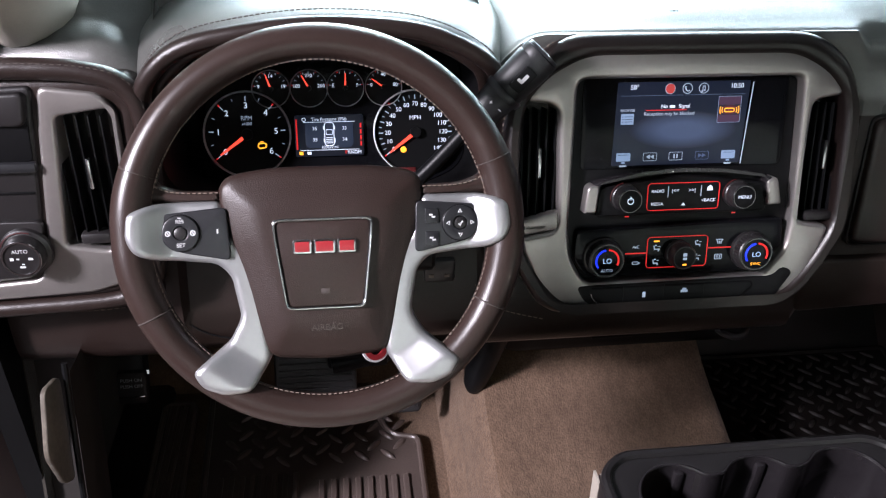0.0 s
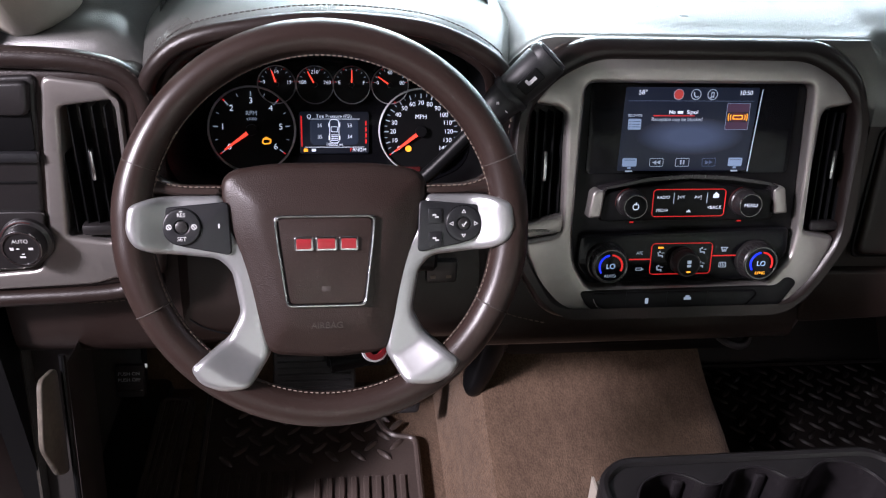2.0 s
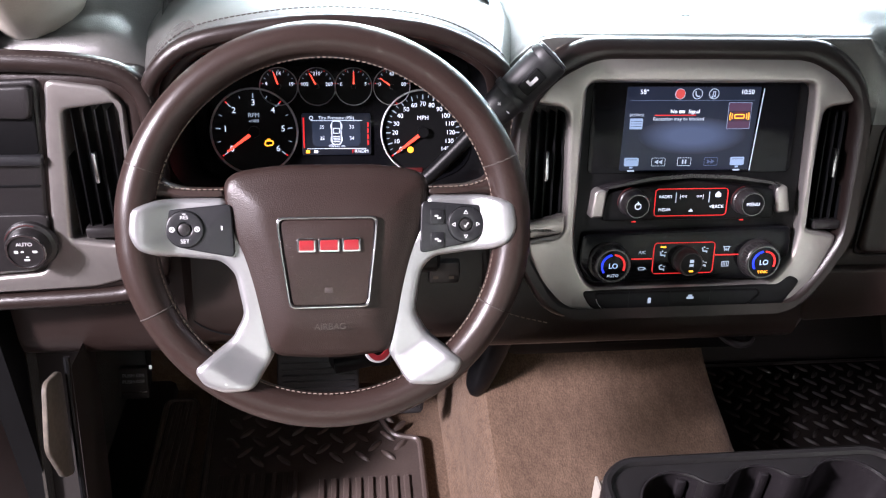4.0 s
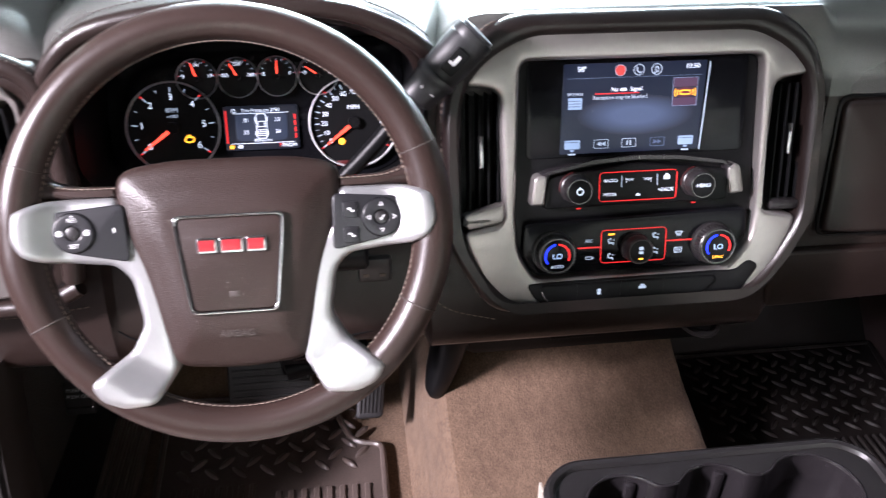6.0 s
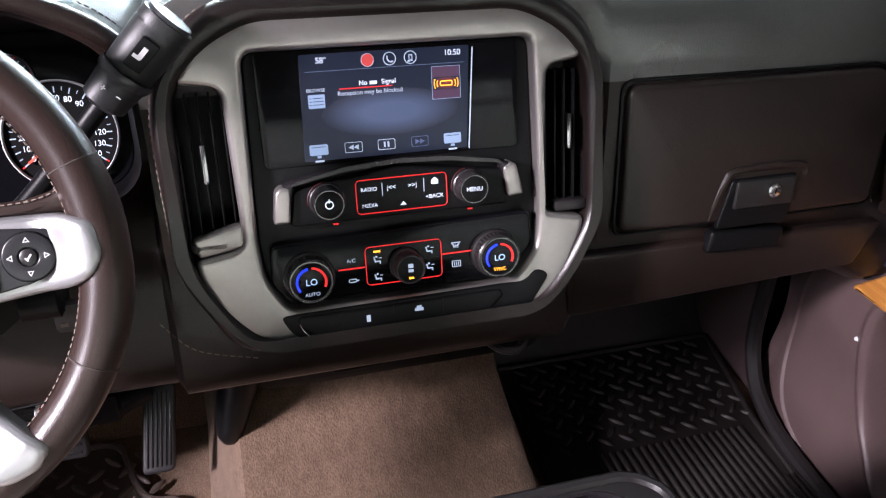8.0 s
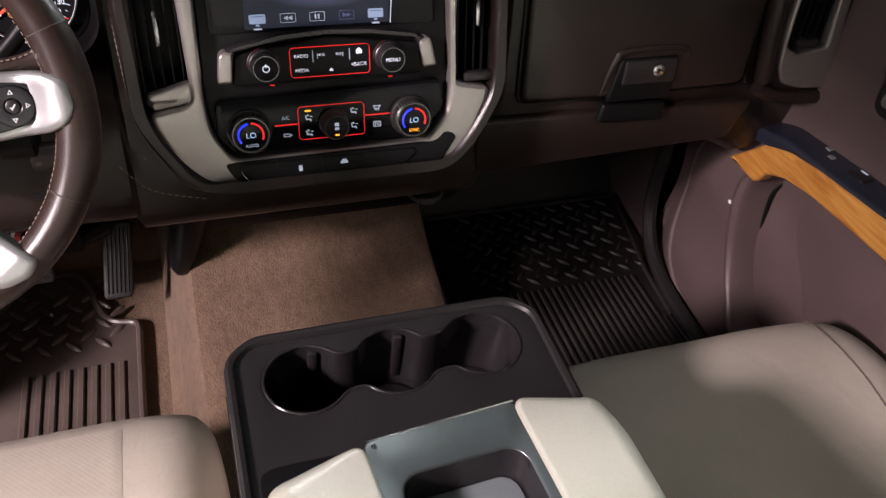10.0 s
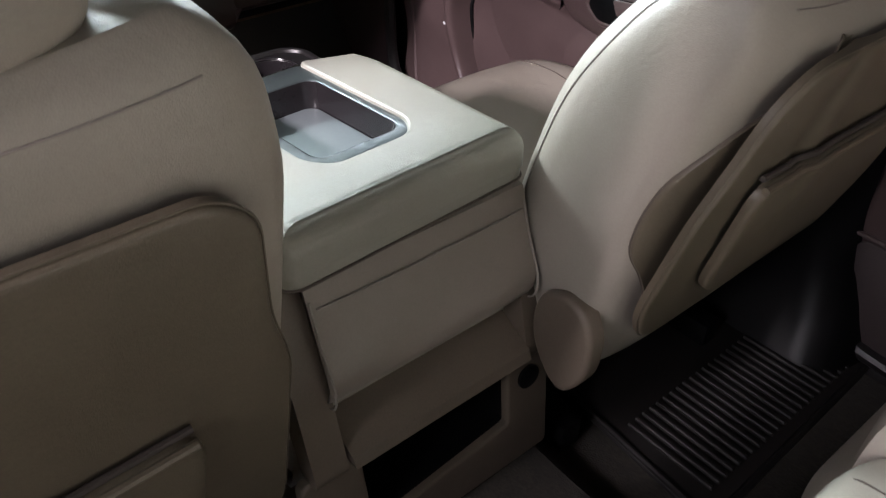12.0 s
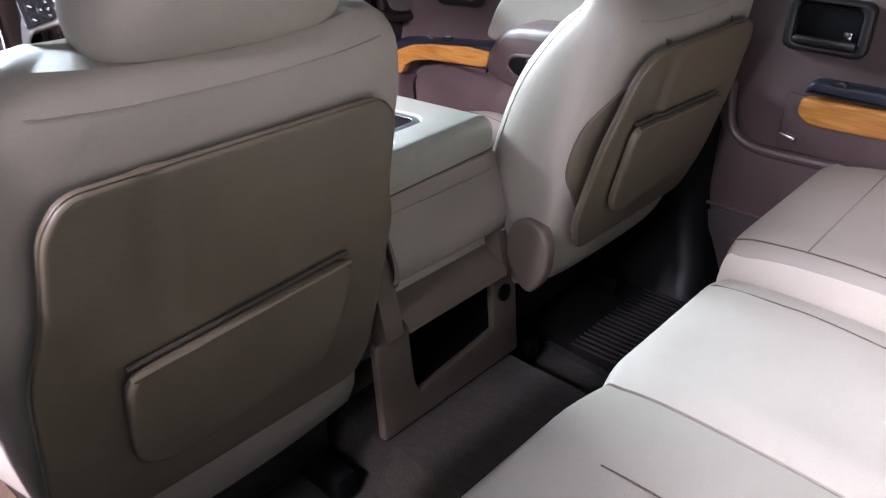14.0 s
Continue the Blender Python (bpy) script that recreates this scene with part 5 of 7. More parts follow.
column = thing("steering_column", "cocoa plastic steering column shroud with ignition lock", "steering column")
part("column_shroud", loft([[WM @ Vector((w * math.cos(a), -0.03 + h * math.sin(a) + sh, d)) for a in lin(0, 2 * math.pi, 24)[:-1]] for w, h, d, sh in ((0.050, 0.050, -0.075, 0), (0.062, 0.062, -0.09, 0), (0.068, 0.068, -0.16, 0.0), (0.07, 0.07, -0.28, 0.0))]), CHAR, column, "dark column shroud")
part("ignition_lock", lathe([(0.020, 0), (0.020, 0.03), (0.016, 0.034), (0.001, 0.034)], 24, axes((-0.338, 0.80, 0.630), (0, 1, 0), (0, 0, 1), (1, 0, 0))), BLACK, column, "black ignition lock")
key = part("key_head", box((-0.298, 0.792, 0.612), (0.036, 0.012, 0.030), 0.004, pose(0, 0, 0)), CHAR, column, "black key head")
part("key_marks", pieces(*[box((x, 0.7858, 0.607), (0.006, 0.0006, 0.004), 0) for x in (-0.308, -0.290)]), TAN, key)
RG = axes((-0.371, 0.905, 0.409), (0.86, 0.36, -0.36), (0.1, 0.6, 0.79), (0.5, -0.71, 0.5))
part("red_ring", lathe([(0.0195, 0), (0.0195, 0.004), (0.012, 0.004), (0.012, 0)], 32, RG, cap=False), RED, column, "red ring under the column")
part("pale_ring", lathe([(0.0225, 0), (0.0225, 0.0035), (0.0197, 0.0035), (0.0197, 0)], 32, RG, cap=False), DIMGREY, column, "white outer ring")
part("left_stalk", tube(smooth_line([(-0.48, 0.80, 0.69), (-0.56, 0.80, 0.700), (-0.625, 0.795, 0.708)], 5), lambda t: 0.007 + 0.003 * t, 12), BLACK, column, "black indicator stalk")

# gear lever on the column
lever = thing("gear_lever", "black column gear lever with grip and tow button", "gear lever")
a, b = Vector((-0.335, 0.84, 0.690)), Vector((-0.250, 0.843, 0.780))
top = Vector((-0.186, 0.848, 0.846))
part("lever_rod", tube(smooth_line([a - Vector((0.04, -0.03, 0.01)), a, b], 6), 0.0085, 12), BLACK, lever, "black lever rod")
ax = (top - b).normalized()
side = ax.cross(Vector((0, 1, 0))).normalized()
LV = axes(b, side, ax.cross(side) * 1.0, ax)
Lg = (top - b).length
part("lever_grip", loft([[LV @ Vector((w * 0.98 * math.cos(t), w * 0.80 * math.sin(t), h)) for t in lin(0, 2 * math.pi, 28)[:-1]] for h, w in ((0, 0.012), (0.004, 0.019), (0.03, 0.0215), (0.033, 0.0205), (0.036, 0.0215), (Lg * 0.85, 0.0235), (Lg * 0.88, 0.0225), (Lg * 0.91, 0.0235), (Lg * 0.985, 0.0225), (Lg, 0.018))]), LEVERBLACK, lever, "charcoal grip")
part("lever_cap", lathe([(0.0195, 0), (0.0190, 0.003), (0.0005, 0.0045)], 28, LV @ at(0, 0, Lg - 0.0005)), PODGREY, lever, "grey end cap")
part("lever_ring", lathe([(0.0226, 0), (0.0232, 0.002), (0.0232, 0.006), (0.0226, 0.008)], 28, LV @ at(0, 0, 0.030), cap=False), PODGREY, lever, "grey ring")
face = axes(b + ax * Lg * 0.62 + Vector((0, -0.0185, 0.004)), side, ax, Vector((0, -1, 0.2)).normalized())
part("tow_button", plate(rrect(0.016, 0.028, 0.002), [], 0.004, 0.001, face @ at(0, 0, -0.001)), BLACK, lever, "black tow button")
part("tow_mark", pieces(box((0, 0.002, 0.0033), (0.004, 0.010, 0.0003), 0, face), box((0.002, -0.003, 0.0033), (0.007, 0.003, 0.0003), 0, face)), DIMGREY, lever, "pale tow mark")
f2 = axes(b + ax * 0.017 + Vector((0, -0.017, 0.004)), side, ax, Vector((0, -1, 0.2)).normalized())
part("lever_marks", pieces(box((-0.007, 0, 0.0003), (0.004, 0.001, 0.0004), 0, f2), box((0.007, 0, 0.0003), (0.004, 0.001, 0.0004), 0, f2), box((0.007, 0, 0.0003), (0.001, 0.004, 0.0004), 0, f2)), DIMGREY, lever, "plus and minus marks")
# dark bracket under the dashboard
tagged(part("column_bracket", loft([[Vector((-0.190 + dx + 0.026 * g * math.cos(a), 1.03 + 0.032 * g * math.sin(a), z)) for a in lin(0, 2 * math.pi, 17)[:-1]] for z, g, dx in ((0.36, 1.25, 0.02), (0.30, 1.1, 0.008), (0.25, 0.95, -0.003), (0.215, 0.75, -0.010), (0.200, 0.45, -0.013))]), BLACK), "black plastic bracket hanging under the dashboard", "bracket")

# heater housing under the middle of the dashboard
tagged(part("heater_housing", joined(box((0.05, 1.17, 0.36), (0.42, 0.30, 0.17), 0.02), box((0.04, 1.06, 0.395), (0.26, 0.14, 0.07), 0.015)), BLACK), "black plastic heater housing under the dashboard", "heater housing", kind="structure")

# pedals
brake = thing("brake_pedal", "wide black rubber brake pedal with cross ribs", "pedal", "foot pedals")
PB = axes((-0.468, 1.105, 0.200), (1, 0, 0), (0, 0.5, 0.866), (0, -0.866, 0.5))
part("pedal_pad", plate(rrect(0.140, 0.085, 0.008), [], 0.014, 0.004, PB), RUBBERBLACK, brake)
for k in range(7):
    part("rib", box((0, -0.033 + 0.011 * k, 0.0145), (0.124, 0.004, 0.003), 0.001, PB), RUBBERBLACK, brake)
part("pedal_arm", tube([(-0.44, 1.12, 0.21), (-0.43, 1.20, 0.34), (-0.42, 1.22, 0.46)], 0.010, 10), BLACK, brake, "black steel arm")
gas = thing("accelerator_pedal", "black ribbed accelerator pedal hanging over the carpet", "pedal", "foot pedals")
PA = axes((-0.303, 1.105, 0.172), (1, 0, 0), (0.12, 0.55, 0.83), (0, -0.83, 0.55))
part("pedal_pad", plate(rrect(0.046, 0.130, 0.008), [], 0.012, 0.004, PA), RUBBERBLACK, gas)
for k in range(6):
    part("rib", box((-0.016 + 0.0064 * k, 0, 0.0125), (0.0025, 0.11, 0.003), 0.001, PA), CHAR, gas)
part("pedal_arm", tube([(-0.31, 1.11, 0.245), (-0.35, 1.09, 0.240), (-0.44, 1.075, 0.232)], 0.017, 14), BLACK, gas, "black pivot arm")
part("pivot_block", box((-0.395, 1.095, 0.250), (0.105, 0.05, 0.052), 0.008), BLACK, gas, "black pivot housing")
part("pivot_pin", tube([(-0.425, 1.063, 0.262), (-0.385, 1.066, 0.266)], 0.0022, 8), CHROME, gas, "bright steel pin")
park = thing("parking_brake_pedal", "small black parking brake pedal with pale writing", "pedal", "foot pedals")
PP = axes((-0.782, 1.12, 0.172), (1, 0, 0), (0, 0.35, 0.937), (0, -0.937, 0.35))
part("pedal_pad", plate(rrect(0.048, 0.058, 0.004), [], 0.012, 0.003, PP), RUBBERBLACK, park)
part("pedal_writing", pieces(writing("PUSH ON", 0.0085, PP @ at(0, 0.014, 0.0125)), writing("PUSH OFF", 0.0085, PP @ at(0, 0.003, 0.0125))), DIMGREY, park, "pale writing")
part("pedal_edge", box((0, -0.016, 0.012), (0.042, 0.003, 0.003), 0.001, PP), CHROME, park)

# ---- front seats ----
def superring(hx, w0, w1, n=56, p=3.2, scoop=0.0, round_back=9.0):
    """Section of a seat back: half width hx, from the rear face w0 to the front w1."""
    c, h = (w0 + w1) / 2, (w1 - w0) / 2
    out = []
    for k in range(n):
        a = 2 * math.pi * k / n
        ca, sa = math.cos(a), math.sin(a)
        x = hx * math.copysign(abs(ca) ** (2 / p), ca)
        w = h * math.copysign(abs(sa) ** (2 / (p if sa > 0 else round_back)), sa)
        if sa > 0:
            w -= scoop * max(0.0, 1 - (x / (hx * 0.72)) ** 2)
        out.append((x, c + w))
    return out


def front_seat(xc, recline, name_label, fore=0.0, slide=0.0):
    seat = thing("front_seat", name_label, "car seat", "front seats")
    B = pose(xc, 0.10 + fore, 0.305, recline, 0, 0)
    hw = curve_of([(-0.06, 0.235), (0.05, 0.252), (0.20, 0.263), (0.40, 0.264), (0.46, 0.255), (0.51, 0.240), (0.545, 0.220), (0.566, 0.20), (0.585, 0.16)])
    wf = curve_of([(-0.06, 0.085), (0.08, 0.125), (0.20, 0.142), (0.32, 0.145), (0.43, 0.114), (0.475, 0.092), (0.53, 0.090), (0.57, 0.082), (0.585, 0.068)])
    wr = curve_of([(-0.06, -0.005), (0.10, -0.016), (0.30, -0.019), (0.41, -0.018), (0.45, -0.017), (0.490, -0.014), (0.514, -0.008), (0.531, 0.002), (0.541, 0.016), (0.547, 0.032), (0.550, 0.050), (0.552, 0.068)])
    top = 0.585
    if xc < 0:
        # the driver's backrest has a broad rolled top
        top = 0.552
        hw = curve_of([(-0.06, 0.235), (0.05, 0.252), (0.20, 0.263), (0.40, 0.264), (0.45, 0.256), (0.487, 0.246), (0.517, 0.228), (0.534, 0.208), (0.546, 0.186), (0.552, 0.16)])
        wf = curve_of([(-0.06, 0.085), (0.08, 0.125), (0.20, 0.142), (0.32, 0.145), (0.43, 0.114), (0.475, 0.104), (0.52, 0.104), (0.544, 0.096), (0.552, 0.076)])
    if xc > 0:
        # the passenger backrest is thicker towards its foot
        wr = curve_of([(-0.06, -0.050), (-0.03, -0.088), (0.0, -0.104), (0.04, -0.106), (0.10, -0.096), (0.20, -0.081), (0.30, -0.066), (0.40, -0.051), (0.45, -0.041), (0.49, -0.026), (0.53, 0.004), (0.565, 0.042), (0.585, 0.062)])
    scoop = curve_of([(-0.06, 0.0), (0.1, 0.055), (0.35, 0.060), (0.45, 0.035), (0.52, 0.01), (0.56, 0.0)])
    rings = []
    for k in range(41):
        s = -0.06 + (top + 0.06) * k / 40
        level = 0.22 * max(0.0, min(1.0, (s - 0.47) / 0.06)) if xc < 0 else 0.0
        rings.append([B @ Vector((x, w, s + level * (0.035 - w) - 0.010 * max(0, (s - 0.48) / 0.105) - (0.030 if xc < 0 else 0.050) * max(0, (s - 0.46) / 0.125) * max(0.0, 1 - (x / 0.205) ** 2))) for x, w in superring(hw(s), wr(s), wf(s), scoop=scoop(s), round_back=9.0 if xc < 0 else 7.5)])
    part("backrest", loft(rings), HIDE, seat, "beige leather backrest with bolsters")
    # seam of the side bolster
    for sg in (-1, 1):
        line = [B @ Vector((sg * (hw(s) * 0.956), wf(s) - 0.2315 * (wf(s) - wr(s)), s - 0.010 * max(0, (s - 0.48) / 0.105))) for s in lin(0.02, top - 0.06, 36)]
        part("bolster_seam", tube(line, 0.0010, 6), SEAMPALE, seat)
    # rear shell
    shell = rounded([(-0.190, 0.436), (0.194, 0.438), (0.222, 0.41), (0.230, 0.30), (0.247, 0.245), (0.243, 0.0), (0.215, -0.045), (-0.215, -0.045), (-0.243, 0.0), (-0.245, 0.235), (-0.222, 0.30), (-0.214, 0.40)], 0.035, 5)
    RB_ = B @ axes((0, -0.017, 0), (1, 0, 0), (0, 0, 1), (0, -1, 0))
    if xc > 0:
        shell = rounded([(-0.176, 0.465), (0.176, 0.465), (0.214, 0.43), (0.224, 0.37), (0.240, 0.31), (0.240, 0.165), (0.195, 0.085), (-0.195, 0.085), (-0.240, 0.165), (-0.240, 0.31), (-0.224, 0.37), (-0.214, 0.43)], 0.035, 5)
        RB_ = B @ axes((0, -0.108, 0), (1, 0, 0), (0, 0.1483, 0.9889), (0, -0.9889, 0.1483))
    up_ = 0.05 if xc > 0 else 0.0

    def bow(u, v):
        v = v - up_
        return 0.010 - 0.30 * u * u * - 0.009 * math.exp(-((u - 0.120 - 0.16 * (v - 0.3)) / 0.012) ** 2) * max(0, min(1, (v - 0.16) * 8)) * max(0, min(1, (0.41 - v) * 10)) + 0.006 * math.exp(-((u + 0.075 - 0.03 * (v - 0.3)) / 0.020) ** 2) * max(0, min(1, (v - 0.20) * 8)) * max(0, min(1, (0.40 - v) * 6)) - 0.004 * math.exp(-((u + 0.105) / 0.014) ** 2) * max(0, min(1, (v - 0.2) * 8))

    def skin(loop, lift, r):
        """A grid panel cut to the loop, bowed like the seat's back."""
        bm = plate(loop, [], 0.012, r, Matrix(), 3)
        bmesh.ops.subdivide_edges(bm, edges=[e for e in bm.edges if e.calc_length() > 0.05], cuts=3, use_grid_fill=True)
        bmesh.ops.triangulate(bm, faces=[f for f in bm.faces if len(f.verts) > 4])
        bmesh.ops.subdivide_edges(bm, edges=[e for e in bm.edges if e.calc_length() > 0.035], cuts=1)
        bmesh.ops.triangulate(bm, faces=bm.faces[:])
        for _ in range(2):
            bmesh.ops.subdivide_edges(bm, edges=[e for e in bm.edges if e.calc_length() > 0.016], cuts=1)
            bmesh.ops.triangulate(bm, faces=bm.faces[:])
        for v in bm.verts:
            v.co.z += bow(v.co.x, v.co.y) + lift
        bm.transform(RB_)
        return bm

    if xc > 0:
        # taupe shell wrapped round the corners, with a kink half-way up
        edge = curve_of([(0.09, -0.090), (0.15, -0.080), (0.20, -0.066), (0.245, -0.046), (0.32, -0.036), (0.378, -0.043), (0.43, -0.046), (0.47, -0.036)])
        for sg in (-1, 1):
            strip = []
            for sv in lin(0.105, 0.465, 40):
                c_, h_ = (wr(sv) + wf(sv)) / 2, (wf(sv) - wr(sv)) / 2
                sa0 = min(0.955, max(0.0, (c_ - edge(sv)) / h_) ** 3.75)
                row = []
                for j in range(15):
                    sa = sa0 + (0.97 - sa0) * (j / 14) ** 1.5
                    ca = math.sqrt(1 - sa * sa)
                    lift_ = 0.0032 * min(1.0, j / 2)
                    row.append(B @ Vector((sg * (hw(sv) * ca ** (2 / 3.2) + lift_), c_ - h_ * sa ** (2 / 7.5) - lift_, sv - 0.010 * max(0, (sv - 0.48) / 0.105))))
                strip.append(row)
            part("side_shell", loft(strip, cap=False, closed=False), TAUPE, seat, "taupe vinyl side of the back panel", smooth=60)
            part("shell_seam", tube([row[0] for row in strip], 0.0013, 6), SEAM, seat)
    sh = part("back_panel", skin(shell, -0.003, 0.005), TAUPE, seat, "taupe vinyl back panel", smooth=50)
    part("panel_piping", tube([RB_ @ Vector((u, v, bow(u, v) + 0.0045)) for u, v in offset(ccw(shell), -0.001)], 0.0010, 6, closed=True), TAUPE, seat, "seam round the back panel")
    if xc < 0:
        pk = rounded([(-0.156, 0.202), (0.166, 0.224), (0.158, 0.12), (0.135, 0.054), (-0.110, 0.030), (-0.150, 0.06)], 0.03, 5)
        mouth = ((-0.150, 0.206), (0.158, 0.227))
    else:
        pk = rounded([(-0.180, 0.340), (0.150, 0.322), (0.152, 0.23), (0.120, 0.175), (-0.125, 0.150), (-0.165, 0.185)], 0.03, 5)
        mouth = ((-0.172, 0.343), (0.142, 0.326))
    pocket = part("map_pocket", skin(pk, 0.014, 0.007), TAUPE, sh, "taupe map pocket", smooth=50)
    lip = [(mouth[0][0] + (mouth[1][0] - mouth[0][0]) * t, mouth[0][1] + (mouth[1][1] - mouth[0][1]) * t) for t in lin(0, 1, 20)]
    part("pocket_mouth", tube([RB_ @ Vector((u, v + 0.002, bow(u, v) + 0.0145)) for u, v in lip], 0.0034, 8), THREADDARK, pocket, "dark gap of the pocket")
    part("pocket_hem", tube([RB_ @ Vector((u, v - 0.007, bow(u, v) + 0.0235)) for u, v in lip], 0.0042, 8), TAUPE, pocket, "rolled taupe hem")
    # lower skirt below the panel
    if xc < 0:
        part("lower_skirt", loft([[RB_ @ Vector((u, v, d + dd)) for u, d in [(x, 0.010 - 0.25 * x * x) for x in lin(-0.235, 0.235, 20)] + [(x, -0.03 - 0.25 * x * x) for x in lin(0.235, -0.235, 20)]] for v, dd in ((-0.045, 0.004), (-0.085, 0.010), (-0.135, 0.002))]), HIDE, seat, "beige leather lower skirt")
    # recliner covers
    for sg in ((-1,) if xc > 0 else ()):
        RC = axes((xc + sg * 0.247, 0.019, 0.338), (0, -sg, 0), (0, 0, 1), (sg, 0, 0))
        cv = rounded([(0.046, 0.02), (0.036, 0.054), (0.0, 0.074), (-0.030, 0.064), (-0.046, 0.03), (-0.044, -0.02), (-0.032, -0.05), (-0.012, -0.074), (0.010, -0.067), (0.032, -0.04), (0.044, -0.012)], 0.02, 5)
        part("recliner_cover", plate(cv, [], 0.024, 0.008, RC, 5), TAN, seat, "tan plastic recliner cover")
    # head restraint
    H = B @ pose(0.020 if xc < 0 else 0.0, 0.018 if xc < 0 else 0.015, -0.046 if xc < 0 else 0.0)
    rh = []
    for k in range(21):
        t = k / 20
        z = 0.553 + 0.180 * t
        e = math.sqrt(max(0.0, 1 - (abs(2 * t - 1)) ** 5.0))
        rh.append([H @ Vector((x, w, z)) for x, w in superring(0.112 + 0.038 * e, 0.016 - 0.036 * e, 0.054 + 0.033 * e, 48, 3.2, 0.0, 3.8)])
    hr = part("head_restraint", loft(rh), HIDE, seat, "beige leather head restraint")
    for sg in (-1, 1):
        part("post", tube([H @ Vector((sg * 0.065, 0.03, 0.53)), H @ Vector((sg * 0.065, 0.03, 0.60))], 0.006, 12), CHROME, hr, "chrome post")
        part("post_collar", lathe([(0.014, 0), (0.014, 0.008), (0.010, 0.010), (0.007, 0.010)], 20, H @ at(sg * 0.065, 0.03, 0.545)), TAN, hr)
    # stitched seam over the shoulders
    seam, s_ = [], 0.500
    for x in lin(-0.200, 0.205, 24):
        ca = (abs(x) / hw(s_)) ** 1.6
        seam.append(B @ Vector((x, (wf(s_) + wr(s_)) / 2 - (wf(s_) - wr(s_)) / 2 * math.sqrt(1 - ca * ca) ** (2 / (9.0 if xc < 0 else 7.5)) - 0.0003, s_ + (0.005 if xc < 0 else 0.0) - 0.0019 - (0.0096 if xc < 0 else 0.016) * max(0.0, 1 - (x / 0.205) ** 2))))
    part("shoulder_seam", tube(seam, 0.0009, 6), SEAMPALE, seat)
    # cushion of the seat
    cw = curve_of([(0.10, 0.215), (0.30, 0.245), (0.48, 0.252), (0.56, 0.245), (0.60, 0.225), (0.625, 0.19)])
    ct = curve_of([(0.10, 0.335), (0.30, 0.345), (0.48, 0.372), (0.56, 0.372), (0.60, 0.352), (0.625, 0.30)])
    cb = curve_of([(0.10, 0.20), (0.30, 0.17), (0.52, 0.17), (0.58, 0.18), (0.625, 0.24)] if xc > 0 else [(0.10, 0.20), (0.30, 0.20), (0.50, 0.23), (0.58, 0.26), (0.625, 0.285)])
    wide = 1.13 if xc > 0 else 1.03
    rc = []
    for k in range(33):
        y = 0.10 + 0.525 * k / 32
        lo, hi, h = cb(y), ct(y), cw(y)
        ring = []
        for j in range(56):
            a = 2 * math.pi * j / 56
            ca, sa = math.cos(a), math.sin(a)
            x = h * math.copysign(abs(ca) ** 0.62, ca)
            z = (lo + hi) / 2 + (hi - lo) / 2 * math.copysign(abs(sa) ** 0.55, sa)
            if sa > 0:
                z += 0.022 * math.exp(-((abs(x) - 0.205) / 0.045) ** 2) * max(0, min(1, (0.60 - y) * 8)) - 0.004 * math.exp(-(x / 0.1) ** 2)
            x *= wide if x * xc > 0 else 1.0
            ring.append(Vector((xc + x, y + slide, z)))
        rc.append(ring)
    part("seat_cushion", loft(rc), HIDE, seat, "beige leather seat cushion")
    if xc < 0:
        def top_of(u, v):
            q = u / wide if u * xc > 0 else u
            ca = min(1.0, (abs(q) / cw(v)) ** (1 / 0.62))
            z = (cb(v) + ct(v)) / 2 + (ct(v) - cb(v)) / 2 * math.sqrt(1 - ca * ca) ** 0.55
            return z + 0.022 * math.exp(-((abs(q) - 0.205) / 0.045) ** 2) * max(0, min(1, (0.60 - v) * 8)) - 0.004 * math.exp(-(q / 0.1) ** 2)

        ins = sheet(lambda u, v: Vector((xc + u, v + slide, top_of(u, v) + 0.0022 - 0.0018 * max(0, (abs(u) - 0.142) / 0.008))), lin(-0.150, 0.150, 60), lin(0.18, 0.572, 60))
        part("seat_insert", ins, WEAVE if xc < 0 else HIDE, seat, "perforated beige leather insert" if xc < 0 else "smooth beige leather insert")
    else:
        ln = [Vector((xc + 0.192, y + slide, (cb(y) + ct(y)) / 2 + (ct(y) - cb(y)) / 2 * 0.911 + 0.012 * max(0, min(1, (0.60 - y) * 8)) + 0.0008)) for y in lin(0.20, 0.590, 40)]
        part("cushion_seam", tube(ln, 0.0010, 6), SEAM, seat)
    part("seat_base", box((xc, 0.33, 0.13), (0.40, 0.42, 0.10), 0.015), CHAR, seat, "dark seat frame")
    for sx in (-1, 1):
        part("seat_rail", box((xc + sx * 0.17, 0.30, 0.066), (0.04, 0.50, 0.05), 0.006), BLACK, seat, "black seat rail")
    return seat


front_seat(-0.4225, 12.8, "beige leather driver's seat with taupe back panel and map pocket", slide=0.045)
passenger_seat = front_seat(0.4275, 23.5, "beige leather passenger seat, more reclined, with taupe back panel")

part("belt_anchor", joined(box((0.237, 0.130, 0.326), (0.012, 0.022, 0.040), 0.004, pose(0.237, 0.13, 0.326, -20, 0, 0) @ at(-0.237, -0.13, -0.326)), box((0.237, 0.137, 0.290), (0.006, 0.016, 0.060), 0.002)), DIMGREY, passenger_seat, "white belt anchor beside the cushion")

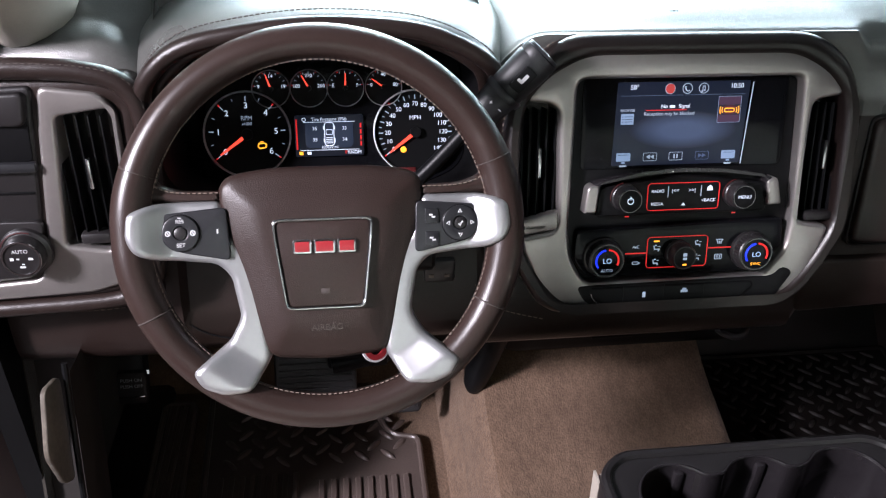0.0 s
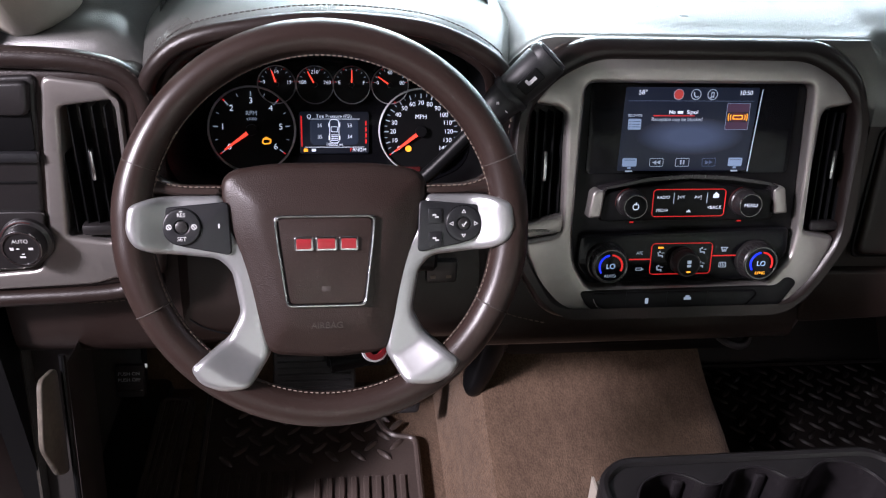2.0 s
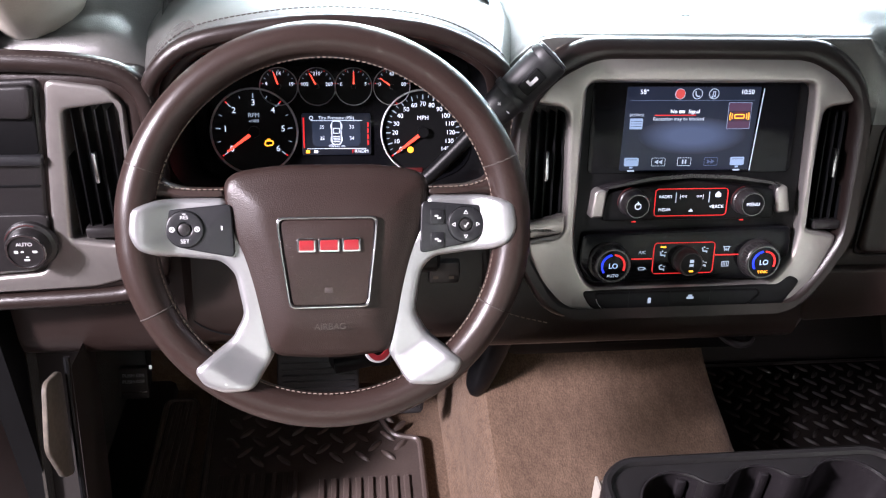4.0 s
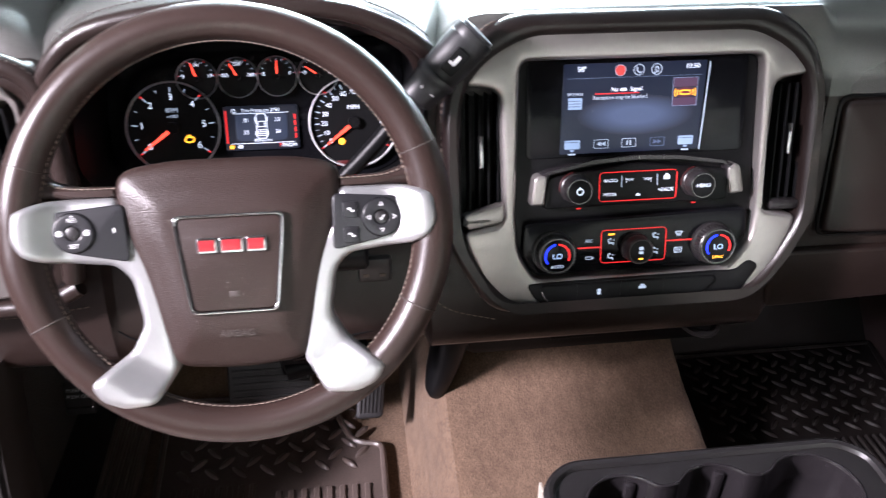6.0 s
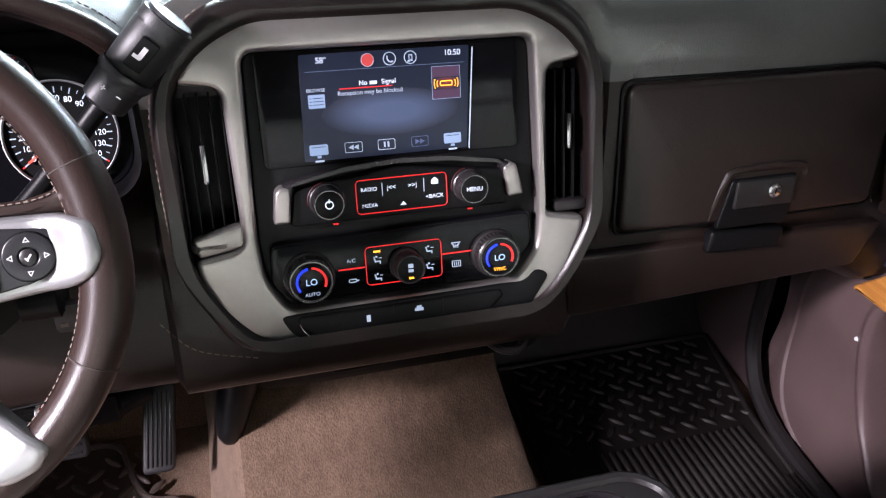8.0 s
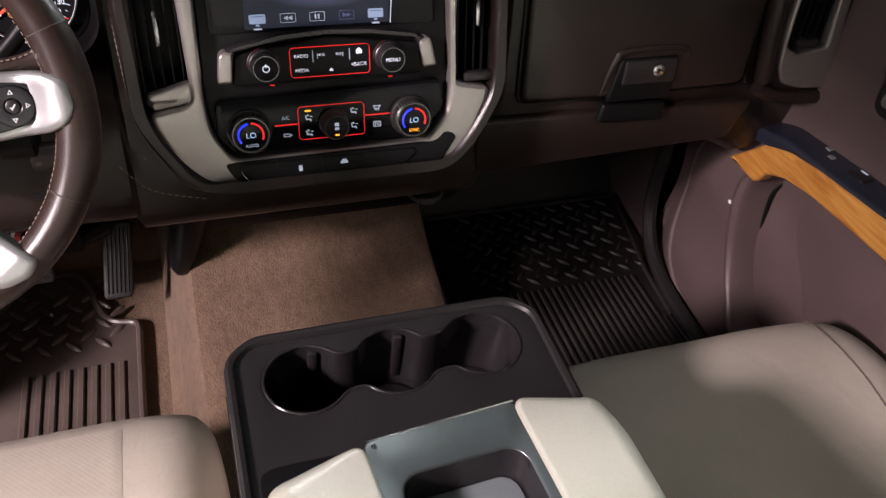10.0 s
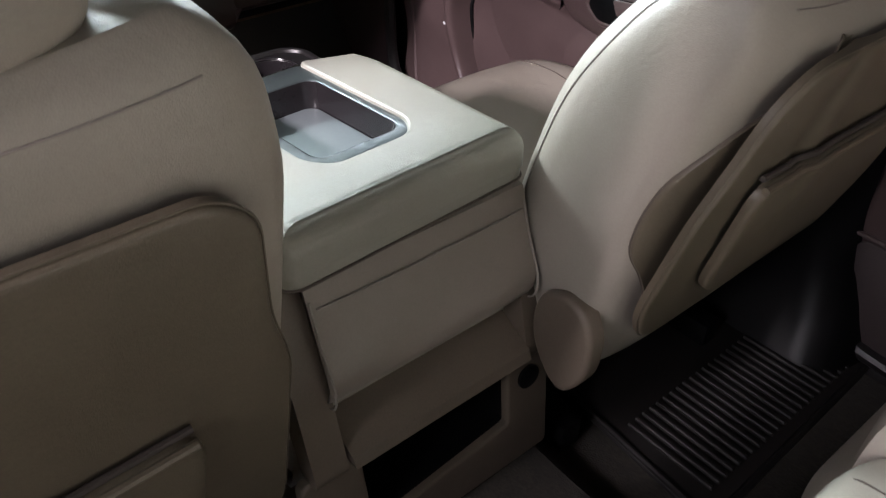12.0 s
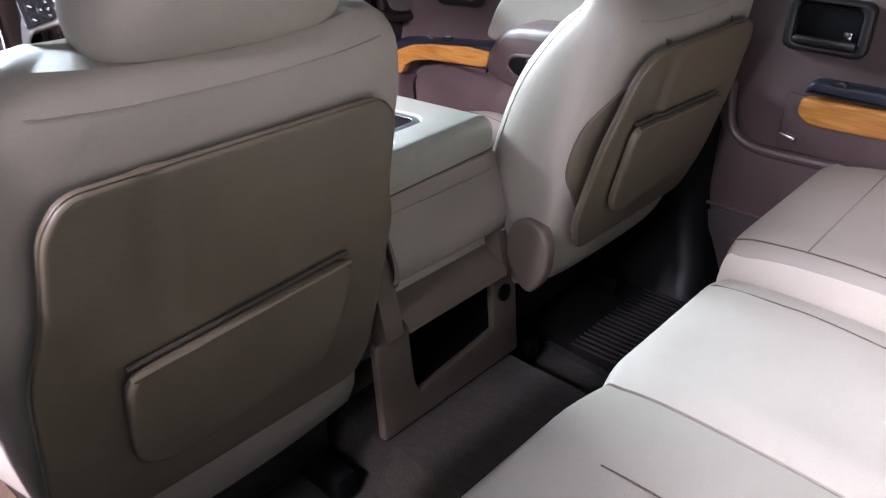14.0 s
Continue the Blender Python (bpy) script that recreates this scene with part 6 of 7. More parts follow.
# ---- folded centre seat that makes the console ----
console = thing("centre_console", "folded beige centre seat with cup holders and armrest lid", "console")
XC = 0.010
side_l = [(0.10, 0.30), (0.135, 0.50), (0.385, 0.50), (0.40, 0.405), (0.590, 0.405), (0.595, 0.38), (0.55, 0.28), (0.50, 0.22), (0.12, 0.22)]
body = [[Vector((XC + x, y, z)) for y, z in rounded(side_l, 0.012, 4)] for x in (-0.148, -0.158, -0.160, -0.158, -0.15)[:3]]
r2 = [[Vector((XC + x, y, z)) for y, z in rounded(side_l, 0.012, 4)] for x in (0.160, 0.158, 0.148)]
part("seat_body", loft(body + r2), HIDE, console, "beige leather folded seat body")

part("front_skin", loft([[Vector((XC + x * 0.162, y, z)) for y, z in ((0.405, 0.402), (0.595, 0.402), (0.600, 0.476), (0.405, 0.476))] for x in (-1, -0.985)]), HIDE, console, "beige leather side skin")
part("front_skin", loft([[Vector((XC + x * 0.162, y, z)) for y, z in ((0.405, 0.402), (0.595, 0.402), (0.600, 0.476), (0.405, 0.476))] for x in (0.985, 1)]), HIDE, console, "beige leather side skin")
part("front_skin", box((XC, 0.593, 0.438), (0.316, 0.010, 0.074), 0.004), HIDE, console, "beige leather front skin")
# cup holder tray
CT = axes((XC, 0.50, 0.478), (1, 0, 0), (0, 1, 0), (0, 0, 1))
tray = rounded([(-0.168, -0.13), (-0.168, 0.075), (-0.140, 0.100), (0.140, 0.100), (0.168, 0.075), (0.168, -0.13)], 0.025, 6)
cups = [(-0.092, 0.038), (-0.001, 0.041), (0.092, 0.044)]
rad = 0.0415


def cup_outline():
    up, dn = [], []
    for i, (cx, cy) in enumerate(cups):
        a0 = 180 if i == 0 else 148
        a1 = 0 if i == 2 else 32
        for k in range(13):
            a = radians(a0 + (a1 - a0) * k / 12)
            up.append((cx + rad * math.cos(a), cy + rad * math.sin(a)))
    for i, (cx, cy) in reversed(list(enumerate(cups))):
        a0 = 0 if i == 2 else -32
        a1 = -180 if i == 0 else -148
        for k in range(13):
            a = radians(a0 + (a1 - a0) * k / 12)
            if i == 2 and k == 0 or i == 0 and k == 12:
                continue
            dn.append((cx + rad * math.cos(a), cy + rad * math.sin(a)))
    loop = up + dn
    # soften the throats between the cups
    for _ in range(2):
        loop = [q for a, b in zip(loop, loop[1:] + loop[:1]) for q in ((a[0] * 0.75 + b[0] * 0.25, a[1] * 0.75 + b[1] * 0.25), (a[0] * 0.25 + b[0] * 0.75, a[1] * 0.25 + b[1] * 0.75))]
    for _ in range(6):
        loop = [((a[0] + 2 * b[0] + c[0]) / 4, (a[1] + 2 * b[1] + c[1]) / 4) for a, b, c in zip(loop[-1:] + loop[:-1], loop, loop[1:] + loop[:1])]
    return loop


cupl = cup_outline()
ct_ = part("cup_tray", plate(tray, [cupl], 0.030, 0.004, CT @ at(0, 0, -0.008)), CHAR, console, "charcoal plastic cup holder tray")
part("tray_rim", tube([CT @ Vector((u, v, 0.022)) for u, v in offset(ccw(tray), 0.005)], 0.0055, 8, closed=True), CHAR, ct_, "raised charcoal rim")
# black plates lie on the tray for the shade in its two slots
for slot_ in ([(-0.150, -0.058), (-0.138, -0.053), (-0.064, -0.053), (-0.056, -0.062), (-0.058, -0.085), (-0.152, -0.085)], [(0.112, -0.043), (0.138, -0.040), (0.150, -0.050), (0.150, -0.085), (0.106, -0.085)]):
    part("rear_slot_shade", plate(rounded(slot_, 0.010, 4), [], 0.003, 0.001, CT @ at(0, 0, 0.0205)), BLACK, ct_, "black plate for the shade in the slot behind the cups")
part("cup_well", loft([[CT @ Vector((u, v, 0.019)) for u, v in cupl], [CT @ Vector((u * 0.985, 0.041 + (v - 0.041) * 0.97, -0.02)) for u, v in cupl], [CT @ Vector((u * 0.96, 0.041 + (v - 0.041) * 0.9, -0.066)) for u, v in cupl]], cap=False), GLOSSCHAR, ct_, "glossy charcoal cup wells")
part("cup_floor", plate(offset(ccw(cupl), -0.002), [], 0.004, 0.001, CT @ at(0, 0, -0.068)), BLACK, ct_)
part("cup_floor_insert", pieces(*[lathe([(0.033, 0), (0.033, 0.003), (0.030, 0.004), (0.0005, 0.004)], 28, CT @ at(cx, cy, -0.065)) for cx, cy in cups]), CHAR, ct_)
part("cup_lip", tube([CT @ Vector((u, v, 0.0215)) for u, v in offset(ccw(cupl), -0.0005)], 0.0016, 6, closed=True), GLOSSCHAR, ct_, "rounded lip of the cups")
for (cx, cy), low in zip(cups[:2], (-0.006, -0.018)):
    part("cup_clip", box((cx + 0.012, cy + 0.037, low), (0.011, 0.008, 0.030 - 2 * low), 0.003, CT), GLOSSCHAR, ct_, "glossy spring clip")
part("tray_side", loft([[Vector((XC - 0.1695, y, z)) for y, z in q] for q in ([(0.540, 0.492), (0.40, 0.497), (0.315, 0.46), (0.305, 0.445), (0.40, 0.470), (0.545, 0.478)],)] + [[Vector((XC - 0.160, y, z)) for y, z in [(0.540, 0.492), (0.40, 0.497), (0.315, 0.46), (0.305, 0.445), (0.40, 0.470), (0.545, 0.478)]]]), CHAR, ct_, "charcoal tapered side trim")

# armrest lid, turned a little towards the driver
LD = axes((0.014, 0.27, 0.520), (1, 0, 0), (0, 0.9994, -0.035), (0, 0.035, 0.9994)) @ pose(0, 0, 0, 0, 0, 3)


def padded(loop, radius, thick, M, seg=8):
    """A solid pad whose edge rounding is radius(u, v) at each point of its outline."""
    loop = ccw(loop)
    inward = [((q[0] - p[0]) * 1000, (q[1] - p[1]) * 1000) for p, q in zip(loop, offset(loop, 0.001))]
    bm = bmesh.new()
    rows_ = [[bm.verts.new((u, v, 0)) for u, v in loop]]
    for k in range(seg + 1):
        a = math.pi / 2 * k / seg
        rows_.append([bm.verts.new((u + i * radius(u, v) * (1 - math.cos(a)), v + j * radius(u, v) * (1 - math.cos(a)), thick - radius(u, v) * (1 - math.sin(a)))) for (u, v), (i, j) in zip(loop, inward)])
    for ra, rb in zip(rows_, rows_[1:]):
        for i in range(len(ra)):
            bm.faces.new((ra[i - 1], ra[i], rb[i], rb[i - 1]))
    bmesh.ops.triangle_fill(bm, use_beauty=True, use_dissolve=False, edges=[bm.edges.get((rows_[-1][i - 1], rows_[-1][i])) for i in range(len(loop))])
    bm.transform(M)
    return bm


lid_box = rounded([(-0.155, -0.165), (0.159, -0.165), (0.170, 0.10), (0.160, 0.146), (-0.146, 0.140), (-0.155, 0.10)], 0.022, 6)
lid_l = rounded([(-0.155, -0.165), (0.159, -0.165), (0.170, 0.10), (0.160, 0.146), (0.0765, 0.157), (0.0765, -0.058), (0.056, -0.0845), (-0.038, -0.0845), (-0.0575, -0.058), (-0.0610, 0.150), (-0.146, 0.140), (-0.155, 0.10)], 0.018, 6)
part("armrest_lid", padded(lid_l, lambda u, v: 0.005 + 0.021 * max(0.0, min(1.0, max((abs(u - 0.0085) - 0.072) / 0.05, (-0.090 - v) / 0.04))), 0.046, LD), LIDVINYL, console, "beige vinyl armrest lid", smooth=60)
part("lid_skirt", plate(offset(ccw(lid_box), 0.0012), [], 0.016, 0.004, LD @ at(0, 0, -0.014)), LIDVINYL, console, "beige leather lid skirt")
tr_out = rounded([(-0.0635, 0.1505), (0.080, 0.155), (0.079, -0.060), (0.058, -0.087), (-0.040, -0.087), (-0.0600, -0.060)], 0.012, 5)
tr_in = rrect(0.110, 0.172, 0.018, 6, 0.0115, 0.0235)
tp = part("lid_tray", plate(tr_out, [tr_in], 0.016, 0.0025, LD @ at(0, 0, 0.0255)), TRAYMET, console, "grey metal lid tray")
part("tray_wall", loft([[LD @ Vector((0.0115 + (u - 0.0115) * g, 0.0235 + (v - 0.0235) * g, d)) for u, v in tr_in] for g, d in ((1.0, 0.0405), (0.985, 0.030), (0.955, 0.012), (0.94, 0.004))], cap=False), GLOSSCHAR, tp, "glossy dark tray wall")
part("tray_liner", plate([(0.0115 + (u - 0.0115) * 0.93, 0.0235 + (v - 0.0235) * 0.95) for u, v in tr_in], [], 0.006, 0.002, LD @ at(0, 0, 0.002)), TRAYMAT, tp, "grey rubber liner")
part("lid_piping", tube([LD @ Vector((u, v, -0.013)) for u, v in offset(ccw(lid_box), 0.0005)], 0.0016, 6, closed=True), SEAM, console)
# thin strip added for the highlight along the tray's front edge
part("tray_edge_glint", tube([LD @ Vector((-0.0605 + 0.139 * t, 0.1500 + 0.0045 * t, 0.0408)) for t in lin(0, 1, 8)], 0.0011, 6), CHROME, tp, "chrome strip for the glint on the front edge")
part("hinge_screw", lathe([(0.0032, 0), (0.0026, 0.0016), (0.0004, 0.0016)], 12, LD @ at(-0.054, 0.143, 0.0413)), CHROME, tp, "small bright screw")

# padded roll under the lid, seen from the back
roll = rounded([(0.106, 0.520), (0.096, 0.485), (0.070, 0.405), (0.074, 0.378), (0.100, 0.364), (0.20, 0.385), (0.26, 0.520)], 0.018, 4)
part("rear_roll", loft([[Vector((0.025 + x, 0.17 + (y - 0.17) * g, min(0.512, 0.445 + (z - 0.445) * g))) for y, z in roll] for x, g in ((-0.130, 0.90), (-0.136, 0.95), (-0.140, 1.0), (-0.134, 1.015), (-0.08, 1.03), (0.0, 1.035), (0.08, 1.03), (0.134, 1.015), (0.140, 1.0), (0.136, 0.95), (0.130, 0.9))]), ROLLHIDE, console, "rosy beige vinyl rear roll")
part("roll_seam", tube([Vector((0.025 + x, 0.0905 + 0.003 * (x / 0.13) ** 2, 0.487)) for x in lin(-0.132, 0.132, 16)], 0.0011, 6), SEAMPALE, console)
for sg in (-1, 1):
    part("roll_piping", tube(smooth_line([(0.025 + sg * 0.1375, y, z) for y, z in ((0.098, 0.495), (0.085, 0.455), (0.066, 0.405), (0.070, 0.374), (0.098, 0.361))], 5), 0.0014, 6), SEAMPALE, console)
# base with open storage bin
BX = axes((0.022, 0.062, 0.20), (1, 0, 0), (0, 0.10, 0.995), (0, -0.995, 0.10))
bas = rounded([(-0.186, -0.100), (0.180, -0.100), (0.180, 0.076), (0.150, 0.105), (-0.110, 0.110), (-0.135, 0.085), (-0.184, 0.082)], 0.010, 4)
slot = rounded([(-0.108, 0.075), (0.108, 0.082), (0.108, -0.022), (-0.095, -0.045), (-0.104, -0.02)], 0.006, 4)
bs = part("console_base", plate(bas, [slot], 0.014, 0.005, BX @ at(0, 0, -0.014), 4), TAN, console, "tan plastic console base")
part("base_shell", box((0.020, 0.30, 0.20), (0.34, 0.24, 0.20), 0.01), TAN, console, "tan plastic base shell")
# bin walls and back are coloured black for the shade inside
part("storage_bin", loft([[BX @ Vector((u, v, -0.012)) for u, v in slot], [BX @ Vector((u * 0.96, v * 0.96 + 0.004, -0.115)) for u, v in slot]], cap=False), BLACK, bs)
part("bin_back", plate(offset(ccw(slot), -0.001), [], 0.004, 0.001, BX @ at(0, 0.003, -0.118)), GLOSS, bs, "bin interior, coloured black for the shade inside")
part("base_shelf", loft([[Vector((x, y, z)) for y, z in ((0.055, 0.305), (0.050, 0.292), (0.13, 0.30), (0.20, 0.372), (0.195, 0.385))] for x in (-0.105, 0.150)]), TAN, console, "tan shelf over the bin")
part("outlet", lathe([(0.017, 0), (0.017, 0.004), (0.013, 0.006), (0.0005, 0.006)], 28, BX @ at(0.142, 0.042, 0.0)), BLACK, console, "round black power outlet cover")
for x0, x1, zz in ((-0.150, -0.118, 0.50), (0.150, 0.172, 0.43)):
    arm = rounded([(0.145, zz), (0.125, zz + 0.005), (0.085, 0.40), (0.058, 0.290), (0.062, 0.278), (0.090, 0.280), (0.115, 0.38)], 0.008, 3)
    part("side_arm", loft([[Vector((XC * 0.5 + x, y, z)) for y, z in arm] for x in (x0 - 0.004, x0, x1, x1 + 0.004)]), TAN, console, "tan plastic hinge arm")

# ---- rear bench ----
def bench_cushion(x0, x1, label, high=0.40, holes=False, rise=0.0, fore=0.010):
    ob = thing("rear_seat_cushion", label, "car seat", "rear bench cushions")
    rc = []
    n = 26
    for k in range(n + 1):
        t = k / n
        e = min(1.0, min(t, 1 - t) * n / 4)
        e = math.sin(e * math.pi / 2)
        x = x0 + (x1 - x0) * t
        s = 0.012 * (1 - e)
        prof_ = [(-0.305 - s + fore, 0.20), (-0.288 - s + fore, 0.30), (-0.296 - s + fore, high - 0.030), (-0.325 - s + fore, high - 0.006 - s), (-0.40, high - s + rise * 0.5), (-0.55, high - 0.005 - s + rise), (-0.70, high - 0.02 - s + rise), (-0.84, high - 0.035 - s + rise), (-0.86, 0.30), (-0.84, 0.18)]
        rc.append(smooth_line([(x, y, z) for y, z in prof_], 5, closed=True))
    part("cushion", loft(rc), HIDEPALE, ob, "pale beige leather cushion")
    part("bench_base", box(((x0 + x1) / 2, -0.58, 0.14), (x1 - x0 - 0.02, 0.46, 0.16), 0.01), CHAR, ob, "dark bench base")
    bk = []
    for k in range(n + 1):
        t = k / n
        e = math.sin(min(1.0, min(t, 1 - t) * n / 3) * math.pi / 2)
        x = x0 + (x1 - x0) * t
        s = 0.015 * (1 - e)
        bk.append(smooth_line([(x, y, z) for y, z in ((-0.86 - s, 0.36), (-0.93 - s, 0.60), (-0.99 - s, 0.86 - s), (-1.03, 0.91 - s), (-1.10, 0.86), (-1.06, 0.36))], 5, closed=True))
    part("backrest", loft(bk), HIDEPALE, ob, "pale beige leather backrest")
    top_z = curve_of([(-0.86, high - 0.035 + rise), (-0.70, high - 0.02 + rise), (-0.55, high - 0.005 + rise), (-0.40, high + rise * 0.5), (-0.33, high - 0.008)])
    if holes:
        for xs in (x0 + 0.125, x1 - 0.150):
            part("cushion_seam", tube([Vector((xs, y, top_z(y) + 0.0008)) for y in lin(-0.385, -0.80, 14)], 0.0012, 6), SEAM, ob)
        part("seat_insert", sheet(lambda u, v: Vector((u, v, high + 0.0015 + rise * min(1, max(0, (-0.33 - v) / 0.2)) - 0.10 * max(0, -0.40 - v) ** 2)), lin(x0 + 0.13, x1 - 0.155, 12), lin(-0.70, -0.40, 10)), WEAVEPALE, ob, "perforated leather insert")
    return ob


bench_cushion(-0.76, -0.110, "pale beige leather outer rear cushion with perforated insert", holes=True)
bench_c = bench_cushion(-0.104, 0.252, "flat pale beige leather middle rear cushion")
bench_r = bench_cushion(0.258, 0.76, "pale beige leather outer rear cushion, raised bolster", high=0.440, rise=0.012, fore=0.016)
part("cushion_seam", tube(smooth_line([(0.292, -0.285, 0.428), (0.290, -0.34, 0.4425), (0.288, -0.50, 0.4480), (0.286, -0.80, 0.4180)], 6), 0.0013, 6), SEAM, bench_r)
part("cushion_seam", tube([Vector((x, -0.40, 0.4465)) for x in lin(0.292, 0.75, 12)], 0.0010, 6), SEAMPALE, bench_r)
part("cushion_seam", tube(smooth_line([(0.20, -0.2845, 0.362), (0.199, -0.298, 0.386), (0.197, -0.322, 0.3955), (0.195, -0.40, 0.4008), (0.19, -0.50, 0.4015), (0.185, -0.80, 0.37)], 5), 0.0011, 6), SEAM, bench_c)

# ---- doors on the passenger's side: (u back to front, v up, d into the cab) ----
DR = axes((0.735, 0.0, 0.0), (0, 1, 0), (0, 0, 1), (-1, 0, 0))
door = thing("front_door", "closed cocoa vinyl passenger door with wood trim and armrest", "car door", "passenger doors")


pocket_front = curve_of([(0.03, 0.52), (0.06, 0.60), (0.115, 0.74), (0.16, 0.79), (0.20, 0.825), (0.26, 0.852), (0.36, 0.860), (0.405, 0.845), (0.45, 0.80)])


def door_skin(u, v):
    """How far the moulded panel stands into the cab: swells, with a map pocket sunk behind a rounded step."""
    swell = 0.030 * math.exp(-((v - 0.38) / (0.13 if v < 0.38 else 0.075)) ** 2) - 0.012 * max(0.0, min(1.0, (v - 0.45) / 0.06))
    low = 0.025 * math.exp(-((v - 0.10) / 0.10) ** 2)
    front = 0.03 * max(0, min(1, (u - 0.93) / 0.12)) ** 2
    edge = pocket_front(v) - u
    step = max(0.0, min(1.0, edge / 0.012))
    sunk = 0.066 * step * step * (3 - 2 * step) * max(0.0, min(1.0, 1 - (edge - 0.03) / 0.30)) * max(0.0, min(1.0, (0.45 - v) / 0.02))
    lip = 0.007 * math.exp(-((edge + 0.009) / 0.008) ** 2) * max(0.0, min(1.0, (0.44 - v) / 0.03))
    # the foot of the panel draws back behind the pillar trim
    foot = max(0.0, min(1.0, max((u - 0.38) / 0.1, (v - 0.33) / 0.05)))
    return swell + low - front - sunk + lip - 0.045 * (1 - foot)


us = lin(0.02, 0.50, 24) + lin(0.505, 0.74, 50) + lin(0.742, 0.90, 80) + lin(0.91, 1.075, 16)
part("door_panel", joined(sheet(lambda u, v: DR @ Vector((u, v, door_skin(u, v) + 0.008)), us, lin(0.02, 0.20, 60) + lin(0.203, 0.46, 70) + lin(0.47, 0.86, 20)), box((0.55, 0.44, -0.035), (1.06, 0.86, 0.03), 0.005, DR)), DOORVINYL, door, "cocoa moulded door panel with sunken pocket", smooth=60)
# black tube laid along the step for the shade in the pocket
part("pocket_gap_shade", tube([DR @ Vector((u, v, door_skin(u, v) + 0.004)) for u, v in smooth_line_2d([(0.836, 0.402), (0.852, 0.36), (0.846, 0.27), (0.814, 0.206), (0.78, 0.167), (0.73, 0.122), (0.60, 0.066)])], lambda t: 0.0035 + 0.006 * t, 8), BLACK, door, "black tube for the shade of the pocket opening")
part("panel_screw", lathe([(0.004, 0), (0.003, 0.002), (0.0004, 0.002)], 12, DR @ at(0.885, 0.318, door_skin(0.885, 0.318) + 0.008)), DIMGREY, door, "small chrome screw")
part("front_bulge", tube([DR @ Vector((u, v, door_skin(u, v) + 0.002)) for u, v in smooth_line_2d([(0.965, 0.42), (1.02, 0.33), (1.035, 0.22), (1.00, 0.13), (0.93, 0.07), (0.84, 0.045)])], 0.010, 10), DOORVINYL, door, "rounded front edge")
# wood strip
wd = rounded([(0.912, 0.397), (0.838, 0.398), (0.824, 0.425), (0.79, 0.444), (0.73, 0.456), (0.545, 0.470), (0.505, 0.514), (0.60, 0.514), (0.74, 0.498), (0.800, 0.486), (0.848, 0.466)], 0.010, 4)
part("wood_trim", plate(wd, [], 0.022, 0.006, DR @ at(0, 0, 0.030), 4), WOOD, door, "honey brown wood veneer strip")
# switch ledge on top of the wood
ledge = rounded([(0.94, 0.0), (0.86, 0.055), (0.50, 0.060), (0.50, -0.004), (0.80, -0.004), (0.86, -0.008)], 0.02, 5)
LG = axes((0.690, 0.0, 0.573), (0, 1, -0.10), (1, 0, 0.12), (-0.12, 0.10, 1))
led = part("switch_ledge", plate(ledge, [], 0.022, 0.008, LG @ at(0, 0, -0.018), 4, dome=lambda u, v: -1.8 * max(0, u - 0.80) ** 2), NAVY, door, "blue-black switch ledge")
for u, v in ((0.775, 0.040), (0.755, 0.028)):
    part("lock_button", box((u, v, 0.0035), (0.010, 0.008, 0.003), 0.001, LG), SILVERLIGHT, led, "pale lock button")
part("window_switch", box((0.70, 0.030, 0.005), (0.032, 0.020, 0.008), 0.003, LG), CHAR, led, "charcoal window switch")
part("switch_mark", box((0.70, 0.036, 0.0092), (0.012, 0.003, 0.0006), 0, LG), LITGREY, led)
# armrest
rows = []
for y, top, bot, w in ((0.545, 0.480, 0.458, 0.045), (0.525, 0.520, 0.455, 0.065), (0.49, 0.563, 0.45, 0.085), (0.45, 0.592, 0.448, 0.098), (0.40, 0.607, 0.445, 0.105), (0.25, 0.618, 0.44, 0.108), (0.08, 0.612, 0.44, 0.105), (0.05, 0.585, 0.45, 0.09)):
    c = [(0, bot), (w * 0.75, bot), (w * 0.97, bot + 0.03), (w, top - 0.035), (w * 0.90, top - 0.008), (w * 0.7, top), (0, top)]
    rows.append([DR @ Vector((y, z, d)) for d, z in rounded(c, 0.014, 3)])
arm_ = part("armrest", loft(rows), DOORVINYL, door, "padded cocoa armrest", smooth=50)
part("armrest_stitching", stitches(smooth_line([DR @ Vector(p) for p in ((0.495, 0.522, 0.084), (0.455, 0.560, 0.096), (0.42, 0.574, 0.1035), (0.25, 0.584, 0.109), (0.08, 0.578, 0.106))], 6), 0.004, 0.003), THREADDARK, arm_)
pull = rounded([(0.440, 0.506), (0.428, 0.530), (0.400, 0.538), (0.20, 0.556), (0.16, 0.548), (0.18, 0.512), (0.277, 0.495), (0.410, 0.486)], 0.016, 5)


def arm_turn(u, v):
    return -0.20 * max(0.0, u - 0.375)


# flat black plate stands in for the shaded hollow of the pull cup
part("pull_cup_shade", plate(pull, [], 0.012, 0.002, DR @ at(0, 0, 0.0985), dome=arm_turn), BLACK, arm_, "black plate for the shade inside the pull cup")
part("pull_cup_rim", tube([DR @ Vector((u, v, 0.1085 + arm_turn(u, v))) for u, v in pull], 0.0045, 8, closed=True), DOORVINYL, arm_, "rounded pull cup rim")
part("pull_cup_wall", plate(rounded([(0.376, 0.535), (0.362, 0.508), (0.28, 0.512), (0.185, 0.526), (0.19, 0.552), (0.30, 0.543)], 0.008, 4), [], 0.0035, 0.001, DR @ at(0, 0, 0.1095)), DOORVINYL, arm_, "inner wall of the pull cup")
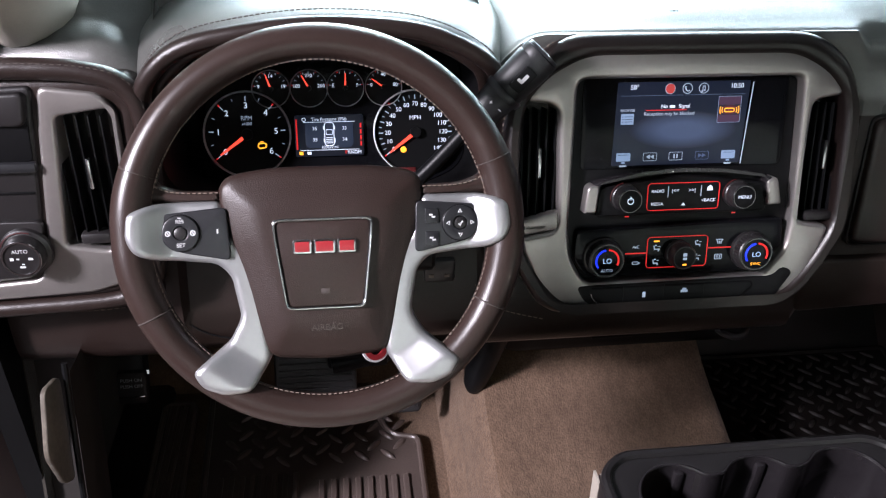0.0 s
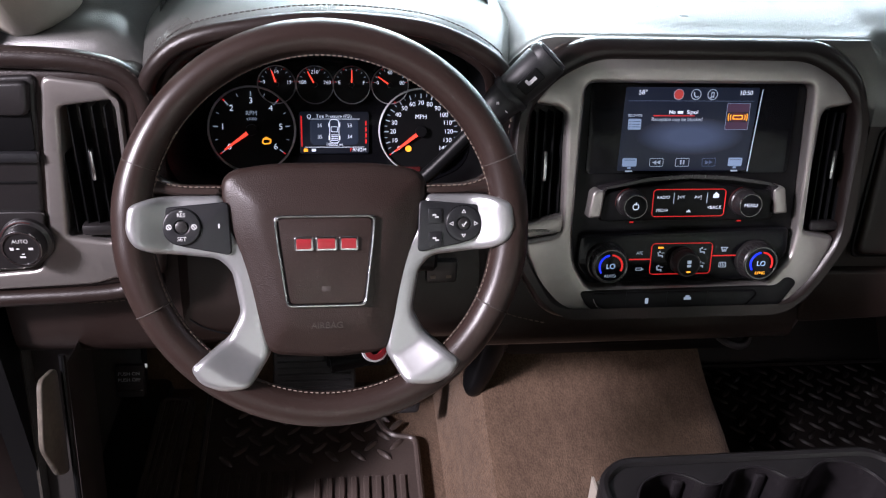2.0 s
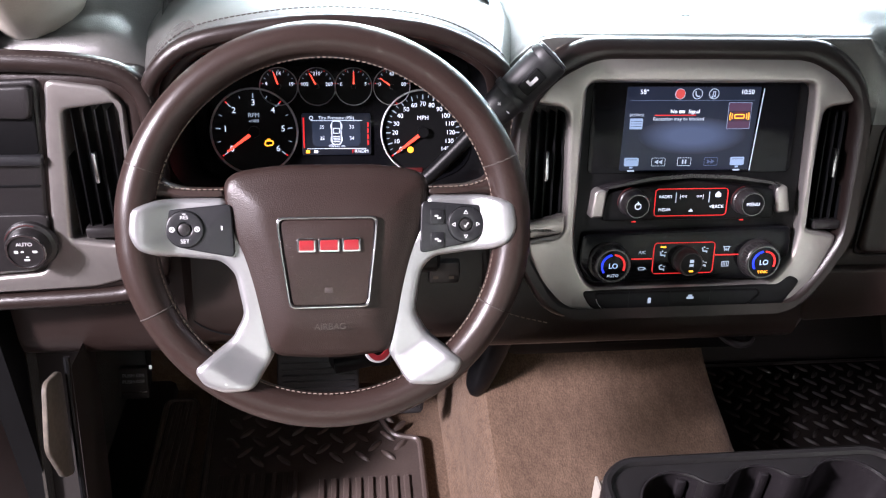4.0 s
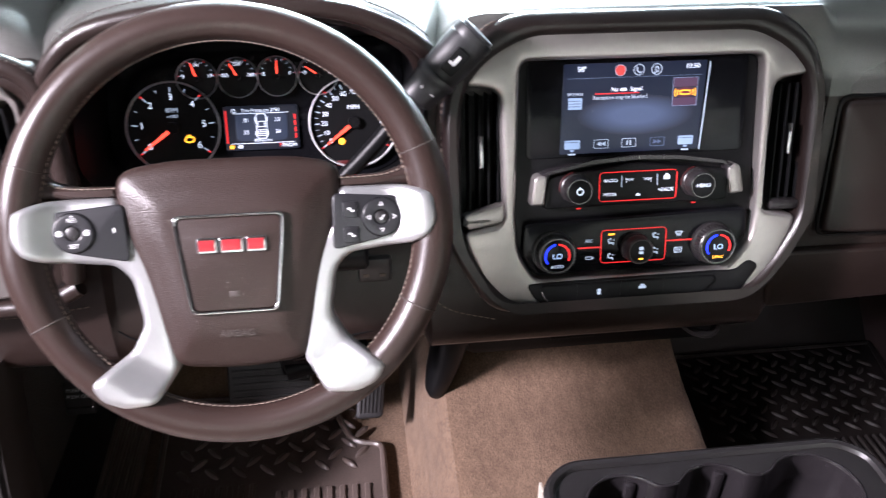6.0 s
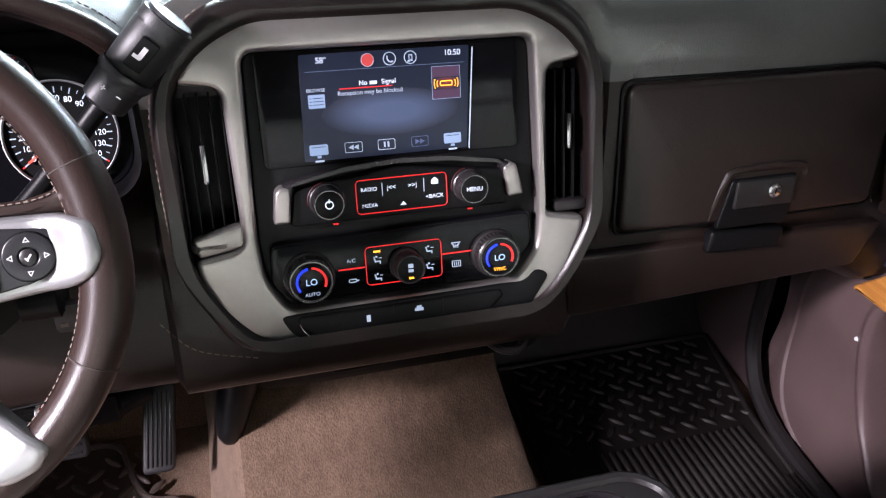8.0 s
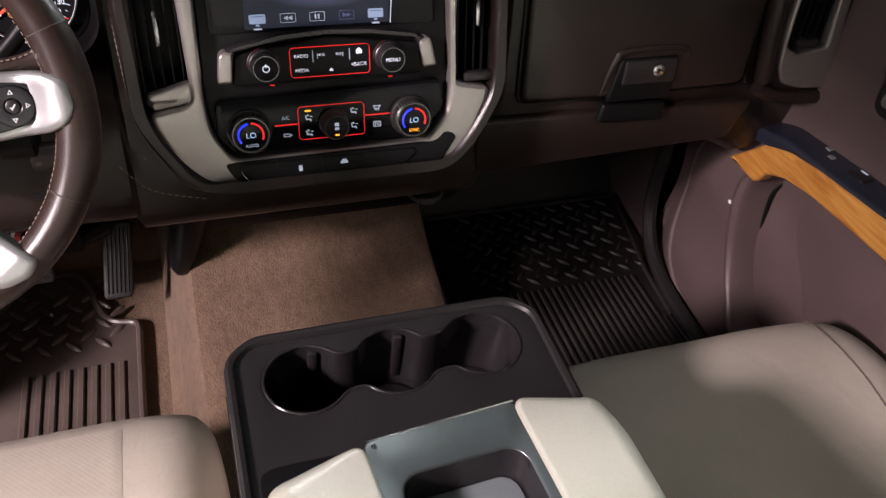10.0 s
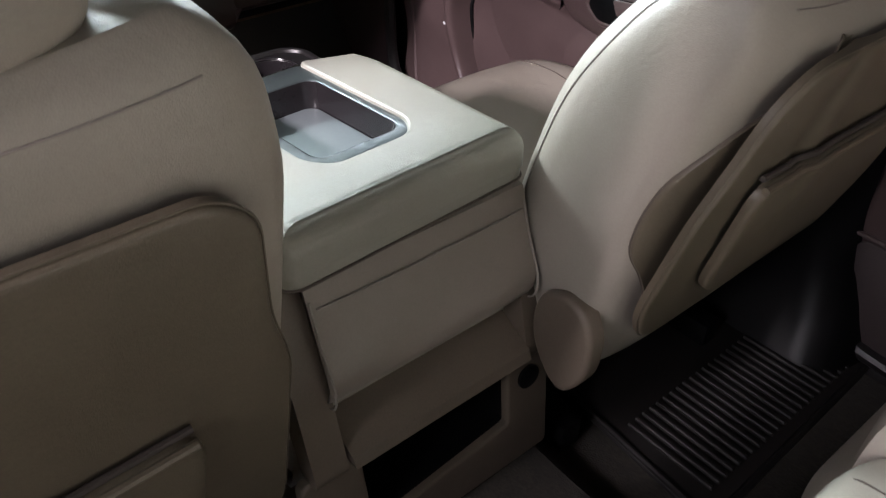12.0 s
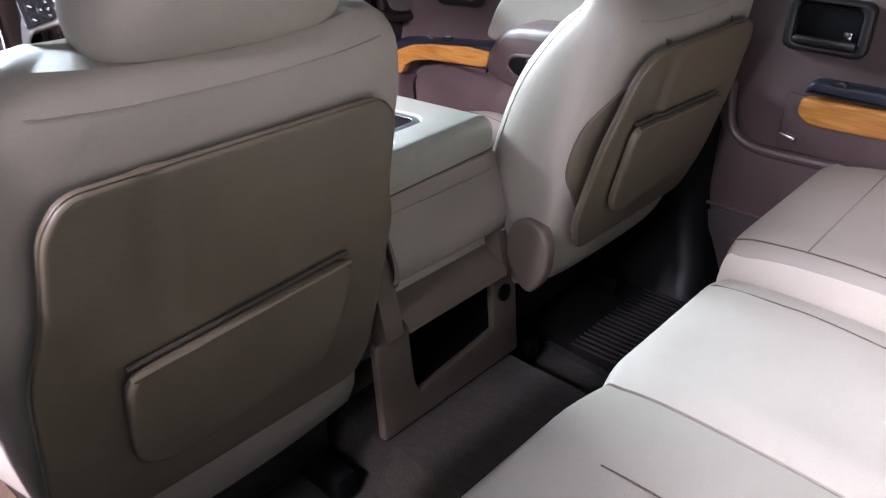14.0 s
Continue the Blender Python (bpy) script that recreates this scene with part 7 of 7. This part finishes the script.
# upper insert and handle
ins = rounded([(0.575, 0.535), (0.535, 0.63), (0.46, 0.70), (0.30, 0.775), (0.05, 0.80), (0.04, 0.53)], 0.03, 5)
part("leather_insert", plate(ins, [], 0.020, 0.010, DR @ at(0, 0, 0.0), 4), HIDE, door, "beige leather insert")
HB = DR @ at(0.665, 0.655, 0.0) @ pose(0, 0, 0, 0, 0, -4)
bez = part("handle_bezel", plate(rrect(0.150, 0.105, 0.020), [rrect(0.108, 0.070, 0.012, 5, 0.006, 0.006)], 0.020, 0.007, HB @ at(0, 0, 0.002), 4), CHAR, door, "charcoal handle bezel")
part("handle_well", plate(rrect(0.112, 0.074, 0.012, 5, 0.006, 0.006), [], 0.004, 0.001, HB @ at(0, 0, 0.002)), BLACK, bez)
part("door_handle", box((0.0, -0.026, 0.022), (0.118, 0.020, 0.016), 0.007, HB), SILVERLIGHT, bez, "chrome door handle")
part("lock_knob", box((0.03, 0.012, 0.012), (0.022, 0.030, 0.010), 0.004, HB), CHAR, bez)
# dark sealing strip and upper frame with window
part("window_sill", box((0.735, 0.55, 0.875), (0.05, 1.06, 0.05), 0.015), DOORVINYL, door, "cocoa window ledge")
pane = part("window_pane", box((0.75, 0.50, 1.10), (0.005, 0.95, 0.42), 0.0), glass, door, "clear side window")
pane.visible_shadow = False

# kick panel in front of the door
kick = [[Vector((0.745 - 0.035 * math.sin(t * math.pi) - 0.01, y, 0.02 + 0.62 * t)) for t in lin(0, 1, 14)] for y in lin(1.07, 1.36, 8)]
tagged(part("kick_panel", loft(kick, cap=False, closed=False), DOORVINYL), "cocoa plastic kick panel beside the footwell", "trim", kind="structure")
tagged(part("door_seal", tube(smooth_line([(0.705, 1.09, 0.60), (0.700, 1.085, 0.30), (0.695, 1.06, 0.14), (0.685, 0.95, 0.07), (0.685, 0.70, 0.055), (0.69, 0.20, 0.055)], 6), 0.014, 10), CHAR), "dark rubber door seal", "seal", kind="structure")
band = [[Vector((x, 0.70 + 0.15 * t + dy, 0.03 + 0.47 * t)) for t in lin(0, 0.90, 14)] for x, dy in ((-0.752, 0.002), (-0.750, 0.03), (-0.750, 0.09), (-0.757, 0.105), (-0.775, 0.11), (-0.835, 0.112))]
tagged(part("hinge_pillar_trim", loft(band, cap=False, closed=False), JAMBTRIM), "cocoa plastic trim of the door hinge pillar", "trim", kind="structure")
tagged(part("pillar_seal", tube([Vector((-0.755, 0.697 + 0.15 * t, 0.03 + 0.47 * t)) for t in lin(0, 0.93, 14)], 0.004, 8), BLACK), "black rubber door seal", "seal", kind="structure")
jamb = rounded([(0.832, 0.452), (0.790, 0.312), (0.762, 0.335), (0.745, 0.40), (0.785, 0.470)], 0.012, 4)
tagged(part("door_jamb", plate(jamb, [], 0.006, 0.002, axes((-0.768, 0, 0), (0, 1, 0), (0, 0, 1), (1, 0, 0))), JAMBPAINT), "cream painted metal door jamb beside the seal", "door jamb", kind="structure")
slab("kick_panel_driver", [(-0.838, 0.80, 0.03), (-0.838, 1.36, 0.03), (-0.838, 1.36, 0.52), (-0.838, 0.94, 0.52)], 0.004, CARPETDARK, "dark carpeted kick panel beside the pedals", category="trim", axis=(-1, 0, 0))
sx = part("sill_ribs", joined(*[box((0.648 + 0.011 * k, 0.79, 0.058), (0.005, 0.16, 0.008), 0.002) for k in range(4)]), CHAR)
tagged(sx, "dark ribbed sill plate", "sill", kind="structure")

trim_rows = []
for z, x, y0, y1 in ((0.03, 0.650, -0.13, 0.44), (0.06, 0.665, -0.12, 0.44), (0.11, 0.700, -0.10, 0.43), (0.20, 0.728, -0.07, 0.42), (0.31, 0.734, -0.05, 0.40), (0.36, 0.735, -0.045, 0.24), (0.55, 0.738, -0.03, 0.22), (0.80, 0.735, -0.02, 0.18)):
    trim_rows.append([Vector((px, py, z)) for px, py in rounded([(0.80, y0 - 0.02), (x + 0.03, y0), (x, y0 + 0.05), (x, y1 - 0.05), (x + 0.03, y1), (0.80, y1 + 0.02)], 0.02, 3)])
tagged(part("pillar_trim", loft(trim_rows), BLACK, smooth=50), "dark plastic lower pillar trim between the doors", "pillar", kind="structure")

# rear passenger door
RD = axes((0.800, 0.0, 0.0), (0, 1, 0), (0, 0, 1), (-1, 0, 0))
rdoor = thing("rear_door", "closed cocoa vinyl rear door with wood trim and speaker", "car door", "passenger doors")
part("door_panel", box((-0.50, 0.44, -0.02), (0.98, 0.86, 0.05), 0.01, RD), DOORVINYL, rdoor, "cocoa moulded door panel")
lowp = rounded([(-0.050, 0.50), (-0.064, 0.445), (-0.11, 0.412), (-0.40, 0.416), (-0.95, 0.42), (-0.95, 0.03), (-0.16, 0.03), (-0.065, 0.085), (-0.030, 0.17), (-0.045, 0.30)], 0.03, 5)
part("lower_panel", plate(lowp, [], 0.035, 0.014, RD @ at(0, 0, 0.0), 4), DOORVINYL, rdoor, "raised cocoa lower panel")
part("pocket_recess", plate(rounded([(-0.165, 0.535), (-0.168, 0.415), (-0.60, 0.415), (-0.60, 0.50), (-0.24, 0.50), (-0.22, 0.535)], 0.012, 4), [], 0.010, 0.004, RD @ at(0, 0, 0.006)), DOORVINYL, rdoor, "stepped pocket recess")
part("panel_lip", tube([RD @ Vector((u, v, 0.036)) for u, v in smooth_line_2d([(-0.060, 0.54), (-0.066, 0.475), (-0.085, 0.432), (-0.14, 0.411), (-0.28, 0.412), (-0.40, 0.418), (-0.9, 0.42)])], 0.011, 10), DOORVINYL, rdoor, "rounded panel lip")
part("speaker_grille", plate(rounded([(-0.055, 0.255), (-0.30, 0.250), (-0.30, 0.06), (-0.14, 0.06), (-0.065, 0.10), (-0.045, 0.17)], 0.03, 5), [], 0.006, 0.003, RD @ at(0, 0, 0.034)), GRILLE, rdoor, "dark speaker grille panel")
part("grille_line", tube([RD @ Vector((u, 0.262, 0.038)) for u in lin(-0.05, -0.32, 8)], 0.004, 8), DOORVINYL, rdoor)
rw = rounded([(-0.200, 0.535), (-0.198, 0.50), (-0.225, 0.482), (-0.60, 0.490), (-0.60, 0.55)], 0.012, 4)
part("wood_trim", plate(rw, [], 0.030, 0.008, RD @ at(0, 0, 0.005), 4), WOOD, rdoor, "honey brown wood veneer strip")
part("switch_ledge", plate(rounded([(-0.200, 0.545), (-0.215, 0.575), (-0.60, 0.580), (-0.60, 0.538)], 0.012, 4), [], 0.034, 0.010, RD @ at(0, 0, 0.003), 4), NAVY, rdoor, "blue-black switch ledge")
part("window_switch", box((-0.265, 0.575, 0.030), (0.03, 0.012, 0.016), 0.004, RD), CHAR, rdoor)
HB2 = RD @ at(-0.215, 0.675, 0.004)
bz2 = part("handle_bezel", plate(rrect(0.160, 0.105, 0.020), [rrect(0.120, 0.075, 0.014)], 0.022, 0.008, HB2, 4), CHAR, rdoor, "charcoal handle bezel")
part("handle_well", plate(rrect(0.124, 0.079, 0.014), [], 0.004, 0.001, HB2), BLACK, bz2)
part("door_handle", box((0.0, -0.030, 0.018), (0.12, 0.016, 0.016), 0.006, HB2), CHAR, bz2, "charcoal door handle")
part("lock_knob", box((-0.04, -0.012, 0.014), (0.016, 0.016, 0.010), 0.003, HB2), CHROME, bz2, "chrome lock knob")
part("pull_stub", box((-0.187, 0.447, 0.020), (0.036, 0.012, 0.016), 0.005, RD @ at(-0.187, 0.447) @ pose(0, 0, 0, 0, 0, 12) @ at(0.187, -0.447)), SILVER, rdoor, "small pale catch")
rp = part("window_pane", box((0.80, -0.50, 1.10), (0.005, 0.90, 0.42), 0.0), glass, rdoor, "clear side window")
rp.visible_shadow = False
tagged(part("door_seal_rear", tube(smooth_line([(0.775, -0.01, 0.55), (0.772, -0.015, 0.25), (0.765, -0.04, 0.12), (0.755, -0.14, 0.065), (0.755, -0.6, 0.055)], 6), 0.014, 10), CHAR), "dark rubber door seal", "seal", kind="structure")

# open driver's door, swung out
OD = pose(-0.85, 1.02, 0.0, 0, 0, -62)
odoor = thing("front_door", "open cocoa vinyl driver's door swung outwards", "car door", "driver's doors")
part("door_panel", box((0, -0.52, 0.44), (0.05, 1.04, 0.86), 0.015, OD), DOORVINYL, odoor, "cocoa moulded door panel")
part("map_pocket", plate(rounded([(-0.10, 0.40), (-0.95, 0.44), (-0.95, 0.05), (-0.35, 0.05), (-0.12, 0.20)], 0.03, 4), [], 0.04, 0.012, OD @ axes((0.024, 0, 0), (0, 1, 0), (0, 0, 1), (1, 0, 0))), HIDE, odoor, "beige map pocket")
part("armrest", box((0.06, -0.62, 0.52), (0.08, 0.55, 0.12), 0.03, OD), DOORVINYL, odoor, "padded cocoa armrest")


# open rear door on the driver's side, with dark tinted glass
OR = pose(-0.87, -0.07, 0.0, 0, 0, -72)
ordoor = thing("rear_door", "open cocoa vinyl rear door swung outwards, tinted window", "car door", "driver's doors")
part("door_panel", box((0, -0.47, 0.44), (0.05, 0.94, 0.86), 0.015, OR), DOORVINYL, ordoor, "cocoa moulded door panel")
part("door_pocket", box((0.035, -0.50, 0.22), (0.04, 0.70, 0.26), 0.015, OR), DOORVINYL, ordoor)
part("armrest", box((0.05, -0.52, 0.50), (0.07, 0.50, 0.10), 0.03, OR), DOORVINYL, ordoor, "padded cocoa armrest")
part("window_frame", tube([OR @ Vector(p) for p in ((0, -0.03, 0.86), (0, -0.05, 1.22), (0, -0.12, 1.32), (0, -0.72, 1.32), (0, -0.92, 1.10), (0, -0.93, 0.86))], 0.022, 10), CHAR, ordoor, "dark window frame")
part("window_pane", plate([(-0.04, 0.86), (-0.06, 1.22), (-0.12, 1.31), (-0.72, 1.31), (-0.91, 1.10), (-0.92, 0.86)], [], 0.005, 0.001, OR @ axes((0, 0, 0), (0, 1, 0), (0, 0, 1), (1, 0, 0))), GLOSS, ordoor, "dark privacy glass")

# ---- floor mats ----
def treads(u0, u1, v0, v1, step, M, lift=0.0055):
    """Raised diamond-plate lozenges, alternately turned."""
    out, j, v = [], 0, v0
    while v <= v1 + 1e-6:
        i, u = 0, u0 + (step / 2 if j % 2 else 0)
        while u <= u1 + 1e-6:
            a = 45 if j % 2 else -45
            rr = []
            for w, h in ((1.0, 0.0), (0.75, 0.7), (0.35, 1.0)):
                rr.append([(M @ at(u, v) @ pose(0, 0, 0, 0, 0, a)) @ Vector((step * 0.40 * w * math.cos(t), step * 0.13 * w * math.sin(t), lift * h)) for t in lin(0, 2 * math.pi, 10)[:-1]])
            out.append(loft(rr))
            u += step
            i += 1
        v += step * 0.5
        j += 1
    return out


def floor_mat(name_label, outline, M, tread, ribs, mat=RUBBER, rib_mat=None):
    ob = thing("floor_mat", name_label, "floor mat", "rubber floor mats")
    base = part("mat_sheet", plate(rounded(outline, 0.02, 4), [], 0.007, 0.003, M), mat, ob)
    part("mat_rim", tube([M @ Vector((u, v, 0.008)) for u, v in offset(ccw(rounded(outline, 0.02, 4)), 0.006)], 0.0055, 8, closed=True), mat, ob, "raised rim")
    if tread:
        part("tread", treads(*tread, M @ at(0, 0, 0.0065)), mat, ob)
    for (u0, v0, u1, v1, n, along) in ribs:
        for k in range(n):
            t = (k + 0.5) / n
            if along == "v":
                u = u0 + (u1 - u0) * t
                part("rib", box((u, (v0 + v1) / 2, 0.0085), ((u1 - u0) / n * 0.52, v1 - v0, 0.007), 0.0018, M, 1), mat, ob)
            else:
                v = v0 + (v1 - v0) * t
                part("rib", box(((u0 + u1) / 2, v, 0.0085), (u1 - u0, (v1 - v0) / n * 0.52, 0.007), 0.0018, M, 1), mat, ob)
    return ob


DMM = pose(0, 0, 0.043)
floor_mat("brown rubber driver's floor mat with diamond treads and ribs", [(-0.66, 0.80), (-0.285, 0.80), (-0.285, 1.075), (-0.335, 1.085), (-0.352, 1.12), (-0.375, 1.20), (-0.40, 1.22), (-0.68, 1.22)], DMM,
          (-0.625, -0.325, 1.035, 1.195, 0.046), [(-0.645, 0.82, -0.50, 1.005, 8, "v"), (-0.475, 0.82, -0.31, 0.985, 8, "v")])
floor_mat("brown rubber foot rest mat with long ribs", [(-0.76, 0.82), (-0.69, 0.82), (-0.70, 1.2), (-0.765, 1.2)], DMM, None, [(-0.752, 0.83, -0.702, 1.19, 4, "v")])
PMM = pose(0, 0, 0.043)
floor_mat("brown rubber passenger floor mat with diamond treads and ribs, shade in its colour", [(0.27, 0.72), (0.665, 0.74), (0.685, 1.0), (0.735, 1.24), (0.27, 1.24)], PMM,
          (0.32, 0.69, 1.015, 1.215, 0.040), [(0.36, 0.75, 0.65, 0.99, 20, "v")], RUBBERSHADED)
floor_mat("black rubber rear floor mat with close ribs", [(0.30, -0.165), (0.80, -0.15), (0.76, 0.04), (0.72, 0.22), (0.33, 0.22)], pose(0, 0, 0.042),
          None, [(0.345, -0.130, 0.745, 0.020, 24, "v")], RUBBERMATT)

for s in (-1, 1):
    slab("cab_side" + ("_driver" if s < 0 else "_passenger"), [(s * 0.84, 0.86 if s < 0 else -1.18, -0.02), (s * 0.84, 1.36, -0.02), (s * 0.84, 1.40, 0.93), (s * 0.84, 0.86 if s < 0 else -1.18, 0.90)], 0.03, BLACK, "dark body side behind the trim", category="body side", axis=(s, 0, 0))
